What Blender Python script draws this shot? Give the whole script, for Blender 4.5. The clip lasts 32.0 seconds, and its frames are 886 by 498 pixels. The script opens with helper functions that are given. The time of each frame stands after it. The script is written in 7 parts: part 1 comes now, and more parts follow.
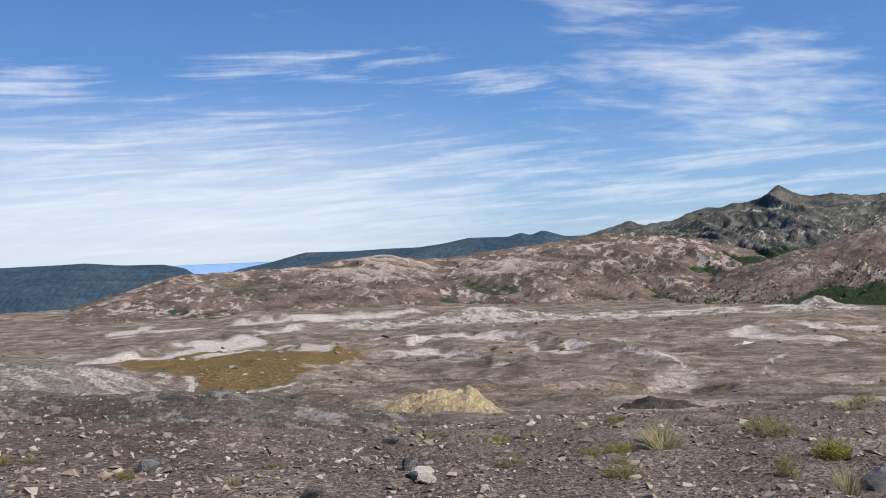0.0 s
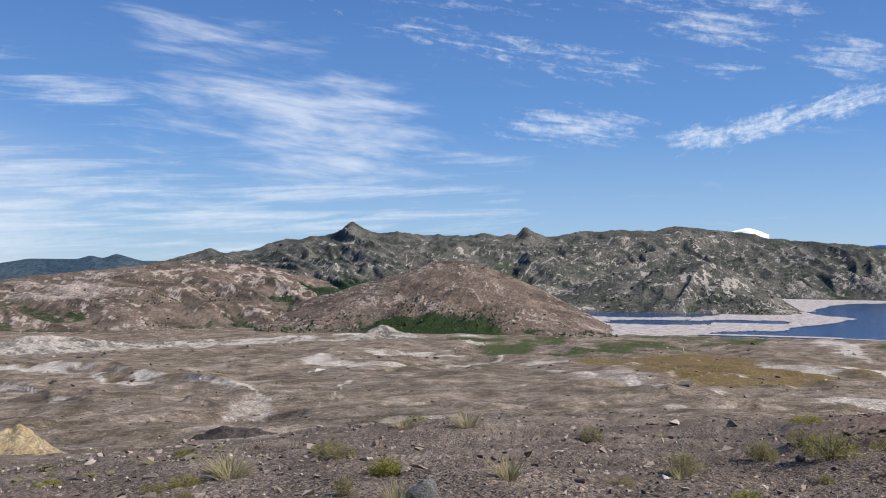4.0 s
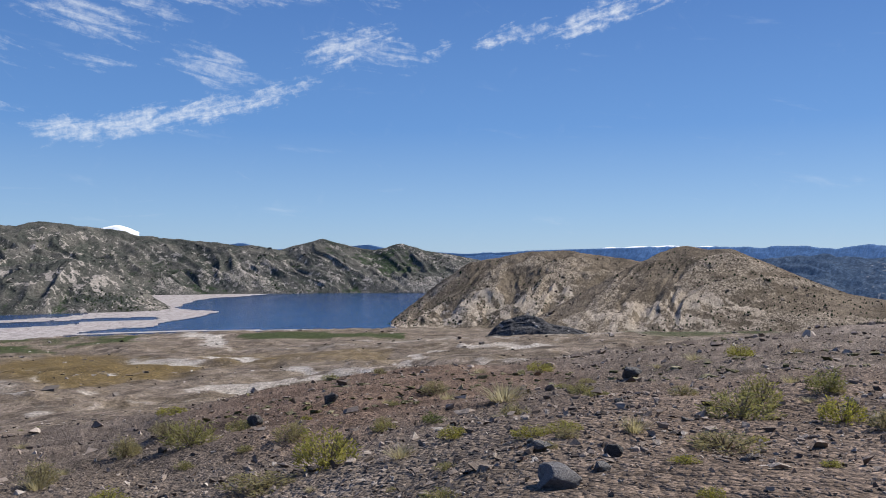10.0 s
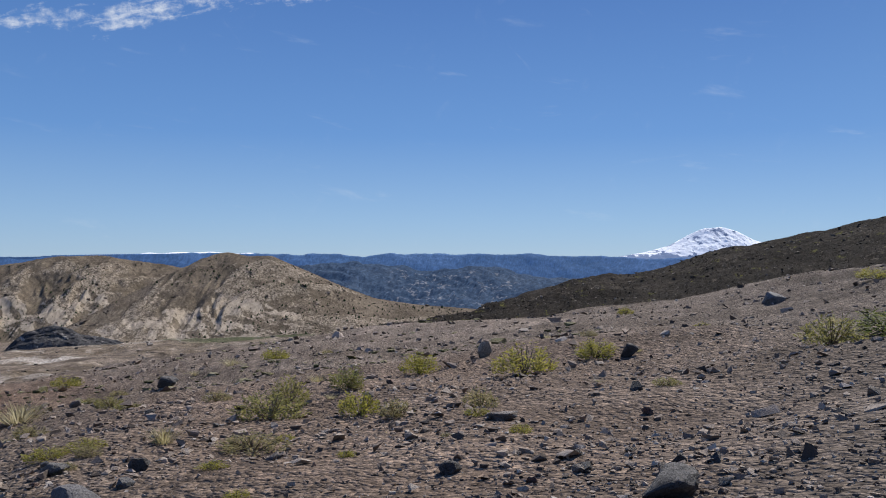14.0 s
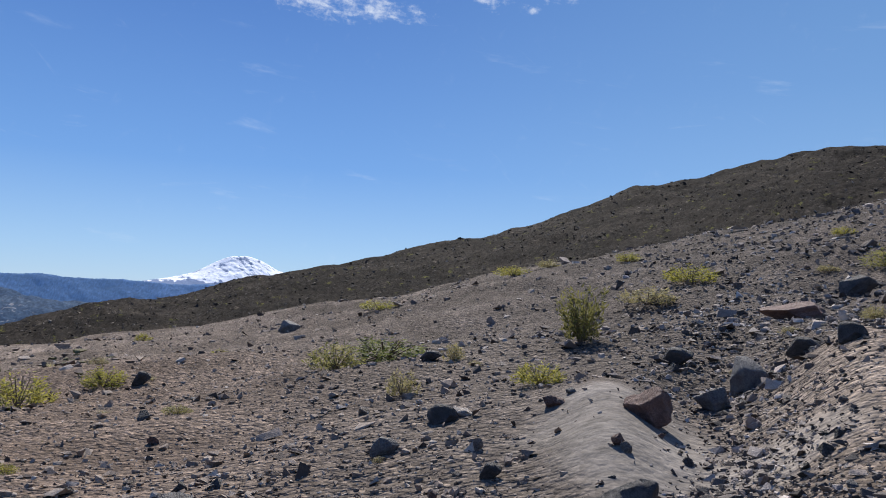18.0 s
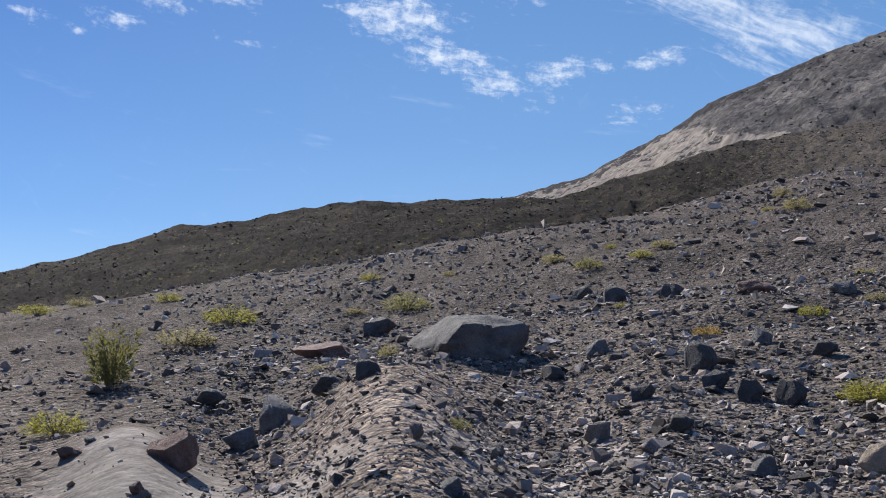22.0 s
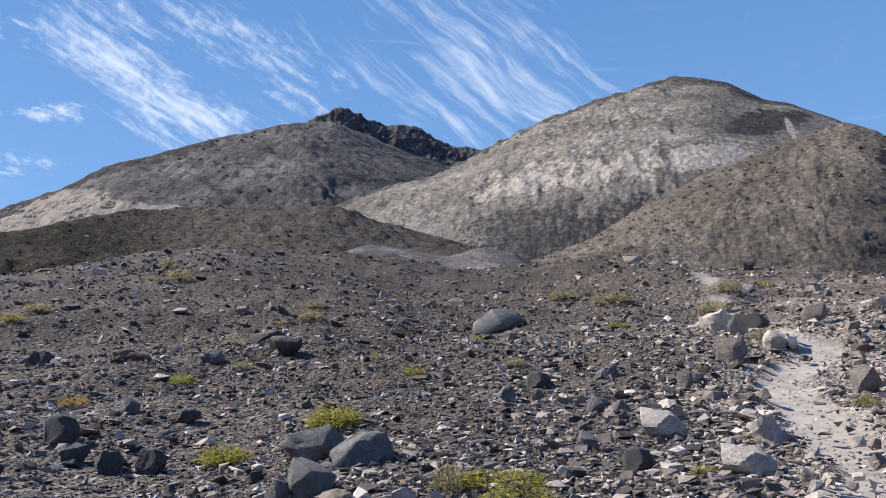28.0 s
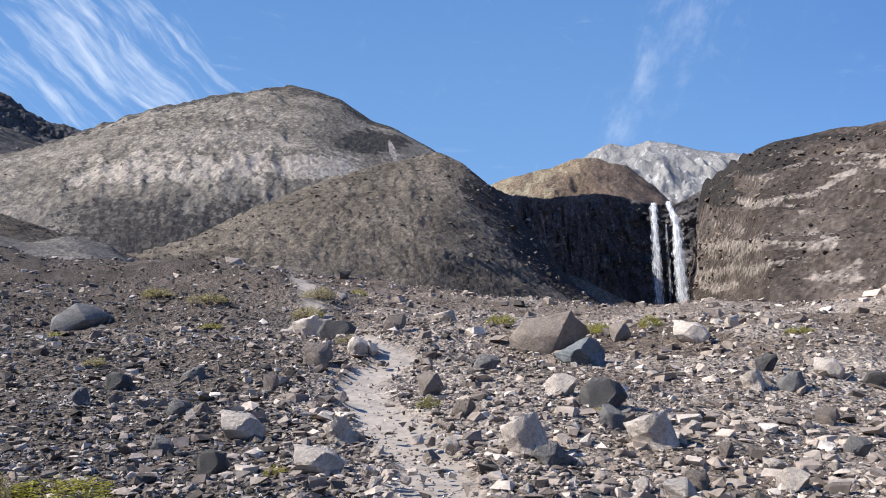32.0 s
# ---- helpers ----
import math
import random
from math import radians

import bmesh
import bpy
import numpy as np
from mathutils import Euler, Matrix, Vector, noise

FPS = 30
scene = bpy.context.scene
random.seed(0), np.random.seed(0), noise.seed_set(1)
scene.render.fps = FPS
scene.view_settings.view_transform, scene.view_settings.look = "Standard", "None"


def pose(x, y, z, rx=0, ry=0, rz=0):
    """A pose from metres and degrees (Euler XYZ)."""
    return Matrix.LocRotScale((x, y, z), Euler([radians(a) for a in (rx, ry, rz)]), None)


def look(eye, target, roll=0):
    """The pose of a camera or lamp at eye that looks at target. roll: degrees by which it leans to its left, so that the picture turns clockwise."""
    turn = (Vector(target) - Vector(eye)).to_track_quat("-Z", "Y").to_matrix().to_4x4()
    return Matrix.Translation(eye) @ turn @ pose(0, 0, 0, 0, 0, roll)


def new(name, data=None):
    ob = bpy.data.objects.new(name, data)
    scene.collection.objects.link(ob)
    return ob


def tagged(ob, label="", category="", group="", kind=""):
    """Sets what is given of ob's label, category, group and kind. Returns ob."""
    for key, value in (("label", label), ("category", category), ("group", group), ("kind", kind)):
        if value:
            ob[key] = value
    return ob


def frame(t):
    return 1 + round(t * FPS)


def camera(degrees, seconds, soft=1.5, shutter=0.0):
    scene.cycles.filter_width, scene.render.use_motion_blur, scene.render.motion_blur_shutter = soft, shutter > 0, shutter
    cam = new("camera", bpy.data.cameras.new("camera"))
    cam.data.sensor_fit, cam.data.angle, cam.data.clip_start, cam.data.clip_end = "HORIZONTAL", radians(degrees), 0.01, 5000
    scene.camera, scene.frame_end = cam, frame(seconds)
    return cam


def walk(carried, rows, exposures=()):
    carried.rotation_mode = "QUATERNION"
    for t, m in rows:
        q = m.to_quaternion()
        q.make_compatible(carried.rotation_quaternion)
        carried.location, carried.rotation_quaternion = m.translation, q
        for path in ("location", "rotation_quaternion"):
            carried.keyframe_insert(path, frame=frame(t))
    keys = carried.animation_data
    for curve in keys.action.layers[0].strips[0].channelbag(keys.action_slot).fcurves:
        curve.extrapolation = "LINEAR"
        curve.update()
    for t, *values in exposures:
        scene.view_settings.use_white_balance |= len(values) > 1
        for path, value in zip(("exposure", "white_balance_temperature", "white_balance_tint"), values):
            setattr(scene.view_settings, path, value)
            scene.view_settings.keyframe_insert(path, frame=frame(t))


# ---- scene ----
EYE = 1.6          # eye height over the ground, metres
REACH = 0.2        # the phone is held this far in front of the turning axis


def stand(bearing, pitch, roll):
    """Camera pose by compass bearing (clockwise from +y), pitch and roll in degrees."""
    b, p = radians(bearing), radians(pitch)
    eye = Vector((REACH * math.sin(b), REACH * math.cos(b), EYE))
    way = Vector((math.sin(b) * math.cos(p), math.cos(b) * math.cos(p), math.sin(p)))
    return look(eye, eye + way, roll)


cam = camera(55.54, 32.0, soft=1.0)
EXPOSURES = [(0.0, 0.38), (6.0, 0.40), (10.0, 0.31), (13.0, 0.16), (15.5, 0.34), (17.0, 0.48), (18.0, 0.44), (20.0, 0.37), (22.0, 0.62), (24.0, 0.71), (28.0, 0.80), (32.0, 0.84)]
PATH = [
    (0.0, -0.00, -0.63, -2.31),
    (0.5, 3.96, -0.70, -1.81),
    (1.0, 7.90, -0.62, -1.34),
    (1.5, 11.89, -0.54, -1.04),
    (2.0, 15.68, -0.45, -0.93),
    (2.5, 19.14, -0.30, -0.78),
    (3.0, 22.19, -0.02, -0.46),
    (3.5, 25.03, 0.38, -0.14),
    (5.5, 37.46, 1.19, 0.12),
    (6.0, 40.49, 1.08, 0.04),
    (6.5, 43.42, 0.88, -0.10),
    (7.0, 46.54, 0.65, -0.18),
    (7.5, 50.23, 0.52, -0.24),
    (8.0, 54.32, 0.41, -0.27),
    (8.5, 58.41, 0.33, -0.20),
    (9.0, 62.22, 0.31, -0.17),
    (9.5, 65.71, 0.38, -0.14),
    (10.0, 69.06, 0.54, -0.07),
    (10.5, 72.45, 0.70, -0.06),
    (11.0, 75.87, 0.89, 0.04),
    (11.5, 79.43, 1.07, 0.17),
    (12.0, 83.20, 1.22, 0.27),
    (12.5, 87.29, 1.28, 0.29),
    (13.0, 91.45, 1.22, 0.35),
    (13.5, 95.52, 1.11, 0.40),
    (15.5, 111.82, 1.01, 0.34),
    (16.0, 116.23, 1.08, 0.71),
    (16.5, 120.54, 1.34, 1.14),
    (17.0, 124.44, 1.90, 1.57),
    (17.5, 127.80, 2.71, 1.92),
    (18.0, 130.90, 3.60, 2.31),
    (18.5, 134.08, 4.40, 2.41),
    (19.0, 137.47, 5.01, 2.54),
    (19.5, 141.27, 5.48, 2.48),
    (20.0, 145.34, 5.78, 2.28),
    (20.5, 149.49, 6.00, 1.99),
    (21.0, 153.53, 6.31, 1.75),
    (21.5, 157.49, 6.79, 1.58),
    (22.0, 161.15, 7.42, 1.58),
    (22.5, 164.42, 8.13, 1.52),
    (23.0, 167.43, 8.83, 1.45),
    (23.5, 170.49, 9.43, 1.24),
    (24.0, 173.90, 9.85, 1.04),
    (24.5, 177.67, 10.11, 0.72),
    (25.0, 181.56, 10.28, 0.46),
    (25.5, 185.35, 10.55, 0.18),
    (27.5, 198.41, 11.97, -0.91),
    (28.0, 201.70, 12.18, -1.28),
    (28.5, 205.15, 12.36, -1.64),
    (29.0, 208.71, 12.47, -1.94),
    (29.5, 212.22, 12.46, -2.22),
    (30.0, 215.64, 12.33, -2.45),
    (30.5, 218.96, 12.15, -2.55),
    (31.0, 222.24, 11.94, -2.47),
    (31.5, 225.48, 11.72, -2.29),
    (32.0, 228.69, 11.53, -2.13),
]
walk(cam, [(t, stand(b, p, r)) for t, b, p, r in PATH], EXPOSURES)

# ---- world, sun ----
SUN_BEARING, SUN_HEIGHT = 128.0, 43.0
sb, sh = radians(SUN_BEARING), radians(SUN_HEIGHT)
sun_way = Vector((math.sin(sb) * math.cos(sh), math.cos(sb) * math.cos(sh), math.sin(sh)))
lamp = bpy.data.lights.new("sun", "SUN")
lamp.energy, lamp.angle, lamp.color = 5.0, radians(0.53), (1.0, 0.955, 0.88)
sun = new("sun", lamp)
sun.matrix_world = look(sun_way * 900, (0, 0, 0))


class Nodes:
    """Short hand for a node tree."""
    def __init__(self, tree):
        self.tree = tree
        tree.nodes.clear()

    def add(self, kind, **sockets):
        n = self.tree.nodes.new(kind)
        for key, value in sockets.items():
            name = key.replace("_", " ")
            sock = n.inputs[int(key[1:])] if key[0] == "i" and key[1:].isdigit() else n.inputs[name]
            if isinstance(value, bpy.types.NodeSocket):
                self.tree.links.new(value, sock)
            else:
                sock.default_value = value
        return n

    def math(self, op, a, b=0.0, c=None, clamp=False):
        n = self.add("ShaderNodeMath", i0=a, i1=b)
        n.operation, n.use_clamp = op, clamp
        if c is not None:
            if isinstance(c, bpy.types.NodeSocket):
                self.tree.links.new(c, n.inputs[2])
            else:
                n.inputs[2].default_value = c
        return n.outputs[0]

    def vec(self, op, a, b=(0, 0, 0)):
        n = self.add("ShaderNodeVectorMath", i0=a, i1=b)
        n.operation = op
        return n.outputs["Value"] if op in ("DOT_PRODUCT", "LENGTH", "DISTANCE") else n.outputs[0]

    def step(self, x, lo, hi):
        n = self.add("ShaderNodeMapRange", Value=x, From_Min=lo, From_Max=hi)
        n.interpolation_type = "SMOOTHSTEP"
        return n.outputs[0]

    def noise(self, vector, scale, detail=5.0, rough=0.55, distort=0.0):
        n = self.add("ShaderNodeTexNoise", Vector=vector, Scale=scale, Detail=detail, Roughness=rough, Distortion=distort)
        return n.outputs["Fac"]

    def mix(self, fac, a, b, blend="MIX"):
        n = self.add("ShaderNodeMix")
        n.data_type, n.blend_type = "RGBA", blend
        for sock, value in ((n.inputs[0], fac), (n.inputs[6], a), (n.inputs[7], b)):
            if isinstance(value, bpy.types.NodeSocket):
                self.tree.links.new(value, sock)
            else:
                sock.default_value = (*value, 1) if isinstance(value, tuple) and len(value) == 3 else value
        return n.outputs[2]

    def attr(self, name):
        n = self.add("ShaderNodeAttribute")
        n.attribute_name = name
        return n.outputs["Fac"]

    def ramp(self, fac, stops):
        n = self.add("ShaderNodeValToRGB", Fac=fac)
        r = n.color_ramp
        while len(r.elements) < len(stops):
            r.elements.new(0.5)
        for e, (pos, col) in zip(r.elements, stops):
            e.position, e.color = pos, (*col, 1)
        return n.outputs[0]


def way(b, e):
    b, e = radians(b), radians(e)
    return (math.sin(b) * math.cos(e), math.cos(b) * math.cos(e), math.sin(e))


world = bpy.data.worlds.new("sky")
scene.world = world
world.use_nodes = True
W = Nodes(world.node_tree)
sky = W.add("ShaderNodeTexSky")
sky.sky_type, sky.sun_disc, sky.sun_elevation, sky.sun_rotation = "NISHITA", False, sh, sb
sky.altitude, sky.air_density, sky.dust_density, sky.ozone_density = 1400.0, 1.0, 0.1, 1.5
d = W.add("ShaderNodeTexCoord").outputs["Generated"]
xyz = W.add("ShaderNodeSeparateXYZ", i0=d)
high = W.math("MAXIMUM", xyz.outputs[2], 0.0)
# bearing and height of each direction of the sky, in degrees; the seam lies at bearing 300
part_xyz = W.add("ShaderNodeSeparateXYZ", i0=W.add("ShaderNodeMapping", Vector=d, Rotation=(0, 0, radians(120))).outputs[0])
sky_b = W.math("ADD", W.math("MULTIPLY", W.math("ARCTAN2", part_xyz.outputs[0], part_xyz.outputs[1]), 57.2958), 120.0)
sky_e = W.math("MULTIPLY", W.math("ARCSINE", xyz.outputs[2]), 57.2958)
sky_be = W.add("ShaderNodeCombineXYZ", i0=sky_b, i1=sky_e).outputs[0]


def cloud(lean, long_, wide, lo, hi, banks, distort=0.5, detail=7.0, rough=0.62, curl=0.0, fleck=0.4, swell=1.0):
    """Fibres that lean by some degrees, long_ by wide degrees in size, within oval banks of the sky:
    (bearing, height, half length, half width in degrees, lean, strength)."""
    at = sky_be
    if curl:
        bend = W.add("ShaderNodeTexNoise", Vector=sky_be, Scale=0.12, Detail=3.0)
        at = W.vec("ADD", at, W.vec("MULTIPLY", W.vec("SUBTRACT", bend.outputs["Color"], (0.5, 0.5, 0.5)), (curl, curl, 0)))
    turn = W.add("ShaderNodeMapping", Vector=at, Rotation=(0, 0, radians(-lean))).outputs[0]
    fibre = W.vec("DIVIDE", turn, (long_, wide, 1.0))
    n = W.math("ADD", W.math("MULTIPLY", W.noise(fibre, 1.0, detail, rough, distort), 1.0 - fleck), W.math("MULTIPLY", W.noise(at, 0.9 / wide, detail, 0.68, 0.3), fleck))
    total = None
    for b, e, half, wid, tilt, s in banks:
        spin = W.add("ShaderNodeMapping", Vector=W.vec("SUBTRACT", at, (b, e, 0)), Rotation=(0, 0, radians(-tilt))).outputs[0]
        near = W.vec("LENGTH", W.vec("DIVIDE", spin, (half * swell, wid * swell, 1.0)))
        near = W.math("MULTIPLY", W.step(near, 2.1, 0.0), s)
        total = near if total is None else W.math("MAXIMUM", total, near)
    n = W.math("ADD", W.math("MULTIPLY", W.math("SUBTRACT", n, 0.5), 1.7), 0.5)
    thick = W.math("ADD", n, W.math("MULTIPLY", W.math("SUBTRACT", total, 0.85), 0.62))
    return W.step(thick, lo - 0.12, hi + 0.10)


# level veils and the broad fan over the plain
veil = cloud(3, 9.0, 0.7, 0.36, 0.80, [(-26, 10.2, 4, 1.6, 4, 0.95), (-22, 6.4, 12, 2.6, 4, 0.90), (-9, 11.8, 8, 1.0, 3, 0.85), (4, 10.4, 5, 0.8, 2, 0.85), (-11, 7.6, 7, 1.2, 4, 0.75), (-10, 3.0, 30, 3.6, 0, 0.95),
                                       (19, 4.6, 9, 0.9, 2, 0.95), (17, 2.8, 14, 1.4, 0, 0.85), (30, 3.4, 7, 0.9, 2, 0.6), (31, 6.6, 4, 0.7, -4, 0.6)], 0.5, 6.0, fleck=0.12, swell=1.2)
fan = cloud(-6, 8.0, 1.4, 0.26, 0.86, [(17, 9.6, 8, 3.2, -4, 1.0), (22, 9.6, 4.5, 2.8, -14, 1.0), (12.5, 14, 6, 1.6, -4, 0.75), (20, 6.6, 7, 1.6, -2, 0.85)], 0.3, 4.5, fleck=0.08)
# the long broken streak over the lake, rising to one side, and the wisps round it
streak = cloud(14, 2.0, 0.55, 0.42, 0.72, [(45.3, 7.9, 2.2, 0.9, 8, 0.95), (49, 8.6, 3.0, 0.75, 12, 1.0), (53.2, 9.5, 2.8, 0.8, 16, 1.0), (57.2, 10.5, 2.2, 0.7, 18, 0.9), (60, 11.8, 1.6, 0.6, 28, 0.75), (62.6, 13.9, 2.8, 1.0, 16, 0.95),
                                          (69, 13.9, 1.1, 0.5, 30, 0.8), (73.8, 14.7, 2.6, 0.65, 16, 0.85), (79.5, 15.7, 3.2, 0.8, 18, 1.0), (84.2, 17.1, 3, 0.7, 16, 0.9), (90, 17.6, 4, 0.5, 8, 0.8)], 0.4, swell=1.25)
wisp = cloud(-10, 2.6, 0.5, 0.40, 0.74, [(37, 8.9, 3.6, 0.9, -3, 1.0), (36, 13.4, 6, 0.9, -12, 0.75), (30, 14.6, 7, 1.0, -10, 0.7), (45.6, 15.0, 3.2, 0.9, -14, 0.95), (49.6, 15.8, 1.8, 0.5, -14, 0.9), (54, 16.9, 2.6, 0.6, 4, 0.9), (54, 12.2, 2.3, 1.0, -18, 0.9),
                                       (59, 17.6, 4, 1.0, 8, 0.8), (64.5, 13.8, 2.6, 0.9, -12, 0.85), (47, 12.2, 2.0, 0.6, 0, 0.7), (40, 18, 8, 1.2, -10, 0.75), (69, 18.6, 6, 1.2, 8, 0.7), (28, 18, 8, 1.2, -6, 0.7)], 0.5, fleck=0.3, swell=1.4)
# small puffs beside and beyond the sun
puff = cloud(-8, 1.7, 0.6, 0.42, 0.72, [(121.5, 19.7, 2.4, 1.0, -12, 0.95), (125.6, 19.5, 2.2, 0.8, -8, 0.9), (133.4, 20, 1.0, 0.4, 0, 0.8), (136.2, 19.6, 0.8, 0.35, 6, 0.75), (138.5, 20.7, 1.4, 0.5, 0, 0.8), (147, 20.4, 1.4, 0.5, 0, 0.6),
                                       (141.5, 22, 1.6, 0.5, -4, 0.8), (146, 22.8, 1.6, 0.5, -4, 0.85), (156.2, 22.6, 2.4, 0.9, -14, 1.0), (158.6, 22.8, 2.2, 0.9, -6, 1.0), (161, 20.3, 2.6, 0.8, -8, 0.95), (164.6, 18.7, 1.7, 0.7, 0, 0.95), (168.8, 19.3, 1.9, 0.7, 14, 0.95),
                                       (172, 19.6, 1.0, 0.35, 0, 0.75), (175.4, 19.9, 1.8, 0.5, 8, 0.85), (167.8, 17.4, 1.3, 0.6, 14, 0.7), (174, 16.5, 2.2, 0.6, 8, 0.7), (166.5, 23.7, 2.2, 0.5, 0, 0.6), (172, 24.5, 4, 0.7, -4, 0.6)], 0.4, swell=1.55)
# mares' tails that sweep down over the volcano
mare = cloud(-27, 3.2, 0.6, 0.36, 0.78, [(179, 23.6, 3.4, 1.4, -24, 1.0), (182, 21.6, 3.8, 1.5, -26, 1.0), (185.6, 20.4, 3.4, 1.2, -26, 0.95), (183, 18.8, 3, 0.8, -22, 0.75), (187.4, 25.6, 6, 1.3, -16, 0.75), (191.5, 22.4, 3, 1.4, -24, 0.7), (178, 27.5, 6, 1.2, -20, 0.7)], 0.3, 7.0, curl=2.0, fleck=0.3, swell=1.5)
tail = cloud(-38, 6.0, 0.8, 0.32, 0.82, [(203.6, 24.2, 5, 1.5, -36, 0.95), (207, 23.4, 5, 1.6, -38, 0.95), (202, 21.2, 4, 1.2, -34, 0.7), (198, 23.2, 4, 1.2, -34, 0.6), (211, 24, 5, 1.2, -36, 0.65), (206, 27.5, 5, 1.6, -36, 0.6)], 0.3, 5.0, curl=2.5, fleck=0.1, swell=1.5)
plume = cloud(60, 3.0, 1.4, 0.20, 0.95, [(241.2, 18.6, 1.4, 0.8, 50, 0.9), (243, 21, 4, 1.5, 60, 0.75), (246.5, 25, 5, 2.6, 55, 0.6)], 0.3, 4.0)
cover = W.math("MULTIPLY", veil, 0.62)
for layer, much in ((fan, 0.68), (streak, 0.78), (wisp, 0.58), (puff, 0.72), (mare, 0.58), (tail, 0.42), (plume, 0.26)):
    cover = W.math("MAXIMUM", cover, W.math("MULTIPLY", layer, much))
clear = W.mix(1.0, sky.outputs[0], (0.80, 0.98, 1.25), "MULTIPLY")
air = W.ramp(high, [(0.0, (5.1, 8.5, 11.9)), (0.05, (4.0, 7.5, 11.9)), (0.15, (1.85, 4.9, 10.7)), (0.38, (0.75, 2.45, 7.5))])
soft_air = W.ramp(high, [(0.0, (5.4, 8.4, 11.4)), (0.10, (3.6, 7.0, 11.2)), (0.25, (2.3, 5.2, 9.8)), (0.5, (1.4, 3.7, 8.2))])
air = W.mix(W.step(W.vec("DOT_PRODUCT", d, way(200, 20)), math.cos(radians(78)), math.cos(radians(25))), air, soft_air)
clear = W.mix(0.72, clear, air)
haze = W.step(W.vec("DOT_PRODUCT", d, way(-26, 1)), math.cos(radians(34)), math.cos(radians(5)))
haze = W.math("MULTIPLY", haze, W.step(high, 0.20, 0.02))
clear = W.mix(W.math("MULTIPLY", haze, 0.60), clear, (10.8, 12.2, 13.4))
lit = W.mix(cover, W.mix(1.0, clear, (1.10, 1.0, 0.99), "MULTIPLY"), (12.5, 13.2, 14.2))
W.add("ShaderNodeOutputWorld", Surface=W.add("ShaderNodeBackground", Color=lit, Strength=0.055).outputs[0])


# ---- materials ----
def material(name):
    m = bpy.data.materials.new(name)
    m.use_nodes = True
    return m, Nodes(m.node_tree)


def finish(N, colour, rough=0.9, bump=None, strength=0.5, distance=0.1, spec=0.25):
    shader = N.add("ShaderNodeBsdfPrincipled", Base_Color=colour, Roughness=rough)
    shader.inputs["Specular IOR Level"].default_value = spec
    if bump is not None:
        b = N.add("ShaderNodeBump", Strength=strength, Distance=distance, Height=bump)
        N.tree.links.new(b.outputs[0], shader.inputs["Normal"])
    N.add("ShaderNodeOutputMaterial", Surface=shader.outputs[0])
    return shader


def terrain(name, dark, mid, light, size, ash=(0.50, 0.46, 0.42), veg=(0.045, 0.075, 0.025), relief=0.1, grit=0.5, streak=3.0, air=0.0, speck=0.8, mottle=0.6, fray=2.4):
    """Bare slope: three tones in patches of a size in metres, pale ash and green growth where the mesh says so."""
    m, N = material(name)
    P = N.add("ShaderNodeTexCoord").outputs["Object"]
    big = N.noise(P, 1.0 / size, 6, 0.62, 0.4)
    col = N.ramp(big, [(0.32, dark), (0.5, mid), (0.70, light)])
    tall = N.add("ShaderNodeMapping", Vector=P, Scale=(1, 1, 1.0 / streak)).outputs[0]
    fine = N.noise(tall, 18.0 / size, 7, 0.68)
    col = N.mix(mottle, col, N.ramp(fine, [(0.34, (0.42, 0.42, 0.43)), (0.5, (0.95, 0.95, 0.95)), (0.66, (1.75, 1.7, 1.64))]), "MULTIPLY")
    grain = N.noise(P, 110.0 / size, 6, 0.72)
    a = N.attr("ash")
    af = N.step(N.math("ADD", a, N.math("MULTIPLY", N.math("SUBTRACT", fine, 0.5), 2.2)), 0.38, 0.98)
    col = N.mix(af, col, N.mix(big, tuple(c * 0.72 for c in ash), ash))
    v = N.attr("veg")
    vf = N.step(N.math("ADD", v, N.math("MULTIPLY", N.math("SUBTRACT", fine, 0.5), fray)), 0.50, 0.80)
    col = N.mix(vf, col, N.mix(grain, tuple(c * 0.55 for c in veg), tuple(c * 1.35 for c in veg)))
    col = N.mix(grit, col, N.ramp(grain, [(0.30, (0.5, 0.5, 0.5)), (0.52, (1, 1, 1)), (0.75, (1.5, 1.48, 1.45))]), "MULTIPLY")
    col = N.mix(speck, col, N.ramp(N.attr("tint"), [(0.0, (0.58, 0.58, 0.58)), (0.6, (1, 1, 1)), (1.0, (1.5, 1.48, 1.45))]), "MULTIPLY")
    h = N.math("ADD", N.math("MULTIPLY", fine, 0.7), N.math("MULTIPLY", grain, 0.3))
    shader = finish(N, col, 0.96, h, 0.8, relief * 2, 0.03)
    # air: a faint blue glow that stands in for haze before far slopes
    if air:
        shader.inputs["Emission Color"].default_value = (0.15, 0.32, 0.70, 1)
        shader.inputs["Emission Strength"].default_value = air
    return m


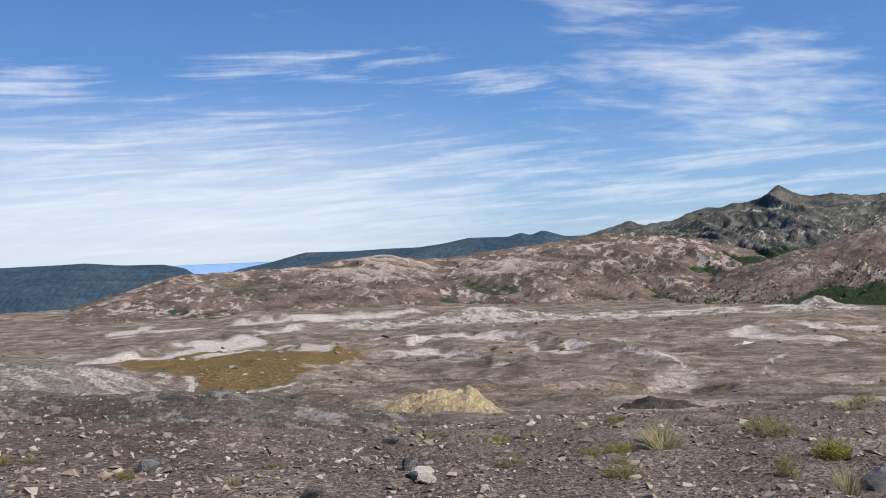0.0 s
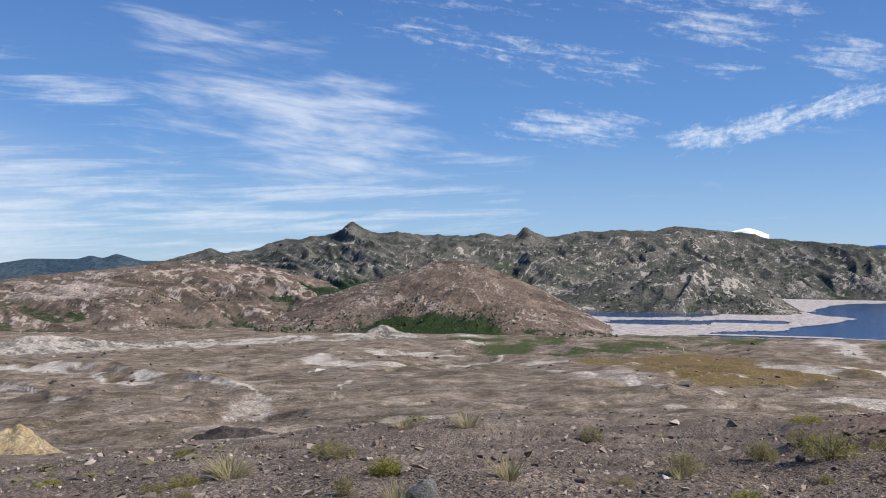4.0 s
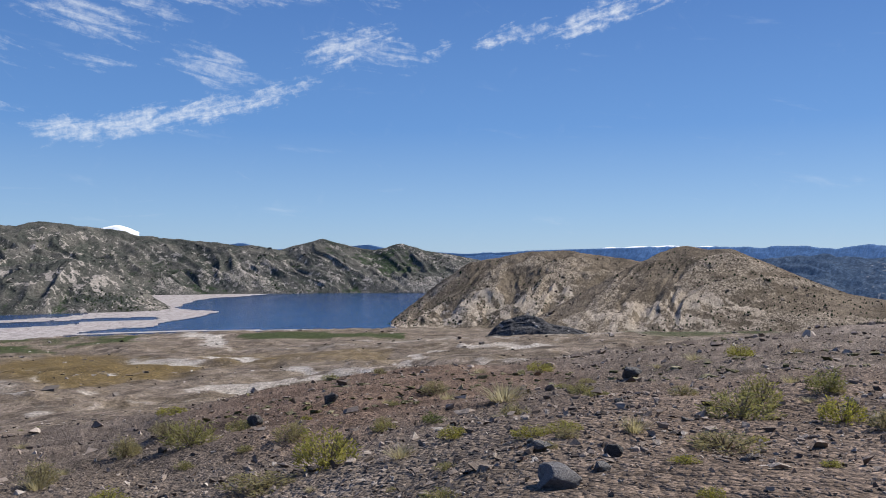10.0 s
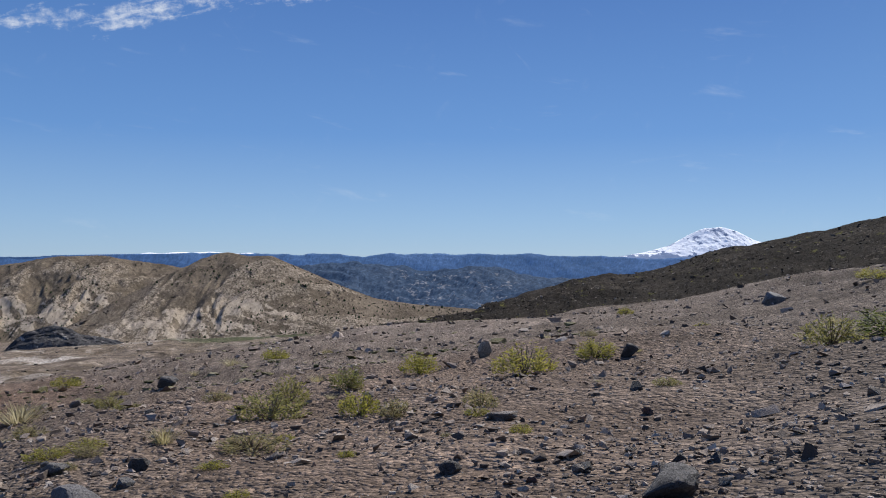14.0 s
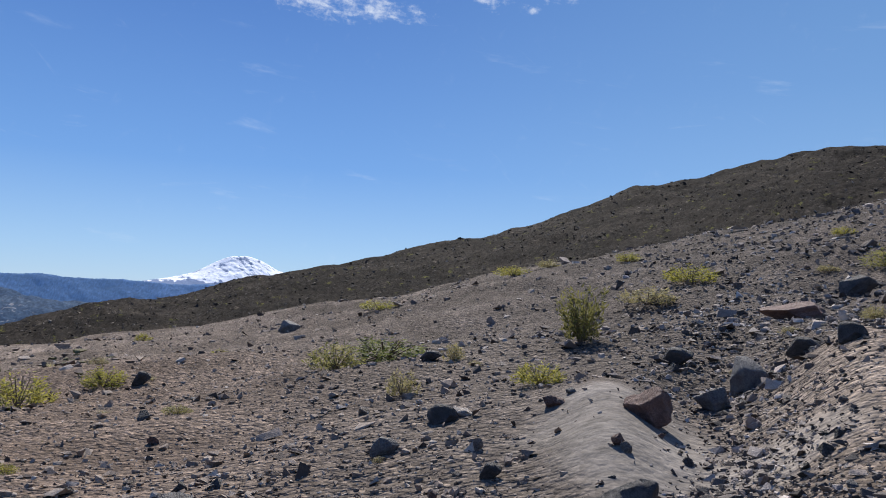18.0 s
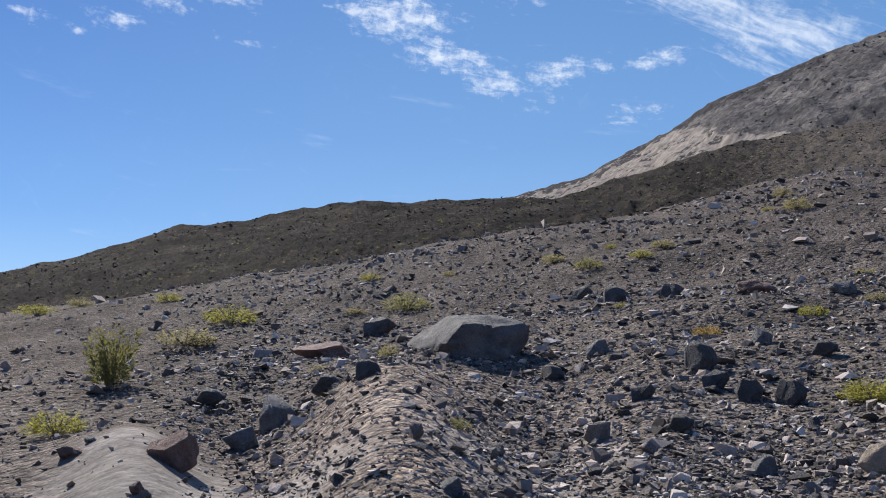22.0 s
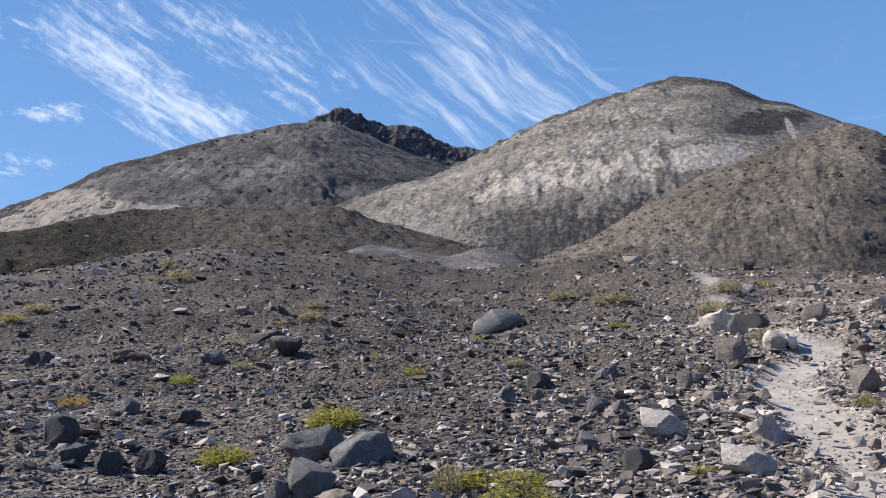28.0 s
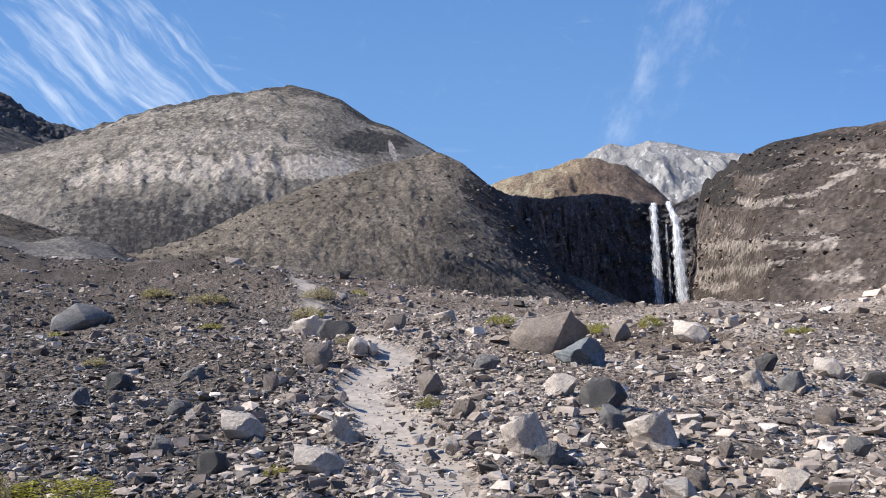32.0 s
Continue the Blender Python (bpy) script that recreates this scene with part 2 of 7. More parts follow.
def rock_material(name, stops, scale=8.0, per_island=True, bump=0.03):
    m, N = material(name)
    P = N.add("ShaderNodeTexCoord").outputs["Object"]
    if per_island:
        pick = N.add("ShaderNodeNewGeometry").outputs["Random Per Island"]
    else:
        pick = N.add("ShaderNodeObjectInfo").outputs["Random"]
    col = N.ramp(pick, stops)
    n = N.noise(P, scale, 7, 0.65)
    f = N.noise(P, scale * 9, 5, 0.7)
    col = N.mix(0.8, col, N.ramp(n, [(0.3, (0.62, 0.60, 0.58)), (0.5, (1, 1, 1)), (0.68, (1.35, 1.32, 1.28))]), "MULTIPLY")
    up = N.add("ShaderNodeSeparateXYZ", i0=N.add("ShaderNodeNewGeometry").outputs["Normal"]).outputs[2]
    dust = N.math("MULTIPLY", N.step(up, 0.55, 0.95), N.step(f, 0.42, 0.62))
    col = N.mix(N.math("MULTIPLY", dust, 0.35), col, (0.24, 0.205, 0.18))
    finish(N, col, 0.90, N.math("ADD", n, N.math("MULTIPLY", f, 0.4)), 0.7, bump, 0.15)
    return m


def leaf_material(name, a, b, dry=0.0):
    m, N = material(name)
    pick = N.add("ShaderNodeNewGeometry").outputs["Random Per Island"]
    who = N.add("ShaderNodeObjectInfo").outputs["Random"]
    col = N.ramp(pick, [(0.0, a), (1.0, b)])
    col = N.mix(N.math("MULTIPLY", who, 0.4), col, (0.32, 0.28, 0.10))
    shader = N.add("ShaderNodeBsdfPrincipled", Base_Color=col, Roughness=0.65)
    shader.inputs["Specular IOR Level"].default_value = 0.2
    thin = N.add("ShaderNodeBsdfTranslucent", Color=col)
    both = N.add("ShaderNodeMixShader", i0=0.58, i1=shader.outputs[0], i2=thin.outputs[0])
    N.add("ShaderNodeOutputMaterial", Surface=both.outputs[0])
    return m



# ---- relief: noise and the height of the ground ----
def rnd2(ix, iy, seed):
    h = (ix.astype(np.int64) * 374761393 + iy.astype(np.int64) * 668265263 + seed * 974634777) & 0xFFFFFFFF
    h = ((h ^ (h >> 13)) * 1274126177) & 0xFFFFFFFF
    return ((h ^ (h >> 16)) & 0xFFFF) / 65535.0


def vnoise(x, y, seed=0):
    ix, iy = np.floor(x), np.floor(y)
    fx, fy = x - ix, y - iy
    fx, fy = fx * fx * fx * (fx * (fx * 6 - 15) + 10), fy * fy * fy * (fy * (fy * 6 - 15) + 10)
    a, b = rnd2(ix, iy, seed), rnd2(ix + 1, iy, seed)
    c, d = rnd2(ix, iy + 1, seed), rnd2(ix + 1, iy + 1, seed)
    return (a + (b - a) * fx) * (1 - fy) + (c + (d - c) * fx) * fy


def fbm(x, y, octaves=5, seed=0, gain=0.5):
    """Layered noise, about -1 to 1."""
    total, amp, norm = 0.0, 1.0, 0.0
    for o in range(octaves):
        ca, sa = math.cos(0.6 * o), math.sin(0.6 * o)
        total = total + amp * (2 * vnoise((x * ca - y * sa) * 2 ** o, (x * sa + y * ca) * 2 ** o, seed + o) - 1)
        norm += amp
        amp *= gain
    return total / norm * 1.6


def ridged(x, y, octaves=4, seed=0):
    """Sharp-crested noise, 0 to 1."""
    total, amp, norm = 0.0, 1.0, 0.0
    for o in range(octaves):
        total = total + amp * (1 - np.abs(2 * vnoise(x * 2 ** o, y * 2 ** o, seed + o) - 1))
        norm += amp
        amp *= 0.5
    return total / norm


def smooth(a, b, x):
    t = np.clip((x - a) / (b - a), 0, 1)
    return t * t * (3 - 2 * t)


# broad relief: heights of the ground on rings round the standing place, every 30 degrees of bearing from -60
RINGS = {
    25: (0, -2.2, -3.8, -4.2, -3.2, -1.4, 0.1, 2.0, 3.7, 4.1, 3.5, 2.1),
    50: (-3, -6.0, -8.4, -8.1, -6.3, -3.3, 0.4, 5.6, 8.6, 8.4, 6.5, 6),
    100: (-10, -15, -20.5, -19.6, -16, -7.6, -1.5, 6.5, 15.0, 17.5, 11.2, 11),
    200: (-25, -35, -41, -39, -32, -17.6, -7, 5, 29, 36, 21, 20),
    400: (-45, -64, -73, -70, -60, -39, -25, -8, 42, 74, 42, 40),
    800: (-80, -108, -118, -114, -103, -74, -61, -45, 55, 110, 90, 70),
    1500: (-120, -164, -168, -160, -155, -130, -116, -100, 54, 130, 130, 40),
    2080: (-150, -186, -186, -180, -177, -172, -165, -150, 40, 100, 100, 0),
    2400: (-150, -186, -188, -192, -192, -176, -170, -150, 0, 60, 60, 0),
    4950: (-150, -150, -150, -192, -192, -176, -165, -150, -60, 0, 0, -60),
}
RING_R = np.array([0.0] + list(RINGS))
RING_Z = np.array([(0.0,) * 12] + list(RINGS.values()))


def broad(b, r):
    """Broad height at bearing b (degrees) and distance r."""
    k = ((b + 60.0) / 30.0) % 12
    i = np.floor(k).astype(int)
    f = k - i
    lr = np.log(np.maximum(r, 0.01) + 12.0)
    knots = np.log(RING_R + 12.0)
    j = np.clip(np.searchsorted(knots, lr) - 1, 0, len(knots) - 2)
    g = (lr - knots[j]) / (knots[j + 1] - knots[j])

    def col(jj):
        p0, p1, p2, p3 = (RING_Z[jj, (i + o) % 12] for o in (-1, 0, 1, 2))
        return 0.5 * (2 * p1 + (p2 - p0) * f + (2 * p0 - 5 * p1 + 4 * p2 - p3) * f * f + (3 * p1 - p0 - 3 * p2 + p3) * f ** 3)
    z0, z1 = col(j), col(j + 1)
    zl = z0 + (z1 - z0) * g
    near = -0.17 * r * -np.cos(np.radians(b - 210))
    near = np.where((b > 50) & (b < 130), near * (1 - 0.5 * smooth(50, 80, b) * (1 - smooth(100, 130, b))), near)
    w = smooth(12, 25, r)
    return near * (1 - w) + zl * w


# scarps of the valley floor, pale where the ash is cut: (bearing, distance) along each
SCARPS = [
    ([(-12, 1230), (-10, 1187), (-7.3, 1120), (-5, 1156), (0.4, 1346), (3.4, 1326), (6.1, 1155), (8, 1017), (11.3, 886), (13.5, 782), (15, 700)], 7.0),
    ([(-15, 2170), (-13.9, 2150), (-8.7, 2121), (-3.4, 2127), (-0.5, 2129)], 9.0),
    ([(-23, 1400), (-20.7, 1454), (-17.2, 1644), (-13.2, 1681), (-9.5, 1820), (-8, 1850)], 8.0),
    ([(-1, 1100), (1.1, 1028), (3, 771), (5.3, 743), (7, 740)], 4.0),
    ([(22, 1440), (24.3, 1464), (26.8, 1501), (29.7, 1570), (31, 1600)], 6.0),
    ([(47, 1400), (49.1, 1324), (51.7, 1177), (54.6, 1117), (56, 1110)], 5.0),
    ([(33, 850), (35, 836), (39.6, 805), (43.4, 624), (45, 600)], 3.0),
    ([(57, 900), (59.6, 857), (65.3, 573), (67, 560)], 3.0),
    ([(67, 1180), (69.5, 1166), (73.2, 1012), (78, 1000)], 4.0),
    ([(14, 1250), (17, 1180), (20, 1240), (23, 1180)], 4.0),
]


def scarps(b, r):
    """Rise of the valley floor across its scarps, and how bare the cut faces are."""
    rise, bare = 0.0 * r, 0.0 * r
    x, y = r * np.sin(np.radians(b)), r * np.cos(np.radians(b))
    wob = 0.035 * fbm(x / 90, y / 90, 4, 401)
    cut = np.clip(0.55 + 1.3 * fbm(x / 45, y / 45, 4, 403), 0, 1)
    for line, tall in SCARPS:
        lb, lr = np.array(line, float).T
        d = np.log(np.maximum(r, 1) / np.interp(b, lb, lr)) + wob
        on = smooth(lb[0], lb[0] + 2, b) * (1 - smooth(lb[-1] - 2, lb[-1], b))
        rise = rise + tall * on * smooth(-0.012, 0.018, d) * (1 - smooth(0.05, 0.35, d))
        bare = np.maximum(bare, on * cut * smooth(-0.035, -0.012, d) * (1 - smooth(0.018, 0.05, d)))
    # low terraces everywhere between
    n = fbm(x / 240 + 5, y / 240, 4, 407)
    for level, tall in ((-0.35, 2.5), (0.0, 3.5), (0.35, 2.5)):
        e = n - level
        on = smooth(260, 450, r) * (1 - smooth(1500, 1900, r)) * (1 - smooth(95, 115, b))
        rise = rise + tall * on * (smooth(-0.03, 0.03, e) - 0.5)
        bare = np.maximum(bare, 0.75 * on * cut * smooth(0.0, 0.5, fbm(x / 130, y / 130, 3, 409) + 0.15) * (1 - smooth(0.02, 0.06, np.abs(e))))
    return rise, bare


def ground_z(b, r):
    """Height of the ground with its humps and gullies."""
    x, y = r * np.sin(np.radians(b)), r * np.cos(np.radians(b))
    z = broad(b, r)
    # gravel spur below the big boulder, washed-out gullies on both sides, and the silt hump
    for cb, wb, cr, wr, up in ((158, 4.5, 9.5, 4.5, 0.45), (149, 4.0, 11, 4, -0.35), (169, 4.5, 10, 5, -0.40), (142, 3.5, 8.2, 2.2, 0.30), (196, 9, 34, 9, 0.8), (217, 5, 38, 8, 0.9),
                               (64, 9, 42, 12, 1.2), (44, 7, 50, 18, -1.0), (230, 6, 30, 8, 0.4), (183, 7, 8, 3, -0.25)):
        z = z + up * np.exp(-((b - cb) / wb) ** 2 - ((r - cr) / wr) ** 2)
    climb = np.interp(b, [146, 160, 168, 174, 180, 187, 193, 198, 205, 210, 215, 222, 228, 234, 240], [0, 2.2, 2.4, 2.8, 3.6, 4.5, 3.7, 2.6, 2.0, 2.1, 2.3, 2.2, 1.7, 0.6, 0])
    z = z + climb * smooth(20, 70, r) * (1 - smooth(110, 190, r))
    z = z + np.interp(b, [-36, -24, -12, 0, 8], [-3.0, -2.5, -1.9, -0.8, 0]) * smooth(15, 50, r) * (1 - smooth(75, 140, r))
    z = z + 0.10 * fbm(x / 2.2, y / 2.2, 2, 3) * smooth(2, 6, r)
    z = z + (0.35 + 0.35 * smooth(175, 200, b)) * fbm(x / 9, y / 9, 3, 11) * smooth(6, 22, r) + 0.55 * fbm(x / 19, y / 19, 3, 15) * smooth(18, 40, r)
    z = z + 2.0 * fbm(x / 40, y / 40, 5, 21) * smooth(35, 110, r)
    plain = smooth(160, 500, r) * (1 - smooth(1700, 2050, r))
    z = z + 2.2 * fbm(x / 55 + 9, y / 55, 5, 33) * smooth(90, 220, r) * (1 - smooth(1500, 1900, r))
    z = z + 0.9 * (ridged(x / 24, y / 24, 4, 43) - 0.62) * smooth(28, 60, r) * (1 - smooth(250, 400, r)) * (1 - smooth(100, 125, b))
    z = z + scarps(b, r)[0]
    z = z + 4.5 * fbm(x / 260, y / 260, 6, 31) * plain + 4.0 * (ridged(x / 330 + 3, y / 330, 4, 37) - 0.6) * plain
    z = z + 9.0 * np.exp(-((b + 13.5) / 7.5) ** 2 - ((r - 880) / 190) ** 2) + 7.0 * np.exp(-((b - 47) / 5) ** 2 - ((r - 1000) / 130) ** 2)
    return z


def trail_way(r):
    """Bearing of the trodden trail at a distance."""
    return np.interp(r, [5, 6.3, 6.9, 8.3, 9.2, 10.2, 11.3, 12.9, 14.4, 15.8, 16.5, 17.2, 28.7, 45],
                     [228.2, 227.8, 227.6, 226.7, 225.8, 224.7, 223.3, 222.9, 224.2, 225.6, 225.0, 222.8, 220.0, 217.0])

# ---- ground ----
def polar_mesh(name, b, r, z, mat, masks=()):
    """A sheet from bearings, distances and heights given on one grid; masks: named values on the same grid."""
    rows, cols = b.shape
    a = np.radians(b)
    co = np.stack([r * np.sin(a), r * np.cos(a), z], -1).reshape(-1, 3)
    i = np.arange(rows * cols).reshape(rows, cols)
    q = np.stack([i[:-1, :-1], i[:-1, 1:], i[1:, 1:], i[1:, :-1]], -1).reshape(-1, 4)
    me = bpy.data.meshes.new(name)
    me.vertices.add(len(co))
    me.vertices.foreach_set("co", co.astype(np.float32).ravel())
    me.loops.add(q.size)
    me.loops.foreach_set("vertex_index", q.ravel().astype(np.int32))
    me.polygons.add(len(q))
    me.polygons.foreach_set("loop_start", np.arange(0, q.size, 4, dtype=np.int32))
    me.polygons.foreach_set("use_smooth", np.ones(len(q), bool))
    me.update(calc_edges=True)
    for key, val in dict(masks).items():
        at = me.attributes.new(key, "FLOAT", "POINT")
        at.data.foreach_set("value", np.ascontiguousarray(np.broadcast_to(val, b.shape), np.float32).ravel())
    me.materials.append(mat)
    return new(name, me)


def spot(b, r, cb, cr, wb, wr):
    """1 in an oval of the plan round bearing cb and distance cr, 0 outside; half widths in degrees and metres."""
    x, y = (b - cb) / wb, (r - cr) / wr
    return 1 - smooth(0.5, 1.15, np.sqrt(x * x + y * y))


bearings = np.concatenate([np.linspace(-36, 112, 720, endpoint=False), np.linspace(112, 262, 520), np.linspace(264, 324, 31)])
radii = np.concatenate([[0.0, 0.8, 1.6], np.geomspace(2.2, 40, 175)[:-1], np.geomspace(40, 220, 56)[:-1], np.geomspace(220, 2150, 150)[:-1], np.geomspace(2150, 4950, 22)])
B, R = np.meshgrid(bearings, radii)
Z = ground_z(B, R)
gx, gy = R * np.sin(np.radians(B)), R * np.cos(np.radians(B))

# tone masks of the valley floor
flow = fbm(gx / 150 + 0.5 * fbm(gx / 300, gy / 300, 3, 5), gy / 260, 6, 41)
valley = smooth(180, 420, R)
left = 1 - smooth(100, 118, B)
dip = np.degrees(np.arctan2(EYE - broad(B, R), np.maximum(R, 1)))     # angle below the level at which each spot lies
wob_b, wob_d = 0.9 * fbm(gx / 110, gy / 110, 4, 51), 0.16 * fbm(gx / 70, gy / 70, 4, 53)


def strip(points, half, strength):
    """A streak of pale ash along a line of (bearing, dip), half its breadth in degrees of dip."""
    lb, ld = np.array(points, float).T
    b = B + wob_b
    on = smooth(lb[0] - 0.6, lb[0] + 0.4, b) * (1 - smooth(lb[-1] - 0.4, lb[-1] + 0.6, b))
    return strength * on * (1 - smooth(0.70 * half, 1.20 * half, np.abs(dip + wob_d * min(1.0, 5 * half) - np.interp(b, lb, ld))))


def lens(points, strength, soft=0.25):
    """A patch between an upper and a lower edge, given as (bearing, upper dip, lower dip)."""
    lb, lo, hi = np.array(points, float).T
    b, dd = B + wob_b, dip + 0.6 * wob_d
    return strength * smooth(lb[0] - 0.3, lb[0] + 0.6, b) * (1 - smooth(lb[-1] - 0.6, lb[-1] + 0.3, b)) * smooth(-soft, soft, dd - np.interp(b, lb, lo)) * (1 - smooth(-soft, soft, dd - np.interp(b, lb, hi)))


ash = np.maximum(valley * left * np.clip(-0.22 + 0.62 * flow, 0, 0.42), 0.85 * scarps(B, R)[1])
STRIPS = [([(-24, 7.0), (-20.6, 6.8), (-16.3, 6.55), (-12.5, 6.15)], 0.30, 0.95), ([(-22, 5.25), (-19.3, 5.0)], 0.16, 0.9), ([(-19, 5.15), (-15.9, 5.2)], 0.10, 0.9), ([(-11.6, 5.8), (-9.8, 5.6)], 0.14, 0.9),
          ([(-14.2, 5.1), (-9.9, 5.13), (-3.2, 5.0), (-1.5, 4.95)], 0.09, 0.95), ([(-16.3, 7.2), (-10.7, 6.94), (-4.8, 6.9), (0.5, 6.9), (4, 7.1)], 0.12, 0.9), ([(4, 7.1), (7.4, 7.9), (9.7, 8.05), (12, 8.3), (15, 8.85), (16.2, 9.5)], 0.11, 0.8),
          ([(-4.1, 7.55), (-1.4, 7.5), (0.6, 8.0)], 0.16, 0.85), ([(-19.4, 8.3), (-17, 9.0), (-12.2, 9.3), (-9.9, 9.1)], 0.09, 0.85), ([(-10, 8.6), (-5.4, 8.45)], 0.14, 0.6), ([(8.3, 5.4), (14.3, 5.5), (19.2, 5.1)], 0.22, 0.85),
          ([(13.2, 10.2), (14.8, 9.5), (16.4, 10.3)], 0.38, 0.55), ([(19.3, 9.8), (20.8, 8.85), (22.4, 8.4)], 0.06, 0.7), ([(23, 9.5), (29.3, 9.95)], 0.25, 0.45), ([(23.3, 11.1), (29, 10.95)], 0.17, 0.6), ([(12.4, 11.2), (18, 11.4)], 0.22, 0.6),
          ([(20.3, 5.05), (22, 5.0)], 0.07, 0.95), ([(26.9, 4.2), (29.4, 4.45)], 0.08, 0.9), ([(29, 5.2), (31, 5.2)], 0.07, 0.9), ([(22.8, 6.3), (24.3, 6.4), (26, 6.55)], 0.08, 0.9), ([(27.3, 6.25), (29.6, 6.2)], 0.07, 0.9), ([(29.6, 5.7), (31, 5.65)], 0.06, 0.95),
          ([(18.6, 7.05), (22, 7.1), (25.6, 7.05)], 0.07, 0.8), ([(28.9, 7.2), (32, 6.45), (33, 6.4)], 0.06, 0.75), ([(33.4, 7.15), (36.9, 7.0)], 0.08, 0.7), ([(28.2, 9.7), (33.9, 9.95)], 0.30, 0.45), ([(36.6, 8.35), (42, 7.9)], 0.28, 0.5),
          ([(52.6, 5.0), (54.2, 5.6), (54.7, 5.9)], 0.35, 0.8), ([(53.7, 6.6), (56.6, 6.75)], 0.11, 0.9), ([(48.5, 6.55), (52.2, 6.85)], 0.12, 0.75), ([(52, 8.35), (56.9, 8.0), (61.4, 7.55), (65.1, 7.35), (68.8, 6.5), (72.7, 6.05), (75.2, 6.25)], 0.13, 0.7),
          ([(71.6, 7.3), (75.2, 7.1)], 0.10, 0.6), ([(57, 6.6), (66, 6.4)], 0.06, 0.55), ([(76, 5.5), (84, 5.15), (91.5, 4.7), (96, 4.4)], 0.14, 0.5), ([(60, 6.1), (71, 5.75)], 0.07, 0.5), ([(40, 7.2), (44, 7.1)], 0.07, 0.5)]
for points, half, strength in STRIPS:
    ash = np.maximum(ash, strip(points, half, strength))
veg = 1.05 * lens([(28.5, 5.1, 5.6), (31, 5.2, 6.3), (36, 4.9, 6.7), (41, 4.9, 6.2), (46, 4.9, 5.6), (52.5, 4.9, 5.2)], 1.0) * np.clip(0.62 + 0.9 * fbm(B / 2.2, dip / 0.25, 4, 71), 0.1, 1)
veg = np.maximum(veg, lens([(55, 5.0, 5.4), (60, 5.0, 5.5), (67, 5.2, 5.6)], 0.95, 0.12))
veg = np.maximum(veg, lens([(81, 5.2, 5.4), (86, 5.0, 5.35), (91, 4.85, 5.0)], 0.8, 0.10))
moss = np.maximum(lens([(-22, 7.0, 7.2), (-20, 6.8, 7.9), (-17, 6.75, 8.9), (-11.5, 6.95, 9.25), (-8.2, 7.2, 8.65), (-4.8, 7.8, 8.0)], 0.95, 0.12),
                  lens([(36.5, 6.7, 7.0), (41, 6.2, 7.7), (45, 5.85, 8.1), (49, 6.3, 7.9), (53, 6.9, 7.4)], 0.78, 0.3))
moss = np.maximum(moss, 0.55 * lens([(53, 6.2, 7.2), (60, 6.5, 7.2), (66, 6.4, 7.0)], 1.0, 0.3))
# paths and pale gravel near by: the trodden trail that climbs towards the falls
trail_b = trail_way(R)
trail = (1 - smooth(0.20, 0.58, np.abs(B - trail_b) * np.radians(1) * R + 0.12 * fbm(gx * 1.1, gy * 1.1, 3, 91))) * smooth(3, 5, R) * (1 - smooth(38, 50, R))
silt_b = B + 2 * fbm(gx / 2, gy / 2, 3, 93)
silt = np.maximum(np.maximum(spot(silt_b, R, 142.5, 7.4, 7.5, 2.6), 0.8 * spot(silt_b, R, 151, 6.6, 9, 1.0)), np.maximum(0.7 * spot(silt_b, R, 167, 7.2, 8, 1.3), 0.8 * spot(silt_b, R, 171.3, 9.0, 1.6, 2.2)))
ash = np.maximum(ash, np.maximum(0.5 * trail, 0.42 * silt))
ash = np.maximum(ash, 0.30 * smooth(225, 236, B) * smooth(5, 10, R) * (1 - smooth(40, 70, R)))
# dark scree; towards lower bearings it paints in the shadows of backlit stones
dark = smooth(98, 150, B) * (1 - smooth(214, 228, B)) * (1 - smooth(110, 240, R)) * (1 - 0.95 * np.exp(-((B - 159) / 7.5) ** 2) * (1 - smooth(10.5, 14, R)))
Z = Z - 0.10 * trail
# rubble: every spot of the stony surface lies a little higher or lower than its neighbours
lump = np.random.RandomState(5)
coarse = lump.normal(0, 1, B.shape)
soft = (coarse[:-1, :-1] + coarse[1:, :-1] + coarse[:-1, 1:] + coarse[1:, 1:]) * 0.5
bumps = coarse * 0.6
bumps[:-1, :-1] += soft * 0.6
calm = np.clip(np.maximum(trail, 0.8 * silt), 0, 1)
stony = np.clip(0.75 + 0.6 * fbm(gx / 5, gy / 5, 3, 95), 0.25, 1.2) * (1 - 0.95 * calm)
Z = Z + bumps * 0.0009 * R * stony * smooth(9, 18, R) * (1 - smooth(25, 60, R))
tint = np.where(R < 90, lump.uniform(0, 1, B.shape), 0.6)
tint = 0.6 + (tint - 0.6) * (1 - 0.85 * calm) * smooth(9, 22, R)

ground_mat, N = material("ground_gravel")
P = N.add("ShaderNodeTexCoord").outputs["Object"]
vast_n = N.noise(P, 0.006, 9, 0.68, 0.6)
broad_n = N.noise(P, 0.03, 7, 0.68)
mid_n = N.noise(P, 0.35, 7, 0.65)
fine_n = N.noise(P, 5.0, 6, 0.7)
peb = N.add("ShaderNodeTexVoronoi", Vector=P, Scale=16.0)
peb2 = N.add("ShaderNodeTexVoronoi", Vector=P, Scale=6.5)
peb3 = N.add("ShaderNodeTexVoronoi", Vector=P, Scale=38.0)
col = N.ramp(N.math("ADD", N.math("MULTIPLY", broad_n, 0.5), N.math("MULTIPLY", mid_n, 0.5)),
             [(0.37, (0.085, 0.068, 0.055)), (0.5, (0.158, 0.126, 0.103)), (0.63, (0.265, 0.216, 0.180))])
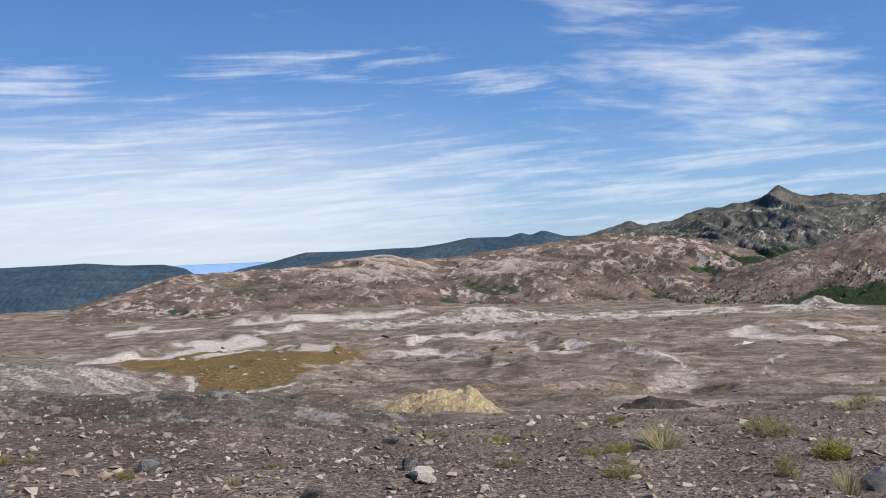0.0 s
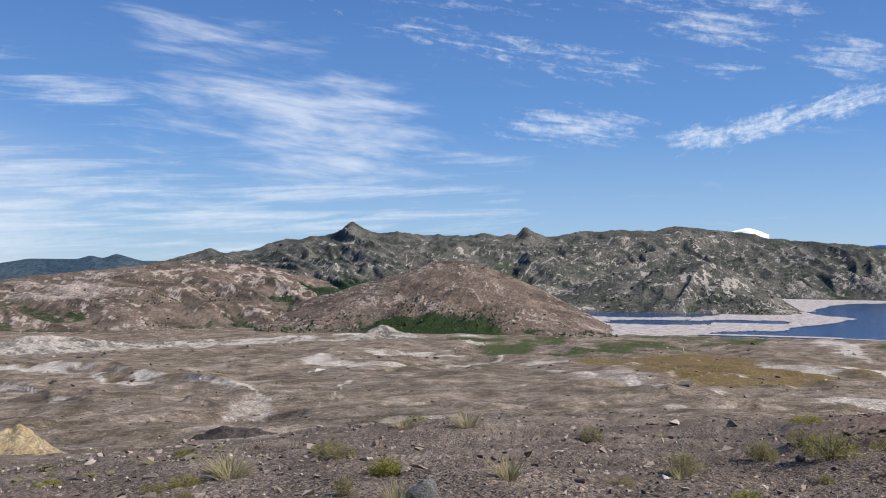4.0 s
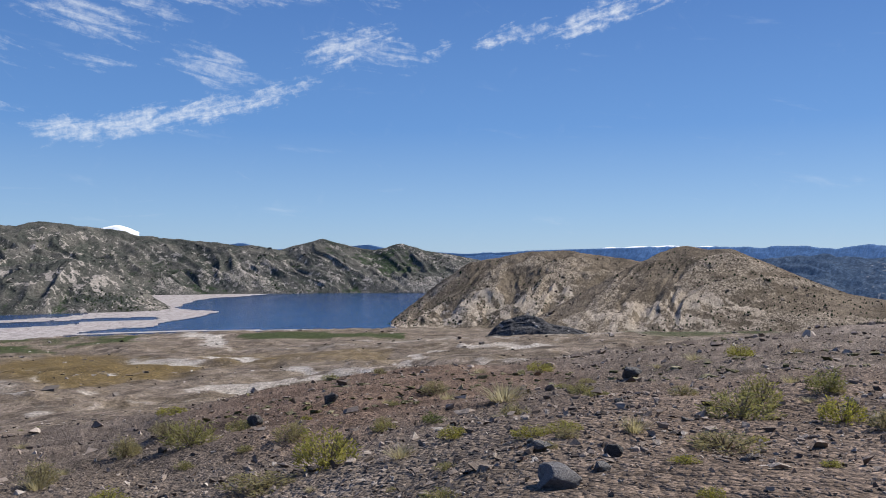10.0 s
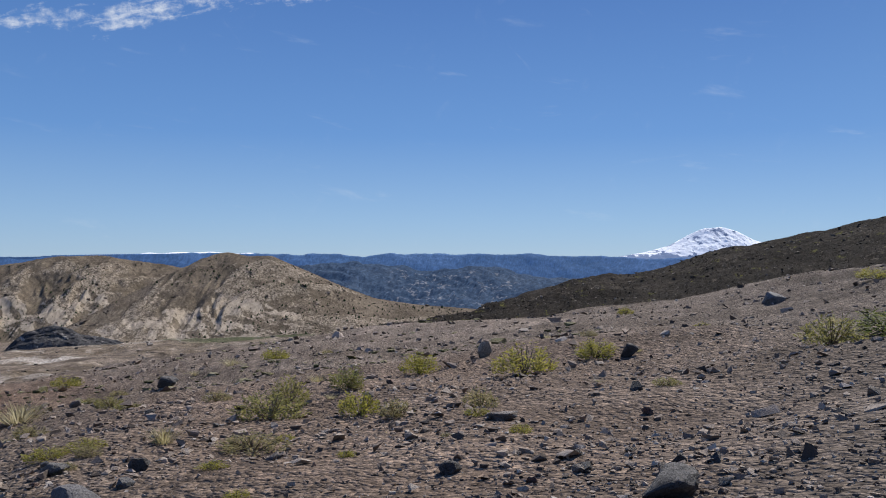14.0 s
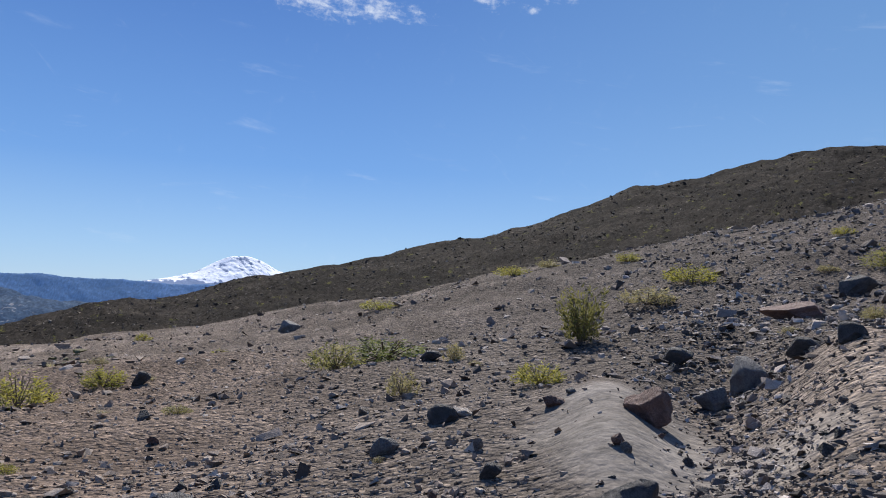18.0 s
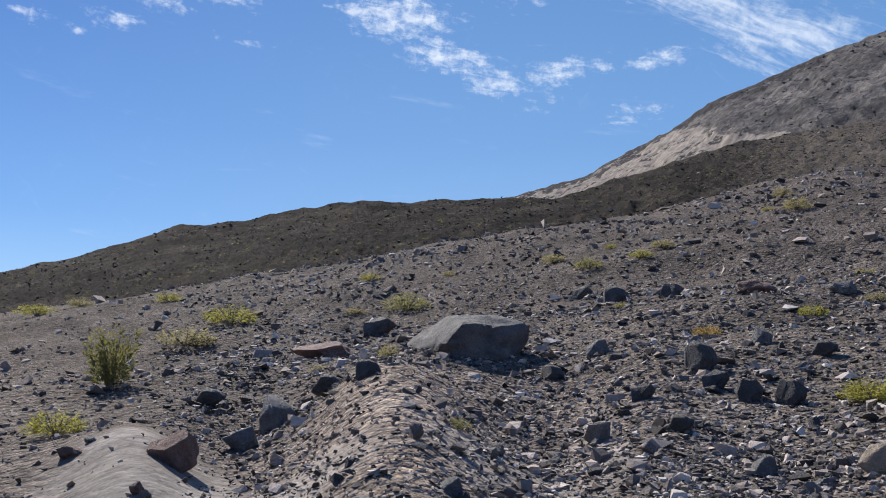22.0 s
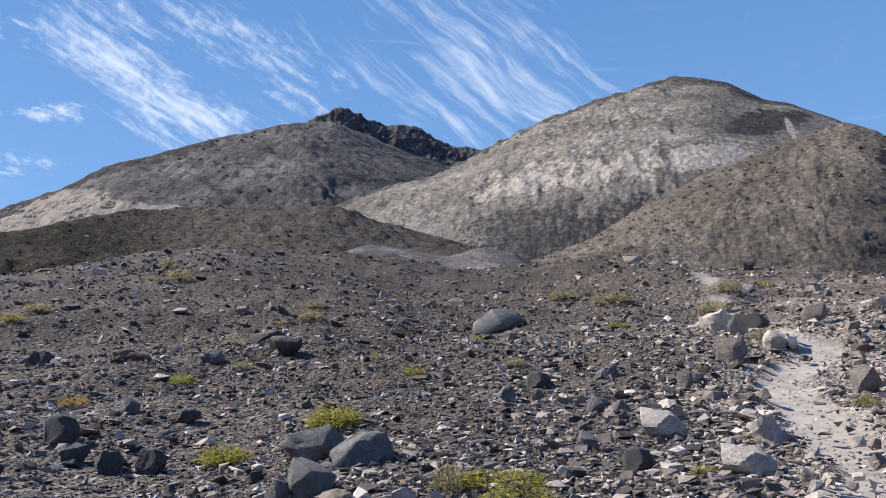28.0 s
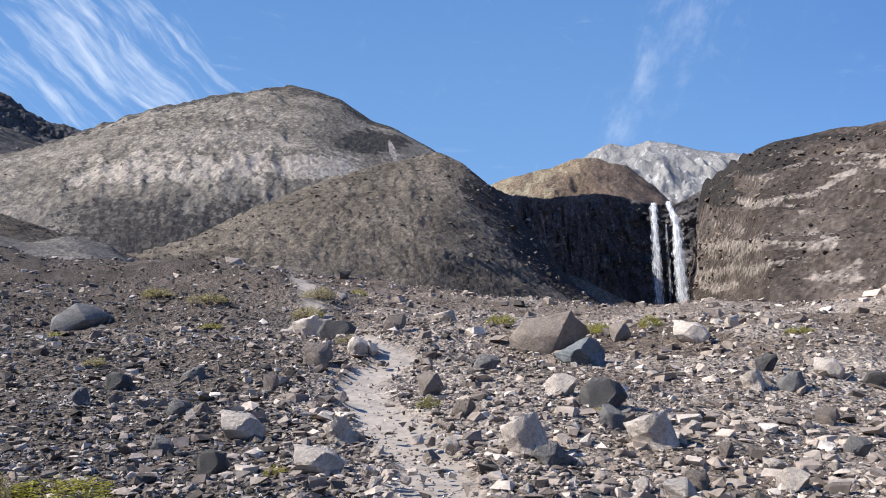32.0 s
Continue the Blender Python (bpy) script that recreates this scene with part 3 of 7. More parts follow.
far_col = N.ramp(vast_n, [(0.36, (0.054, 0.047, 0.042)), (0.43, (0.133, 0.108, 0.085)), (0.48, (0.187, 0.155, 0.130)), (0.53, (0.123, 0.098, 0.063)), (0.60, (0.217, 0.182, 0.154)), (0.70, (0.325, 0.285, 0.249))])
col = N.mix(N.attr("plain"), col, N.mix(0.55, far_col, N.ramp(broad_n, [(0.38, (0.048, 0.04, 0.034)), (0.48, (0.13, 0.107, 0.088)), (0.56, (0.20, 0.165, 0.138)), (0.66, (0.36, 0.31, 0.265))])))
tone = N.math("ADD", N.math("MULTIPLY", N.noise(P, 0.013, 6, 0.7, 0.8), 0.5), N.math("MULTIPLY", N.noise(P, 0.075, 6, 0.72), 0.5))
col = N.mix(N.attr("plain"), col, N.ramp(tone, [(0.36, (0.48, 0.47, 0.46)), (0.46, (0.90, 0.88, 0.85)), (0.54, (1.12, 1.10, 1.07)), (0.66, (1.9, 1.87, 1.83))]), "MULTIPLY")
col = N.mix(N.math("MULTIPLY", N.attr("rust"), 0.7), col, N.ramp(mid_n, [(0.35, (0.10, 0.062, 0.043)), (0.65, (0.22, 0.145, 0.105))]))
# dark scree tone, with the shade between stones mixed into it
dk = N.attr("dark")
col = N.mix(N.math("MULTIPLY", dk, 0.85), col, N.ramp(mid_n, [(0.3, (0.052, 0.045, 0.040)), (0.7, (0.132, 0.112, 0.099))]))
for key, tone, lo, hi in (("moss", (0.150, 0.108, 0.046), 0.15, 0.95), ("ash", (0.47, 0.43, 0.385), 0.22, 1.0), ("veg", (0.058, 0.072, 0.030), 0.35, 0.95)):
    f = N.attr(key)
    f = N.step(N.math("ADD", f, N.math("MULTIPLY", N.math("SUBTRACT", N.math("ADD", N.math("MULTIPLY", broad_n, 0.4), N.math("MULTIPLY", N.noise(P, 0.11, 7, 0.7), 0.6)), 0.5), 1.5)), lo, hi)
    col = N.mix(f, col, N.mix(N.step(mid_n, 0.38, 0.62), tuple(c * 0.62 for c in tone), tuple(c * 1.08 for c in tone)))
col = N.mix(N.math("MULTIPLY", N.attr("trail"), 0.92), col, N.ramp(mid_n, [(0.3, (0.27, 0.234, 0.205)), (0.7, (0.40, 0.352, 0.31))]))
col = N.mix(N.attr("plain"), col, N.ramp(N.noise(P, 0.5, 6, 0.75), [(0.36, (0.60, 0.60, 0.59)), (0.5, (1.05, 1.04, 1.03)), (0.64, (1.75, 1.72, 1.70))]), "MULTIPLY")
stone = N.ramp(N.add("ShaderNodeSeparateColor", Color=peb.outputs["Color"]).outputs[0], [(0.0, (0.45, 0.43, 0.42)), (0.6, (1, 1, 1)), (1.0, (1.9, 1.85, 1.8))])
stone3 = N.ramp(N.add("ShaderNodeSeparateColor", Color=peb3.outputs["Color"]).outputs[0], [(0.0, (0.45, 0.44, 0.43)), (0.6, (1, 1, 1)), (1.0, (1.9, 1.85, 1.8))])
still = N.math("SUBTRACT", 1.0, N.math("MULTIPLY", N.attr("calm"), 0.95))
col = N.mix(N.math("MULTIPLY", still, 0.6), col, stone3, "MULTIPLY")
col = N.mix(N.math("MULTIPLY", still, 0.6), col, stone, "MULTIPLY")
col = N.mix(0.7, col, N.ramp(fine_n, [(0.3, (0.55, 0.55, 0.55)), (0.55, (1, 1, 1)), (0.75, (1.4, 1.38, 1.35))]), "MULTIPLY")
col = N.mix(0.5, col, N.ramp(N.attr("tint"), [(0.0, (0.50, 0.49, 0.48)), (0.6, (1, 1, 1)), (0.9, (1.35, 1.32, 1.3)), (1.0, (2.0, 1.95, 1.9))]), "MULTIPLY")
hgt = N.math("ADD", N.math("ADD", N.math("MULTIPLY", peb.outputs["Distance"], -0.5), N.math("MULTIPLY", peb3.outputs["Distance"], -0.10)), N.math("ADD", N.math("MULTIPLY", fine_n, 0.4), N.math("MULTIPLY", peb2.outputs["Distance"], -0.9)))
hgt = N.math("MULTIPLY", hgt, N.math("SUBTRACT", 1.0, N.math("MULTIPLY", N.attr("calm"), 0.98)))
hgt = N.math("ADD", hgt, N.math("MULTIPLY", N.attr("plain"), N.math("ADD", N.math("MULTIPLY", mid_n, 9.0), N.math("MULTIPLY", broad_n, 22.0))))
finish(N, col, 0.95, hgt, 0.90, 0.10, 0.05)

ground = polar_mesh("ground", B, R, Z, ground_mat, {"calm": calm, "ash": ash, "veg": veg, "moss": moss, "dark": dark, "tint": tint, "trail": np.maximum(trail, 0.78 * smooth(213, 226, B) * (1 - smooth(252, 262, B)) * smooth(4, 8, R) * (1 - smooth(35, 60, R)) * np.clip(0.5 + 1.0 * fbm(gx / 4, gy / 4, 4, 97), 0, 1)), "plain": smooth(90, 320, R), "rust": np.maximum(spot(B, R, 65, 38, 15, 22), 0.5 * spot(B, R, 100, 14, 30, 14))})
tagged(ground, "grey-brown pumice and gravel slope falling to a pale valley plain", "ground", kind="structure")


# ---- hills ----
SHEETS = {}


def ridge(name, mat, crest, dist, front, back, label, category, power=1.0, gully=(60.0, 0.25), rough=0.0, teeth=0.0, ash=None, veg=None, per_deg=7.0, rows=70, kind="", base=None, seed=0, slant=0.25, stretch=2.6, grain=0.0, bulge=0.0, lumpy=0.38):
    """A hill by its skyline: crest as (bearing, height in degrees), dist as (bearing, metres) of that crest, run-out in front and behind in metres.
    gully: width in metres and share of the height; teeth: metres of crag on the crest."""
    cb, ce = np.array(crest, float).T
    db, dd = np.array(dist, float).T
    n = int((cb[-1] - cb[0]) * per_deg) + 2
    b1 = np.linspace(cb[0], cb[-1], n)
    e1 = np.interp(b1, cb, ce)
    k = max(1, int(0.25 * per_deg))
    e1 = np.convolve(np.pad(e1, k, mode="edge"), np.ones(2 * k + 1) / (2 * k + 1), "valid")
    rc = np.interp(b1, db, dd)
    zc = EYE + rc * np.tan(np.radians(e1))
    fr = np.interp(b1, *np.array(front, float).T) if isinstance(front, (list, tuple)) else np.full(n, float(front))
    s1 = np.concatenate([np.linspace(0, 1, rows), 1 + np.linspace(0, 1, 9)[1:]])
    S, BB = np.meshgrid(s1, b1, indexing="ij")
    rr = rc + np.where(S <= 1, (S - 1) * fr, (S - 1) * back)
    zfoot = ground_z(b1, np.maximum(rc - fr, 1)) - 1.5 if base is None else np.full(n, float(base))
    m = min(n // 2, int(3.0 * per_deg))
    zfoot = np.convolve(np.pad(zfoot, m, mode="edge"), np.ones(2 * m + 1) / (2 * m + 1), "valid") if m and base is None else zfoot
    zback = np.minimum(zfoot, zc - back * 0.35)
    up = np.clip(S, 0, 1) ** power
    q = int(min(2.0, (cb[-1] - cb[0]) / 14) * per_deg)
    zs = np.convolve(np.pad(zc, q, mode="edge"), np.ones(2 * q + 1) / (2 * q + 1), "valid") if q else zc
    zz = np.where(S <= 1, zfoot + (zs - zfoot) * up + (zc - zs) * smooth(0.70, 1.0, S), zc + (zback - zc) * np.clip(S - 1, 0, 1))
    u, v = np.radians(BB) * rc, np.clip(S, 0, 1) * np.hypot(fr, np.maximum(zc - zfoot, 0))
    w, depth = gully
    wx = u + 0.42 * w * fbm(u / (2.2 * w), v / (2.2 * w), 3, seed + 7) + slant * v
    vy = v + 0.5 * w * fbm(u / (1.7 * w) + 40, v / (1.7 * w), 3, seed + 9)
    cut = (1 - lumpy) * (1 - ridged(wx / w, vy / (stretch * w), 5, seed)) + lumpy * (0.5 + 0.5 * fbm(wx / (0.6 * w), vy / (0.6 * w), 5, seed + 3))
    env = np.clip(4 * S * (1 - S), 0, 1) ** 0.6 * np.where(S <= 1, 1, 0)
    tallness = np.maximum(zc - zfoot, 0)
    zz = zz - depth * tallness * (cut - 0.35) * env
    zz = zz + rough * fbm(u / (0.5 * w), v / (0.5 * w), 5, seed + 13) * np.clip(S * 3, 0, 1)
    if teeth:
        zz = zz + teeth * (ridged(u / (0.5 * w), v / (0.8 * w), 5, seed + 17) - 0.55) * smooth(0.55, 1.0, S)
    if grain:
        zz = zz + grain * np.random.RandomState(seed).normal(0, 1, zz.shape) * np.clip(4 * S * (1 - S), 0, 1) ** 0.3 * (S <= 1)
    if bulge:
        lump_ = fbm(u / (0.9 * w), v / (0.7 * w), 5, seed + 23, 0.6)
        lump_ = np.round(lump_ * 3) / 3 * 0.5 + lump_ * 0.5 + 0.30 * fbm(u / (0.22 * w), v / (0.16 * w), 4, seed + 27, 0.6)
        rr = rr - bulge * lump_ * np.clip(6 * S * (1.02 - S), 0, 1) * (S <= 1)
    info = {"z": zz, "el": np.degrees(np.arctan2(zz - EYE, rr)), "S": S, "b": BB, "u": u, "v": v, "cut": cut, "w": w}
    masks = {"ash": ash(info) if ash else np.zeros_like(S), "veg": veg(info) if veg else np.zeros_like(S), "tint": np.random.RandomState(seed + 50).uniform(0, 1, S.shape)}
    SHEETS[name] = (BB, rr, zz)
    ob = polar_mesh(name, BB, rr, zz, mat, masks)
    return tagged(ob, label, category, kind=kind)


def patches(size, lo, hi, seed, low=0.0, high=1.0, tall=2.0, amp=0.80):
    """Mask of patches of a size in metres, between two shares of the slope."""
    def fn(i):
        q = 0.45 * size
        n = 0.5 + 0.5 * fbm(i["u"] / q + 0.5 * i["v"] / q / tall, i["v"] / (q * tall), 6, seed, 0.6)
        return amp * smooth(lo - 0.06, hi + 0.06, n) * smooth(low - 0.08, low + 0.05, i["S"]) * (1 - smooth(high - 0.05, high + 0.10, i["S"]))
    return fn


def worn(amount, seed, low=0.0, high=1.0, size=25.0):
    """Pale bare rock on the ribs between gullies."""
    def fn(i):
        n = i["cut"] + 0.13 * fbm(i["u"] / size + i["v"] / size, i["v"] / size, 5, seed, 0.6)
        return amount * (1 - smooth(0.26, 0.46, n)) * smooth(low - 0.08, low + 0.05, i["S"]) * (1 - smooth(high - 0.05, high + 0.10, i["S"]))
    return fn


def flecks(amount, seed, size=20.0, low=0.0, high=1.0):
    """Small pale streaks of bare rock and scree, gathered in loose clusters and drawn out down the slope."""
    def fn(i):
        n = fbm(i["u"] / size + 0.35 * i["v"] / size, i["v"] / (1.5 * size), 4, seed + 1, 0.65)
        flock = fbm(i["u"] / (7 * size), i["v"] / (5 * size), 3, seed + 2)
        return amount * smooth(0.16, 0.62, n + 0.55 * flock) * smooth(low - 0.08, low + 0.05, i["S"]) * (1 - smooth(high - 0.05, high + 0.10, i["S"]))
    return fn


def grown(amount, seed, low=0.0, high=1.0, size=40.0):
    """Green growth down in the gullies."""
    def fn(i):
        n = i["cut"] + 0.22 * fbm(i["u"] / size, i["v"] / size, 5, seed, 0.6)
        return amount * smooth(0.46, 0.66, n) * smooth(low - 0.08, low + 0.05, i["S"]) * (1 - smooth(high - 0.15, high + 0.15, i["S"]))
    return fn


# far slopes: haze is put into the bluish base colours and a glow
blue_far = terrain("hazed_far_forest", (0.022, 0.05, 0.11), (0.032, 0.066, 0.145), (0.048, 0.088, 0.175), 500, relief=4, grit=0.2, air=0.19)
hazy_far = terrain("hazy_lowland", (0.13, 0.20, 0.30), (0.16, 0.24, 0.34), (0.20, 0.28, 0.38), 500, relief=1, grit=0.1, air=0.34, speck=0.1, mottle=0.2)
hazed_forest = terrain("hazed_forest_slope", (0.025, 0.040, 0.052), (0.038, 0.056, 0.066), (0.06, 0.075, 0.078), 250, relief=4, grit=0.35, air=0.05)
wooded = terrain("hazed_wooded_slope", (0.024, 0.043, 0.075), (0.036, 0.058, 0.095), (0.066, 0.09, 0.125), 250, ash=(0.24, 0.24, 0.25), relief=4, grit=0.35, air=0.05)
rocky = terrain("rocky_slope", (0.044, 0.052, 0.044), (0.090, 0.089, 0.078), (0.165, 0.151, 0.132), 110, ash=(0.462, 0.407, 0.358), veg=(0.040, 0.062, 0.029), relief=4, streak=1.3, grit=0.5, speck=0.5, mottle=0.75)
rusty = terrain("rusty_slope", (0.066, 0.053, 0.043), (0.140, 0.107, 0.085), (0.239, 0.182, 0.146), 95, ash=(0.46, 0.38, 0.325), veg=(0.032, 0.051, 0.021), relief=3, streak=1.6, grit=0.3, speck=0.45)
tanhill = terrain("tan_slope", (0.103, 0.083, 0.060), (0.157, 0.124, 0.091), (0.230, 0.184, 0.136), 90, ash=(0.479, 0.394, 0.305), veg=(0.063, 0.064, 0.032), relief=3, streak=1.8, grit=0.3, speck=0.45, mottle=0.45)
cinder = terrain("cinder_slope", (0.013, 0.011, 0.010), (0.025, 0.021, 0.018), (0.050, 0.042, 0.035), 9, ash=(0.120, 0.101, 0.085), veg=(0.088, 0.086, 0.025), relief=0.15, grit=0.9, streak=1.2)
ashcone = terrain("grey_ash_slope", (0.061, 0.057, 0.056), (0.107, 0.099, 0.094), (0.165, 0.150, 0.139), 110, ash=(0.299, 0.259, 0.222), veg=(0.055, 0.051, 0.052), relief=1.5, streak=1.2)
crag_rock = terrain("dark_crag", (0.055, 0.054, 0.058), (0.085, 0.082, 0.084), (0.125, 0.118, 0.116), 60, relief=2, streak=1.2)
palehill = terrain("pale_ash_hill", (0.114, 0.102, 0.089), (0.188, 0.168, 0.145), (0.289, 0.258, 0.226), 60, ash=(0.444, 0.390, 0.336), veg=(0.067, 0.062, 0.059), relief=0.9, grit=0.7, streak=1.2)
brownhill = terrain("brown_rubble_hill", (0.077, 0.066, 0.055), (0.125, 0.107, 0.089), (0.191, 0.163, 0.136), 30, ash=(0.305, 0.270, 0.238), veg=(0.050, 0.044, 0.043), relief=0.5, grit=0.9, streak=1.2)
greymound = terrain("grey_gravel_mound", (0.060, 0.056, 0.055), (0.100, 0.092, 0.089), (0.150, 0.138, 0.130), 16, ash=(0.228, 0.204, 0.186), relief=0.2, grit=0.9, streak=1.2, mottle=0.4)
basalt = terrain("dark_lava_cliff", (0.054, 0.053, 0.056), (0.094, 0.086, 0.091), (0.165, 0.150, 0.149), 18, ash=(0.330, 0.299, 0.279), relief=0.6, streak=1.2)
redslope = terrain("reddish_rubble_slope", (0.040, 0.033, 0.030), (0.072, 0.059, 0.053), (0.118, 0.099, 0.088), 40, ash=(0.296, 0.256, 0.228), veg=(0.040, 0.036, 0.035), relief=0.5, grit=0.9, streak=1.2)
yellowrock = terrain("yellow_rock_slope", (0.093, 0.070, 0.054), (0.162, 0.123, 0.092), (0.246, 0.200, 0.140), 50, ash=(0.281, 0.242, 0.174), veg=(0.128, 0.095, 0.078), relief=1.0, streak=1.2)
yellow_ash = terrain("yellow_ash_mound", (0.160, 0.124, 0.081), (0.280, 0.224, 0.149), (0.380, 0.305, 0.199), 14, ash=(0.370, 0.286, 0.159), relief=0.3, streak=1.5)
greyrim = terrain("grey_crater_rim", (0.16, 0.16, 0.165), (0.22, 0.215, 0.215), (0.29, 0.283, 0.278), 90, ash=(0.50, 0.49, 0.48), relief=2, mottle=0.35, grit=0.3, speck=0.3)
# rock streaks tinted blue and a slight glow, both painted haze
snowy = terrain("hazed_snow_and_rock", (0.80, 0.82, 0.86), (0.86, 0.87, 0.90), (0.90, 0.91, 0.93), 300, veg=(0.16, 0.21, 0.32), relief=2, grit=0.05, air=0.06, speck=0.08, mottle=0.08, fray=0.5)

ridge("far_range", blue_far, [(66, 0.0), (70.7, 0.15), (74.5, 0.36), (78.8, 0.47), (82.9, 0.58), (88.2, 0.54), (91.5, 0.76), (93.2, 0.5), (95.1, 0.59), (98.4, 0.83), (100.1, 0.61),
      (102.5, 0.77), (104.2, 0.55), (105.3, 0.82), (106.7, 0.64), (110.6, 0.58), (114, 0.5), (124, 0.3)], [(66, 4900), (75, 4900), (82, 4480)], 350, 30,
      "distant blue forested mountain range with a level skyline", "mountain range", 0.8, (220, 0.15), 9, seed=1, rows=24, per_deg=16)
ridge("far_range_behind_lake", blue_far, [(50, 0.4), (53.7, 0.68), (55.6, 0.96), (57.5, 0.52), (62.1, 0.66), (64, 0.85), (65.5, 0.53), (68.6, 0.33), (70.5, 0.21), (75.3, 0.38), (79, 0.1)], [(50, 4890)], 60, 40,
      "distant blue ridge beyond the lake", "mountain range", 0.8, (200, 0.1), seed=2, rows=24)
ridge("snow_peak_far", snowy, [(46.2, 1.5), (46.7, 1.78), (47.4, 1.97), (47.9, 2.07), (48.5, 1.92), (49.2, 1.6)], [(46, 4935)], 420, 15, "white snow-covered summit just showing over a ridge", "mountain", 0.8, (60, 0.1), seed=3, rows=24)
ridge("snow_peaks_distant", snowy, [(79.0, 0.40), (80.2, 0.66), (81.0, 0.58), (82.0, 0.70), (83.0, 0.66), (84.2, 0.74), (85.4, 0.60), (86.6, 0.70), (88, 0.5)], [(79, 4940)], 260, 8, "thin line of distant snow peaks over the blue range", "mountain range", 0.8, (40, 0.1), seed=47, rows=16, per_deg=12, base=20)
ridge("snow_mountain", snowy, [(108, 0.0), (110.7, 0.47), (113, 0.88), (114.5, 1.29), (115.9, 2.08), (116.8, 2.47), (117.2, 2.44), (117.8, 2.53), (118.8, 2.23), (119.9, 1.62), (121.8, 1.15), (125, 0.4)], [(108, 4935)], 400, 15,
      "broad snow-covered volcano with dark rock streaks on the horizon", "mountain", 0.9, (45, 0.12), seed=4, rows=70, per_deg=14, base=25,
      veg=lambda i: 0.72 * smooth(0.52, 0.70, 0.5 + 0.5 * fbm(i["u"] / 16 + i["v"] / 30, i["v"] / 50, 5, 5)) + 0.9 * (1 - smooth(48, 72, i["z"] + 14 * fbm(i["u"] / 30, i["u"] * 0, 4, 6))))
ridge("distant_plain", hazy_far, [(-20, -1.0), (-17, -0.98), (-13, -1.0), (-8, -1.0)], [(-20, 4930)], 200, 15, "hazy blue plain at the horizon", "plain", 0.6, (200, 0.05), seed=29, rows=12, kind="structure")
ridge("forested_hills", hazed_forest, [(-36, -0.7), (-27.8, -0.64), (-24.7, -0.62), (-23.1, -0.58), (-20.8, -0.82), (-18.4, -0.87), (-17, -1.22), (-15.5, -2.4), (-14.5, -3.2)], [(-36, 4500)], 1500, 200,
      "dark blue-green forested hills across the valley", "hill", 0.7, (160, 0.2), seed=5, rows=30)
ridge("dark_ridge", hazed_forest, [(-15, -1.9), (-13.8, -1.42), (-11.6, -1.04), (-9.3, -0.48), (-6.3, -0.53), (-3.6, -0.45), (-1.7, -0.45), (-0.1, -0.28), (1.8, 0.06), (4.5, 0.03), (5.3, 0.27), (6, 0.08), (6.8, 0.38), (8.3, -0.08), (12, -0.1)],
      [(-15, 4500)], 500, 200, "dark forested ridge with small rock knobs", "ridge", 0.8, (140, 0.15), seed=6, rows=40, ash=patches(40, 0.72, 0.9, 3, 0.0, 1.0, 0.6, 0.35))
ridge("rocky_ridge", rocky, [(9, -0.2), (9.8, -0.12), (11.7, 0.46), (12.3, 0.62), (12.5, 0.86), (12.8, 0.64), (13.3, 0.42), (15.3, 0.62), (17.1, 1.33), (18.9, 1.55), (20.6, 1.70), (21.3, 2.2), (21.9, 2.56), (22.5, 2.1), (23.5, 1.71), (24.7, 1.85), (26.7, 1.6),
      (28.9, 1.69), (33.1, 1.71), (33.5, 2.18), (33.8, 2.2), (34.2, 1.8), (35, 1.6), (37.3, 1.9), (42.3, 1.97), (43.7, 2.30), (44.9, 2.05), (46.9, 1.88), (48.7, 1.57), (50.6, 1.16), (54.3, 0.87), (57.5, 0.53), (60, 0.1)],
      [(9, 4100), (30, 4500), (44, 4750), (60, 4800)], [(9, 1500), (25, 1900), (34, 1400), (44, 850), (51, 520), (60, 500)], 60, "craggy grey-green rocky ridge with pale screes and sharp knobs", "mountain ridge", 0.85, (210, 0.42), 5, 22,
      ash=lambda i: np.maximum(flecks(0.8, 13, 13.0, 0.0, 0.9)(i), 0.9 * flecks(1.1, 15, 30.0)(i) * spot(i["b"], i["el"], 22, -2.6, 9, 1.5)), veg=lambda i: np.maximum(grown(0.6, 14, 0.0, 0.7)(i), 0.9 * spot(i["b"] + 1.5 * fbm(i["u"] / 90, i["v"] / 60, 4, 17), i["el"], 21, -2.3, 9, 1.2)), seed=7, grain=1.3, rows=150, per_deg=9, stretch=2.6, lumpy=0.10, slant=0.6)
ridge("brown_spur", rusty, [(-30, -5.2), (-28, -4.88), (-25.5, -3.89), (-21.5, -2.64), (-17.4, -1.6), (-13.1, -1.56), (-8.6, -1.38), (-5.5, -0.94), (-3.8, -0.82), (-1.7, -1.3), (0.6, -1.2), (3.7, -0.85), (6.8, -0.56), (9.8, -0.14), (12.3, -0.2), (15.5, -0.4), (20.7, -1.2), (25, -2.6), (27, -3.6)],
      [(-30, 2900), (0, 3300), (27, 3200)], [(-30, 500), (0, 900), (27, 800)], 500, "long brown and pink eroded ridge with green gullies", "ridge", 0.9, (170, 0.46), 5, 9,
      ash=lambda i: np.maximum(flecks(0.9, 23, 20.0)(i), 0.9 * worn(0.85, 23, 0.35)(i) * spot(i["b"], i["el"], -2, -1.6, 14, 1.6)), veg=lambda i: np.maximum(grown(0.8, 24, 0.0, 0.6)(i), 0.55 * spot(i["b"] + 2 * fbm(i["u"] / 70, i["v"] / 50, 4, 19), i["el"] + 0.5 * fbm(i["u"] / 60, i["v"] / 40, 4, 20), -13, -2.7, 5, 0.8)), seed=8, grain=0.8, rows=110, per_deg=9, lumpy=0.10, slant=0.7)
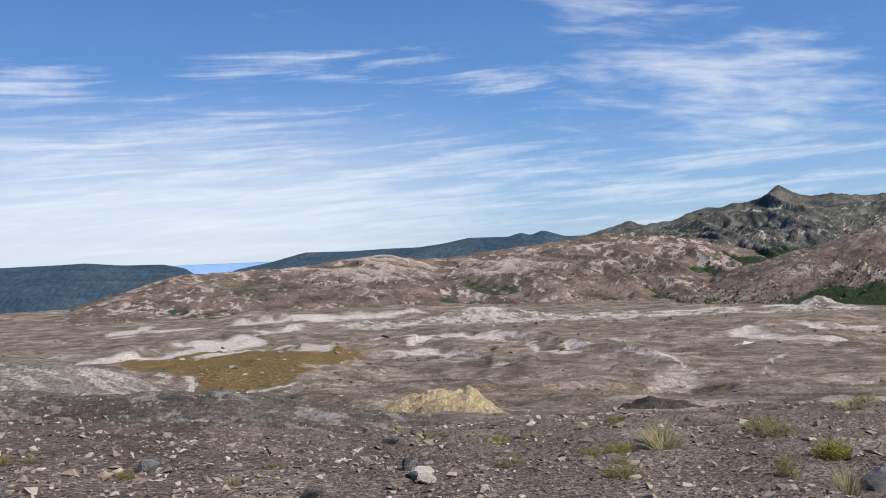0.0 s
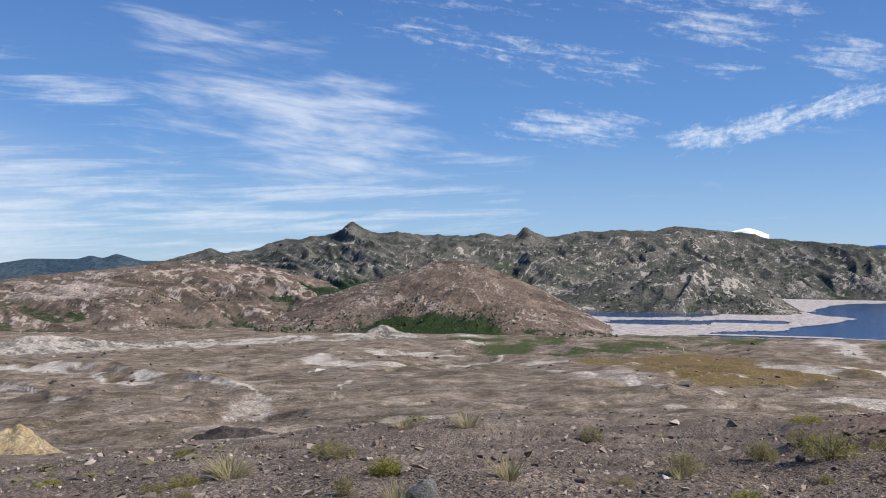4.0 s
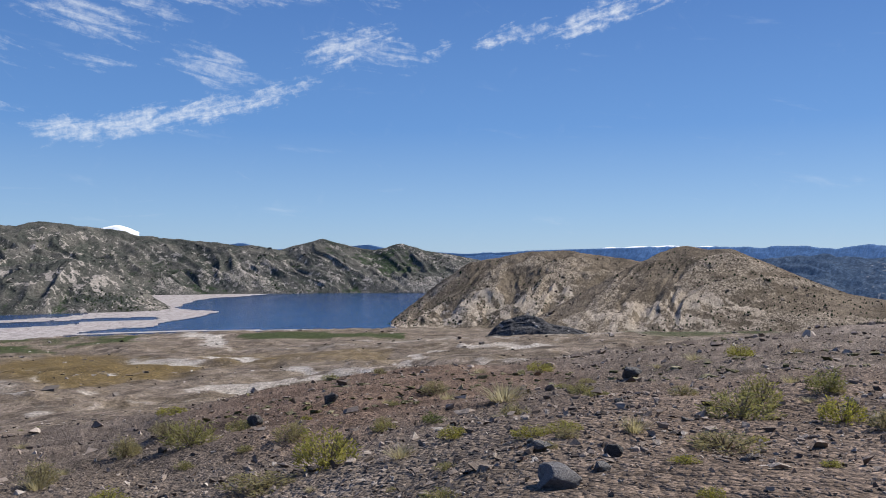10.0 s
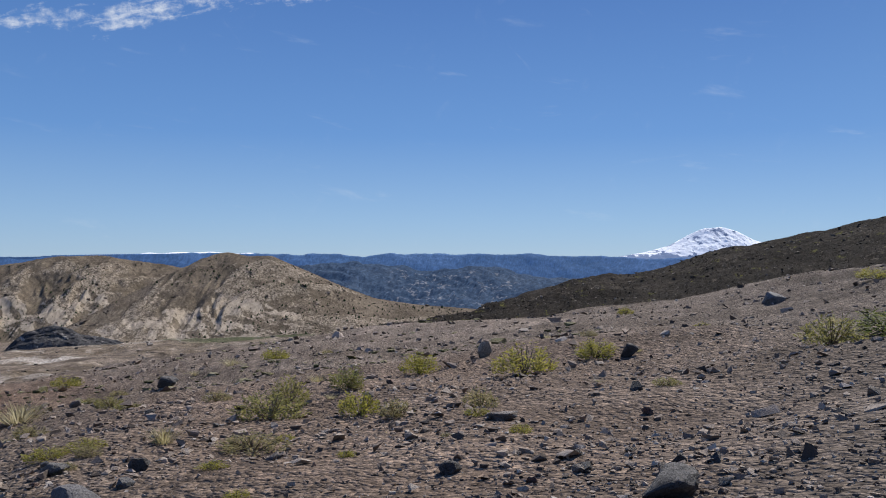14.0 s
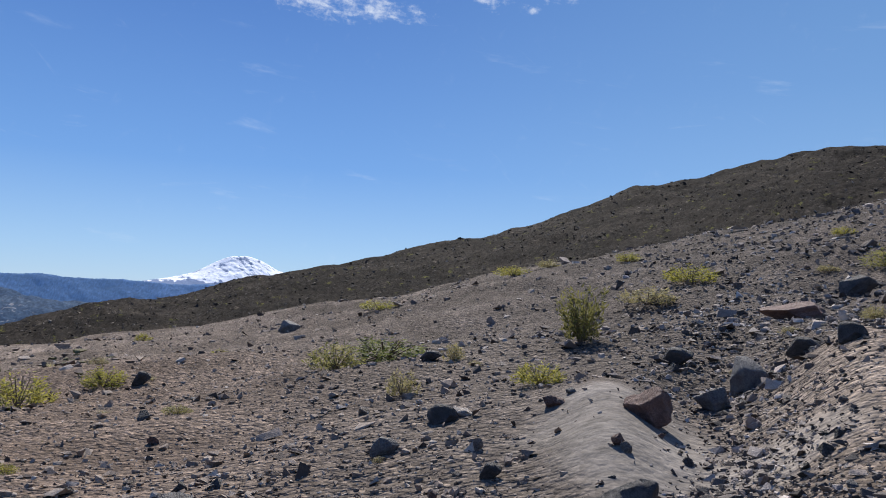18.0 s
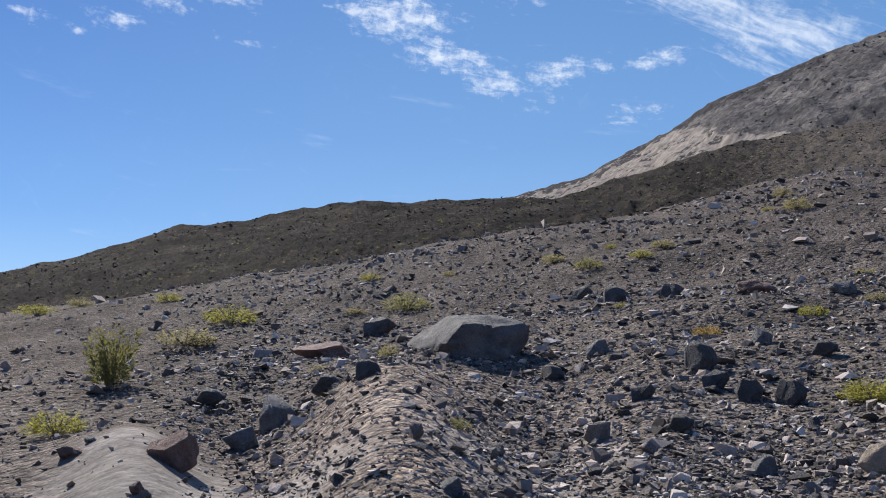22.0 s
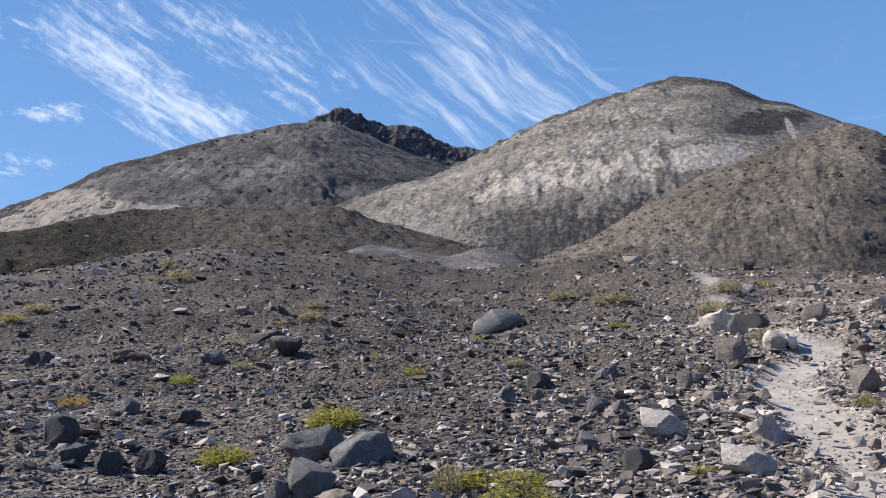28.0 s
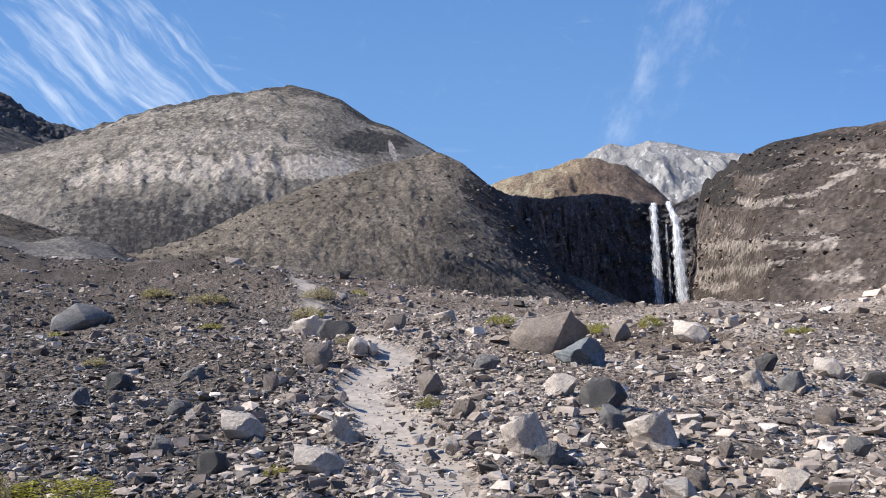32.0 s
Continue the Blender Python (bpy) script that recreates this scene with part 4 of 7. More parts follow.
ridge("lakeside_spur", rusty, [(15.5, -4.2), (19.1, -2.6), (25, -0.98), (27.5, -0.05), (29.3, -0.12), (31.9, -0.81), (34.2, -1.76), (36.9, -3.11), (39.2, -4.37), (40, -5.0)], [(15, 2650), (40, 2350)], 420, 260,
      "reddish-brown rocky spur running down to the lake", "hill", 0.9, (110, 0.36), 3, 6, ash=flecks(0.7, 33, 12.0), veg=lambda i: np.maximum(grown(0.8, 34, 0.0, 0.35)(i), 1.0 * (1 - smooth(0.10, 0.30, i["S"] + 0.1 * fbm(i["u"] / 60, i["v"] / 60, 4, 37))) * (1 - smooth(31, 34, i["b"])) * smooth(20, 24, i["b"])), seed=9, grain=0.8, rows=90, per_deg=12, lumpy=0.15, slant=-0.8)
ridge("lake_headland", rocky, [(33, -3.4), (35, -2.34), (39.6, -0.81), (43, -0.35), (45.1, -0.04), (47.2, -0.8), (49.1, -1.93), (51, -3.13), (52, -3.6)], [(33, 3300)], 330, 250,
      "grey rocky headland between two arms of the lake", "hill", 0.9, (120, 0.36), 3, 8, ash=flecks(0.95, 43, 13.0), veg=grown(0.7, 44, 0.0, 0.5), seed=10, grain=0.9, rows=80, per_deg=12, base=-183, lumpy=0.15, slant=-0.6)
ridge("mountain_beyond_lake", rocky, [(49, 0.6), (52.9, 0.6), (55.2, 0.62), (57.7, 0.36), (59, 0.75), (60.9, 1.22), (62.8, 0.7), (64.4, 0.42), (66.1, 0.97), (67.8, 0.45), (69.7, 0.17), (72, -0.29), (78, -1.0)], [(49, 4820)], 580, 50,
      "grey-brown mountain with pale ravines above the far shore", "mountain", 0.85, (190, 0.44), 4, 6, ash=lambda i: np.maximum(flecks(0.8, 53, 13.0)(i), 0.6 * worn(0.9, 53, 0.0, 0.7)(i)), veg=grown(0.75, 54), seed=11, grain=0.8, rows=90, per_deg=12, base=-183, lumpy=0.12, slant=0.6)
ridge("hill_above_shore", tanhill, [(64.4, -5.4), (64.8, -4.9), (66.9, -3.27), (68.5, -2.0), (70.8, -0.41), (75, 0.35), (77.3, 0.43), (79.2, 0.16), (81.1, -0.11), (83, -0.42), (88, -1.2)], [(64, 2300), (68, 2550), (88, 2700)], [(64, 150), (68, 400), (88, 700)], 350,
      "dry tan hill with pale eroded flanks dropping into the lake", "hill", 0.9, (80, 0.30), 2, 3, ash=lambda i: np.maximum(worn(0.60, 63, 0.0, 0.9)(i), 1.3 * patches(60, 0.42, 0.62, 65, 0.02, 0.45, 1.2, 1.0)(i)), veg=grown(0.42, 64, 0.0, 0.9), seed=12, grain=0.5, rows=90, per_deg=12, lumpy=0.10, slant=-0.5, stretch=3.6)
ridge("brown_hill", tanhill, [(71, -6.2), (73.1, -5.39), (76.1, -3.67), (79.2, -1.94), (81.8, -0.61), (83.7, 0.34), (85.2, 0.73), (86.6, 0.41), (88.1, 0.50), (89.8, -0.23), (92.6, -1.49), (94.9, -2.36), (97.5, -2.66), (100.2, -2.94), (106, -3.3), (112, -4.2)],
      [(71, 1750), (85, 2050), (112, 1900)], [(71, 160), (85, 480), (112, 300)], 400, "bare brown pointed hill with gullied pale cliffs", "hill", 0.95, (100, 0.30), 2, 2, ash=lambda i: np.maximum(worn(0.62, 73, 0.0, 0.95)(i), 1.3 * patches(60, 0.40, 0.62, 75, 0.02, 0.42, 1.2, 1.0)(i) * (1 - smooth(86, 95, i["b"]))), veg=grown(0.34, 74, 0.0, 0.9), seed=13, grain=0.5, rows=100, per_deg=12, lumpy=0.10, slant=-0.5, stretch=3.6)
ridge("dark_bluff", crag_rock, [(71.8, -5.8), (72.4, -4.9), (73.2, -4.3), (74.7, -3.9), (75.6, -4.1), (76.5, -4.6), (77.5, -4.7), (78.8, -5.1), (80, -5.8)], [(71, 1540)], 45, 60, "dark lava bluff at the foot of the brown hill", "cliff", 0.7, (28, 0.25), 2, 3, seed=41, rows=30, per_deg=10, bulge=6, ash=patches(20, 0.7, 0.85, 42))
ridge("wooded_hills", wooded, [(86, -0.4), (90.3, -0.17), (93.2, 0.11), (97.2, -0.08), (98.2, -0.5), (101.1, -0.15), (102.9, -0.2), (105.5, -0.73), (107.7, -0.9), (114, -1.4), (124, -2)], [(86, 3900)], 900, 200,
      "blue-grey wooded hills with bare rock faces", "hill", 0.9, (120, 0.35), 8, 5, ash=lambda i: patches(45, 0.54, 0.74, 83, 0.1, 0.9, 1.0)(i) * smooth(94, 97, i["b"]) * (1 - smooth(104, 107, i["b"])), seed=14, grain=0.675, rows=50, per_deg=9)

flank = ridge("volcano_flank", ashcone, [(158, 7.5), (166.1, 11.13), (170.5, 12.38), (175, 14.59), (177, 15.68), (178.2, 16.39), (179.7, 17.26), (182.1, 17.97), (186.1, 19.33), (190.1, 20.37), (192.5, 20.8), (194, 20.75), (196, 20.1), (199, 18.9), (202.5, 17.6), (207, 16.2), (212, 14)],
      [(158, 1300), (194, 1500), (212, 1500)], [(158, 700), (194, 800), (212, 800)], 60, "huge grey volcano flank with smooth tan ash apron", "volcano", 1.0, (90, 0.05), 3.0, 6, slant=0.8,
      ash=lambda i: 1.9 * smooth(0.0, 0.7, 15.9 - 0.10 * np.maximum(i["b"] - 176, 0) + 0.35 * fbm(i["u"] / 50, i["v"] / 50, 4, 3) - i["el"]), veg=lambda i: np.maximum(patches(60, 0.50, 0.66, 16, 0.35, 1.0, 0.5)(i), 0.9 * smooth(0.90, 0.97, i["S"] + 0.05 * fbm(i["u"] / 20, i["v"] / 20, 4, 18)) * (1 - smooth(184, 192, i["b"]))), seed=15, grain=0.6, rows=120, per_deg=5)
crag = ridge("summit_crag", crag_rock, [(190.5, 19.4), (192.4, 20.80), (193.5, 21.29), (194.5, 21.68), (195.6, 21.47), (196.4, 20.97), (198.3, 20.56), (200.1, 20.56), (201.2, 19.81), (202.6, 19.13), (204.5, 18.75), (206, 17.5), (209, 15.5)], [(190, 1640)], 120, 60,
      "jagged dark summit crag", "", 0.9, (34, 0.12), 5, 8, bulge=9, seed=33, base=470, rows=40, per_deg=12)
crag.parent = flank
ridge("grey_ash_dome", palehill, [(190, 12.5), (195.3, 15.71), (198.2, 16.57), (200.8, 17.04), (203.4, 18.15), (205.4, 19.09), (208.6, 20.42), (212.6, 21.55), (215.1, 22.0), (216.7, 22.38), (218.3, 22.42), (220, 22.15), (221.7, 21.65), (223.9, 20.35), (225.4, 19.95), (227, 19.02), (228.5, 18.08), (232, 15.5), (238, 12)],
      [(190, 500), (218, 620), (238, 560)], [(190, 200), (218, 270), (238, 170)], 150, "rounded hill of pale grey ash with a dark rubble cap", "hill", 0.8, (40, 0.022), 1.2, 2.2,
      ash=lambda i: np.maximum(np.maximum(0.55 * spot(i["b"], i["el"], 213.5, 18.6, 9.5, 4.2), 1.15 * (1 - smooth(0.5, 1.5, np.abs(i["el"] - np.interp(i["b"], [202, 206, 212, 221, 226], [15.2, 16.4, 16.9, 17.4, 17.0]) + 0.5 * fbm(i["u"] / 22, i["v"] / 22, 5, 93)))) * smooth(201, 206, i["b"]) * (1 - smooth(222, 225, i["b"]))) * (0.75 + 0.5 * fbm(i["u"] / 20, i["v"] / 12, 5, 98, 0.62)), 1.4 * spot(i["b"] + 0.3 * (i["el"] - 18.3), i["el"], 225.35, 18.25, 0.26, 0.9)),
      veg=lambda i: np.maximum(1.7 * spot(i["b"] + 0.6 * (i["el"] - 18.7) + 0.7 * fbm(i["u"] / 9, i["v"] / 9, 4, 61), i["el"] + 0.25 * fbm(i["u"] / 7, i["v"] / 7, 4, 62), 224.0, 18.9, 2.7, 0.85) * (1 - spot(i["b"] + 0.3 * (i["el"] - 18.3), i["el"], 225.35, 18.25, 0.3, 1.0)), 0.8 * smooth(0.86, 0.97, i["S"] + 0.06 * fbm(i["u"] / 14, i["v"] / 14, 4, 95)) + 0.75 * (1 - smooth(14.2, 15.8, i["el"] + 0.7 * fbm(i["u"] / 20, i["v"] / 20, 4, 96))) * smooth(199, 206, i["b"])), seed=16, grain=0.30, rows=130, per_deg=7, stretch=1.3, slant=0.5)
ridge("talus_cone", brownhill, [(235.6, 9.4), (237.4, 9.3), (239.2, 8.35), (241.0, 7.35), (242.4, 6.5), (243.4, 6.0)], [(235, 395)], 40, 40, "brown talus fan under the black cliff", "talus", 0.95, (14, 0.03), 0.4, 0.3, seed=45, grain=0.15, rows=40, per_deg=12)
ridge("yellow_hill", yellowrock, [(229, 14), (232.5, 15.82), (233.9, 16.31), (235.9, 16.56), (238.3, 17.04), (239.8, 16.92), (241.7, 16.26), (243.1, 14.99), (244.5, 13.6), (248, 12)], [(229, 900)], 320, 150,
      "yellowish and rust-coloured rock hill behind the falls", "hill", 0.9, (40, 0.16), 2.0, 2.0, seed=17, rows=150, per_deg=12, ash=lambda i: 0.95 * (1 - smooth(235, 238, i["b"] + 0.8 * fbm(i["u"] / 12, i["v"] / 12, 4, 5))) * smooth(0.2, 0.6, 0.5 + 0.5 * fbm(i["u"] / 10, i["v"] / 30, 4, 7)), veg=lambda i: 0.8 * smooth(237.5, 240, i["b"]))
ridge("crater_rim", greyrim, [(236, 16), (239.1, 17.25), (239.9, 17.67), (240.9, 17.82), (241.8, 17.48), (243.4, 17.74), (245.2, 17.32), (246.6, 16.78), (249.1, 16.23), (256, 15.2)], [(236, 1600)], 500, 200,
      "light grey crater rim with old snow patches", "mountain", 0.9, (60, 0.2), 2, 5, seed=18, rows=110, per_deg=12, ash=patches(50, 0.60, 0.70, 8, 0.55, 1.0, 0.5))
ridge("lava_cliff", basalt, [(229.2, 16.8), (231.9, 15.85), (233.4, 15), (235.8, 14.59), (237.3, 14.63), (239.7, 14.67), (241.5, 14.21), (243, 13.62), (244.6, 13.45), (246.4, 14.2), (249, 15.3)], [(229.2, 345), (233, 375), (236, 412), (239, 455), (241.5, 474), (244, 478), (246.4, 468), (249, 440)],
      [(229.2, 8), (232.5, 3), (235.5, -5), (242, -9), (245.5, -6), (249, 12)], 60, "black lava cliff round the plunge basin in deep shade", "cliff", 0.8, (18, 0.015), 0.5, 0.8, bulge=4.0, stretch=0.8, seed=19, grain=0.225, rows=90, per_deg=12, ash=patches(16, 0.60, 0.8, 9, 0.35, 0.85, 1.0))
ridge("reddish_slope", redslope, [(245.1, 7.5), (245.6, 10.5), (246.0, 12.8), (246.6, 14.7), (248.7, 15.88), (250.2, 16.33), (252.3, 16.72), (254, 16.79), (255.7, 16.82), (257.9, 16.88), (263, 16.9), (272, 15), (284, 11)],
      [(245.1, 462), (250, 455), (284, 420)], [(245.1, 14), (247, 60), (250, 180), (284, 260)], 120, "reddish-brown rubble slope with pale streaks beside the falls", "slope", 0.95, (30, 0.05), 1.5, 3.0, bulge=4.0, stretch=0.8, slant=1.2,
      ash=lambda i: np.maximum(np.maximum(smooth(0.55, 0.75, 0.5 + 0.5 * fbm(i["u"] / 9 + i["v"] / 20, i["v"] / 9, 5, 97, 0.62)) * 0.75, 1.2 * spot(i["b"] - 1.6 * (i["el"] - 13.7) + 0.5 * fbm(i["u"] / 6, i["v"] / 6, 3, 3), i["el"], 254.4, 13.7, 0.55, 0.75)), np.maximum(1.0 * spot(i["b"] + 0.6 * fbm(i["u"] / 6, i["v"] / 6, 3, 4), i["el"], 254.2, 10.0, 0.5, 0.6), 0.55 * spot(i["b"] + 1.5 * fbm(i["u"] / 10, i["v"] / 10, 4, 6), i["el"], 247.6, 10.5, 1.6, 2.4))), veg=lambda i: 1.1 * smooth(0.0, 0.9, i["el"] - np.interp(i["b"], [243, 246, 249, 252, 258], [8.5, 11.8, 13.8, 15.2, 16.4]) + 1.6 * fbm(i["u"] / 14, i["v"] / 9, 4, 99)), seed=20, grain=0.2025, rows=115, per_deg=5)
# veg here darkens the right flank: dark rock, plus its shade as colour
ridge("rubble_mound", brownhill, [(203, 9.0), (208.4, 11.43), (211.4, 12.2), (214.5, 13.85), (217.5, 15.15), (220.5, 16.34), (224.5, 17.36), (226.9, 17.74), (228.5, 18.05), (230.3, 17.25), (232, 15.85), (234, 13.6), (235.8, 11.0), (237.6, 8.7), (239.3, 7.3), (242, 6)],
      [(203, 250), (228, 335), (242, 300)], [(203, 90), (228, 150), (242, 70)], 90, "brown rubble mound with sparse stones in front of the falls", "hill", 0.95, (26, 0.014), 0.7, 0.5, seed=21, grain=0.20, rows=120, per_deg=7, stretch=1.1, slant=0.6, ash=patches(9, 0.62, 0.85, 15, 0.0, 1.0, 0.7, 0.5), bulge=0.8, veg=lambda i: 1.1 * smooth(0.0, 0.7, i["b"] - np.interp(i["el"], [6, 8.3, 12, 15.5, 17.5], [239, 235.8, 232.6, 230.2, 229.6]) + 1.2 * fbm(i["u"] / 9, i["v"] / 9, 4, 19)))
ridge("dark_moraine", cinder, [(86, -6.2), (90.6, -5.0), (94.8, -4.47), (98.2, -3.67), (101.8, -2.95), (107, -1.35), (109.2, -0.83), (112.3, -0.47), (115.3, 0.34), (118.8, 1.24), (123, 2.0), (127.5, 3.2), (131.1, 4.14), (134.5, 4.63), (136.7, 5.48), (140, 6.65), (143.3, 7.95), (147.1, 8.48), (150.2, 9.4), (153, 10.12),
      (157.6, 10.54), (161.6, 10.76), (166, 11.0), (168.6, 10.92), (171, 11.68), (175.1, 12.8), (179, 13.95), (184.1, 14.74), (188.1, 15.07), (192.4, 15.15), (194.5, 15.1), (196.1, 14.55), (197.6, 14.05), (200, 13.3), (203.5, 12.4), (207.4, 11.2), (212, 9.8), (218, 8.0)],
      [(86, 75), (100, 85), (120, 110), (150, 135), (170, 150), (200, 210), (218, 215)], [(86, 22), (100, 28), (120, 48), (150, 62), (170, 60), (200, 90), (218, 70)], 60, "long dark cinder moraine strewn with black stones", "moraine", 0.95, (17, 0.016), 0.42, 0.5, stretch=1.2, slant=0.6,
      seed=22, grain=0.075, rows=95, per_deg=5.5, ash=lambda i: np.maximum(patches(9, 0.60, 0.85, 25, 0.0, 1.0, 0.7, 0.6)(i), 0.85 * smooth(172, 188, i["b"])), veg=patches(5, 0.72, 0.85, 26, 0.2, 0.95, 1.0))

ridge("grey_mound", greymound, [(187.5, 8.8), (191.4, 10.5), (193.7, 11.7), (196.4, 12.58), (199.2, 12.25), (201.9, 11.64), (204.3, 12.15), (206.6, 11.69), (208.1, 10.67), (211, 9.2)], [(187, 92)], 26, 14,
      "smooth grey gravel mounds below the moraine", "mound", 0.8, (9, 0.05), 0.15, 0.1, seed=23, grain=0.0225, rows=40, per_deg=8, ash=patches(6, 0.55, 0.8, 27))
ridge("yellow_mound", yellow_ash, [(-6.5, -11.9), (-4.5, -11.1), (-2.9, -10.5), (-0.9, -10.0), (0.6, -10.15), (1.4, -9.95), (2.4, -10.6), (3.3, -11.4), (4.2, -12.1)], [(-5, 235)], 26, 30, "pale yellow crumbling mound on the valley floor", "mound", 0.7, (7, 0.45), 0.9, 1.2, seed=24, rows=40, per_deg=12, ash=patches(9, 0.25, 0.5, 28, 0.0, 1.0, 2.0, 0.9))
ridge("pale_bank", palehill, [(-34, -6.2), (-28, -6.3), (-24.9, -6.7), (-21.7, -7.4), (-18.4, -8.8), (-16, -9.8)], [(-34, 520)], 150, 80, "low bank of pale pinkish ash", "mound", 0.8, (20, 0.2), 0.8, 0.5, seed=25, rows=45, per_deg=9, ash=patches(20, 0.40, 0.6, 29, 0.25, 1.0))
ridge("grey_bank", brownhill, [(-36, -7.7), (-28.1, -7.9), (-23.4, -8.75), (-18.5, -9.0), (-14.8, -9.2), (-11, -10.1), (-7.5, -10.85), (-3, -11.6), (1, -12.4)], [(-36, 120), (1, 95)], [(-36, 62), (1, 40)], 40,
      "grey-brown gravel bank streaked with pale ash", "bank", 0.85, (9, 0.10), 0.3, 0.2, seed=26, grain=0.0315, rows=50, per_deg=9, ash=patches(5, 0.46, 0.72, 30, 0.05, 0.98, 3.0, 0.85))
ridge("badland_ridge", palehill, [(-8, -5.7), (-5.7, -5.2), (-3, -5.6), (2, -4.6), (4.3, -4.85), (8.1, -5.45), (11.8, -5.2), (15.4, -5.4), (18.6, -5.1), (20, -5.5), (22.7, -5.0), (23.9, -4.36), (25.4, -4.95), (28, -5.4), (31, -5.6)], [(-8, 1900)], 160, 90,
      "row of pale eroded ash cones at the foot of the ridge", "badlands", 0.9, (30, 0.50), 2.0, 6.0, seed=27, grain=0.54, rows=40, per_deg=10, ash=patches(26, 0.30, 0.52, 35, 0.0, 0.98, 2.0, 1.0))
ridge("red_outcrop", redslope, [(10.5, -12.2), (12, -11.2), (13.4, -10.75), (14.6, -10.9), (16.5, -11.2), (18.8, -12.2)], [(10, 150)], 22, 20, "dark reddish rubble outcrop below the slope", "outcrop", 0.8, (5, 0.2), 0.5, 0.6, seed=28, rows=30, per_deg=12)

# ---- lake ----
water_mat, N = material("lake_water")
P = N.add("ShaderNodeTexCoord").outputs["Object"]
rip = N.noise(N.add("ShaderNodeMapping", Vector=P, Scale=(1, 1, 1)).outputs[0], 0.12, 5, 0.6)
calm = N.noise(N.add("ShaderNodeMapping", Vector=P, Rotation=(0, 0, 0.9), Scale=(0.25, 1.6, 1)).outputs[0], 0.012, 4, 0.6)
finish(N, N.mix(N.step(calm, 0.42, 0.62), (0.014, 0.046, 0.125), (0.022, 0.066, 0.165)), 0.15, rip, 0.9, 1.6, 0.12)
LAKE = -180.0
b1, r1 = np.meshgrid(np.linspace(30, 71, 42), np.linspace(2040, 4500, 30))
lake = tagged(polar_mesh("lake_water", b1, r1, np.full_like(b1, LAKE), water_mat), "deep blue lake under dry hills", "lake", kind="structure")


# floating logs gather in a pale raft along the shore
log_mat, N = material("driftwood")
P = N.add("ShaderNodeTexCoord").outputs["Object"]
f1 = N.noise(P, 0.05, 8, 0.75)
finish(N, N.ramp(f1, [(0.34, (0.13, 0.115, 0.11)), (0.5, (0.36, 0.315, 0.295)), (0.66, (0.52, 0.47, 0.44))]), 0.9, f1, 0.6, 1.0, 0.1)
b1, r1 = np.meshgrid(np.linspace(32, 61, 230), np.linspace(2060, 4400, 120))
e1 = np.degrees(np.arctan((EYE - LAKE) / r1))
wob = fbm(b1 / 1.6, e1 / 0.28, 5, 201)
edge = np.interp(e1, [2.2, 2.45, 2.7, 3.1, 3.35, 3.6, 3.9, 4.2, 4.5, 4.8, 5.2], [59.5, 57.5, 54.2, 51.2, 51.6, 53.6, 52.4, 50.6, 49.0, 45.5, 44.0])
raft = smooth(-0.5, 0.5, edge - b1 + 1.1 * wob) - 1.5 * spot(b1 + 1.5 * wob, e1, 40.5, 3.52, 5.6, 0.34) - 1.5 * spot(b1 + 1.8 * wob, e1, 42.0, 4.12, 4.4, 0.17) - 1.3 * spot(b1 + 2 * wob, e1, 47.5, 3.95, 4.0, 0.13)
shore = 1 - smooth(0.02, 0.06, np.abs(e1 - np.interp(b1, [44, 52, 60, 66], [4.84, 4.83, 4.93, 5.15])) + 0.02 * wob)
keep = (raft > 0.5) & (b1 > 33) | (shore > 0.5) & (b1 > 44)
xs, ys = r1 * np.sin(np.radians(b1)), r1 * np.cos(np.radians(b1))
num = np.arange(b1.size).reshape(b1.shape)
quads = np.stack([num[:-1, :-1], num[:-1, 1:], num[1:, 1:], num[1:, :-1]], -1)[keep[:-1, :-1]].reshape(-1, 4)
me = bpy.data.meshes.new("log_raft")
me.from_pydata(np.stack([xs.ravel(), ys.ravel(), LAKE + 0.8 + 0.3 * wob.ravel()], -1).tolist(), [], quads.tolist())
me.materials.append(log_mat)
tagged(new("log_raft", me), "pale grey raft of floating drift logs on the lake", "logs", kind="stuff")

# ---- stones ----
def hull_rock(seed, flat, points=11):
    """An angular broken stone about one metre across."""
    rng = random.Random(seed)
    bm = bmesh.new()
    for _ in range(points):
        p = Vector((rng.gauss(0, 1), rng.gauss(0, 1), rng.gauss(0, 1))).normalized() * rng.uniform(0.34, 0.60)
        bm.verts.new((p.x * 1.15, p.y * 0.85, p.z * flat))
    out = bmesh.ops.convex_hull(bm, input=bm.verts)
    bmesh.ops.delete(bm, geom=[g for g in out["geom_interior"] if isinstance(g, bmesh.types.BMVert)], context="VERTS")
    bmesh.ops.recalc_face_normals(bm, faces=bm.faces)
    bm.verts.index_update()
    co = np.array([v.co[:] for v in bm.verts])
    fa = np.array([[v.index for v in f.verts] for f in bm.faces if len(f.verts) == 3])
    bm.free()
    return co, fa


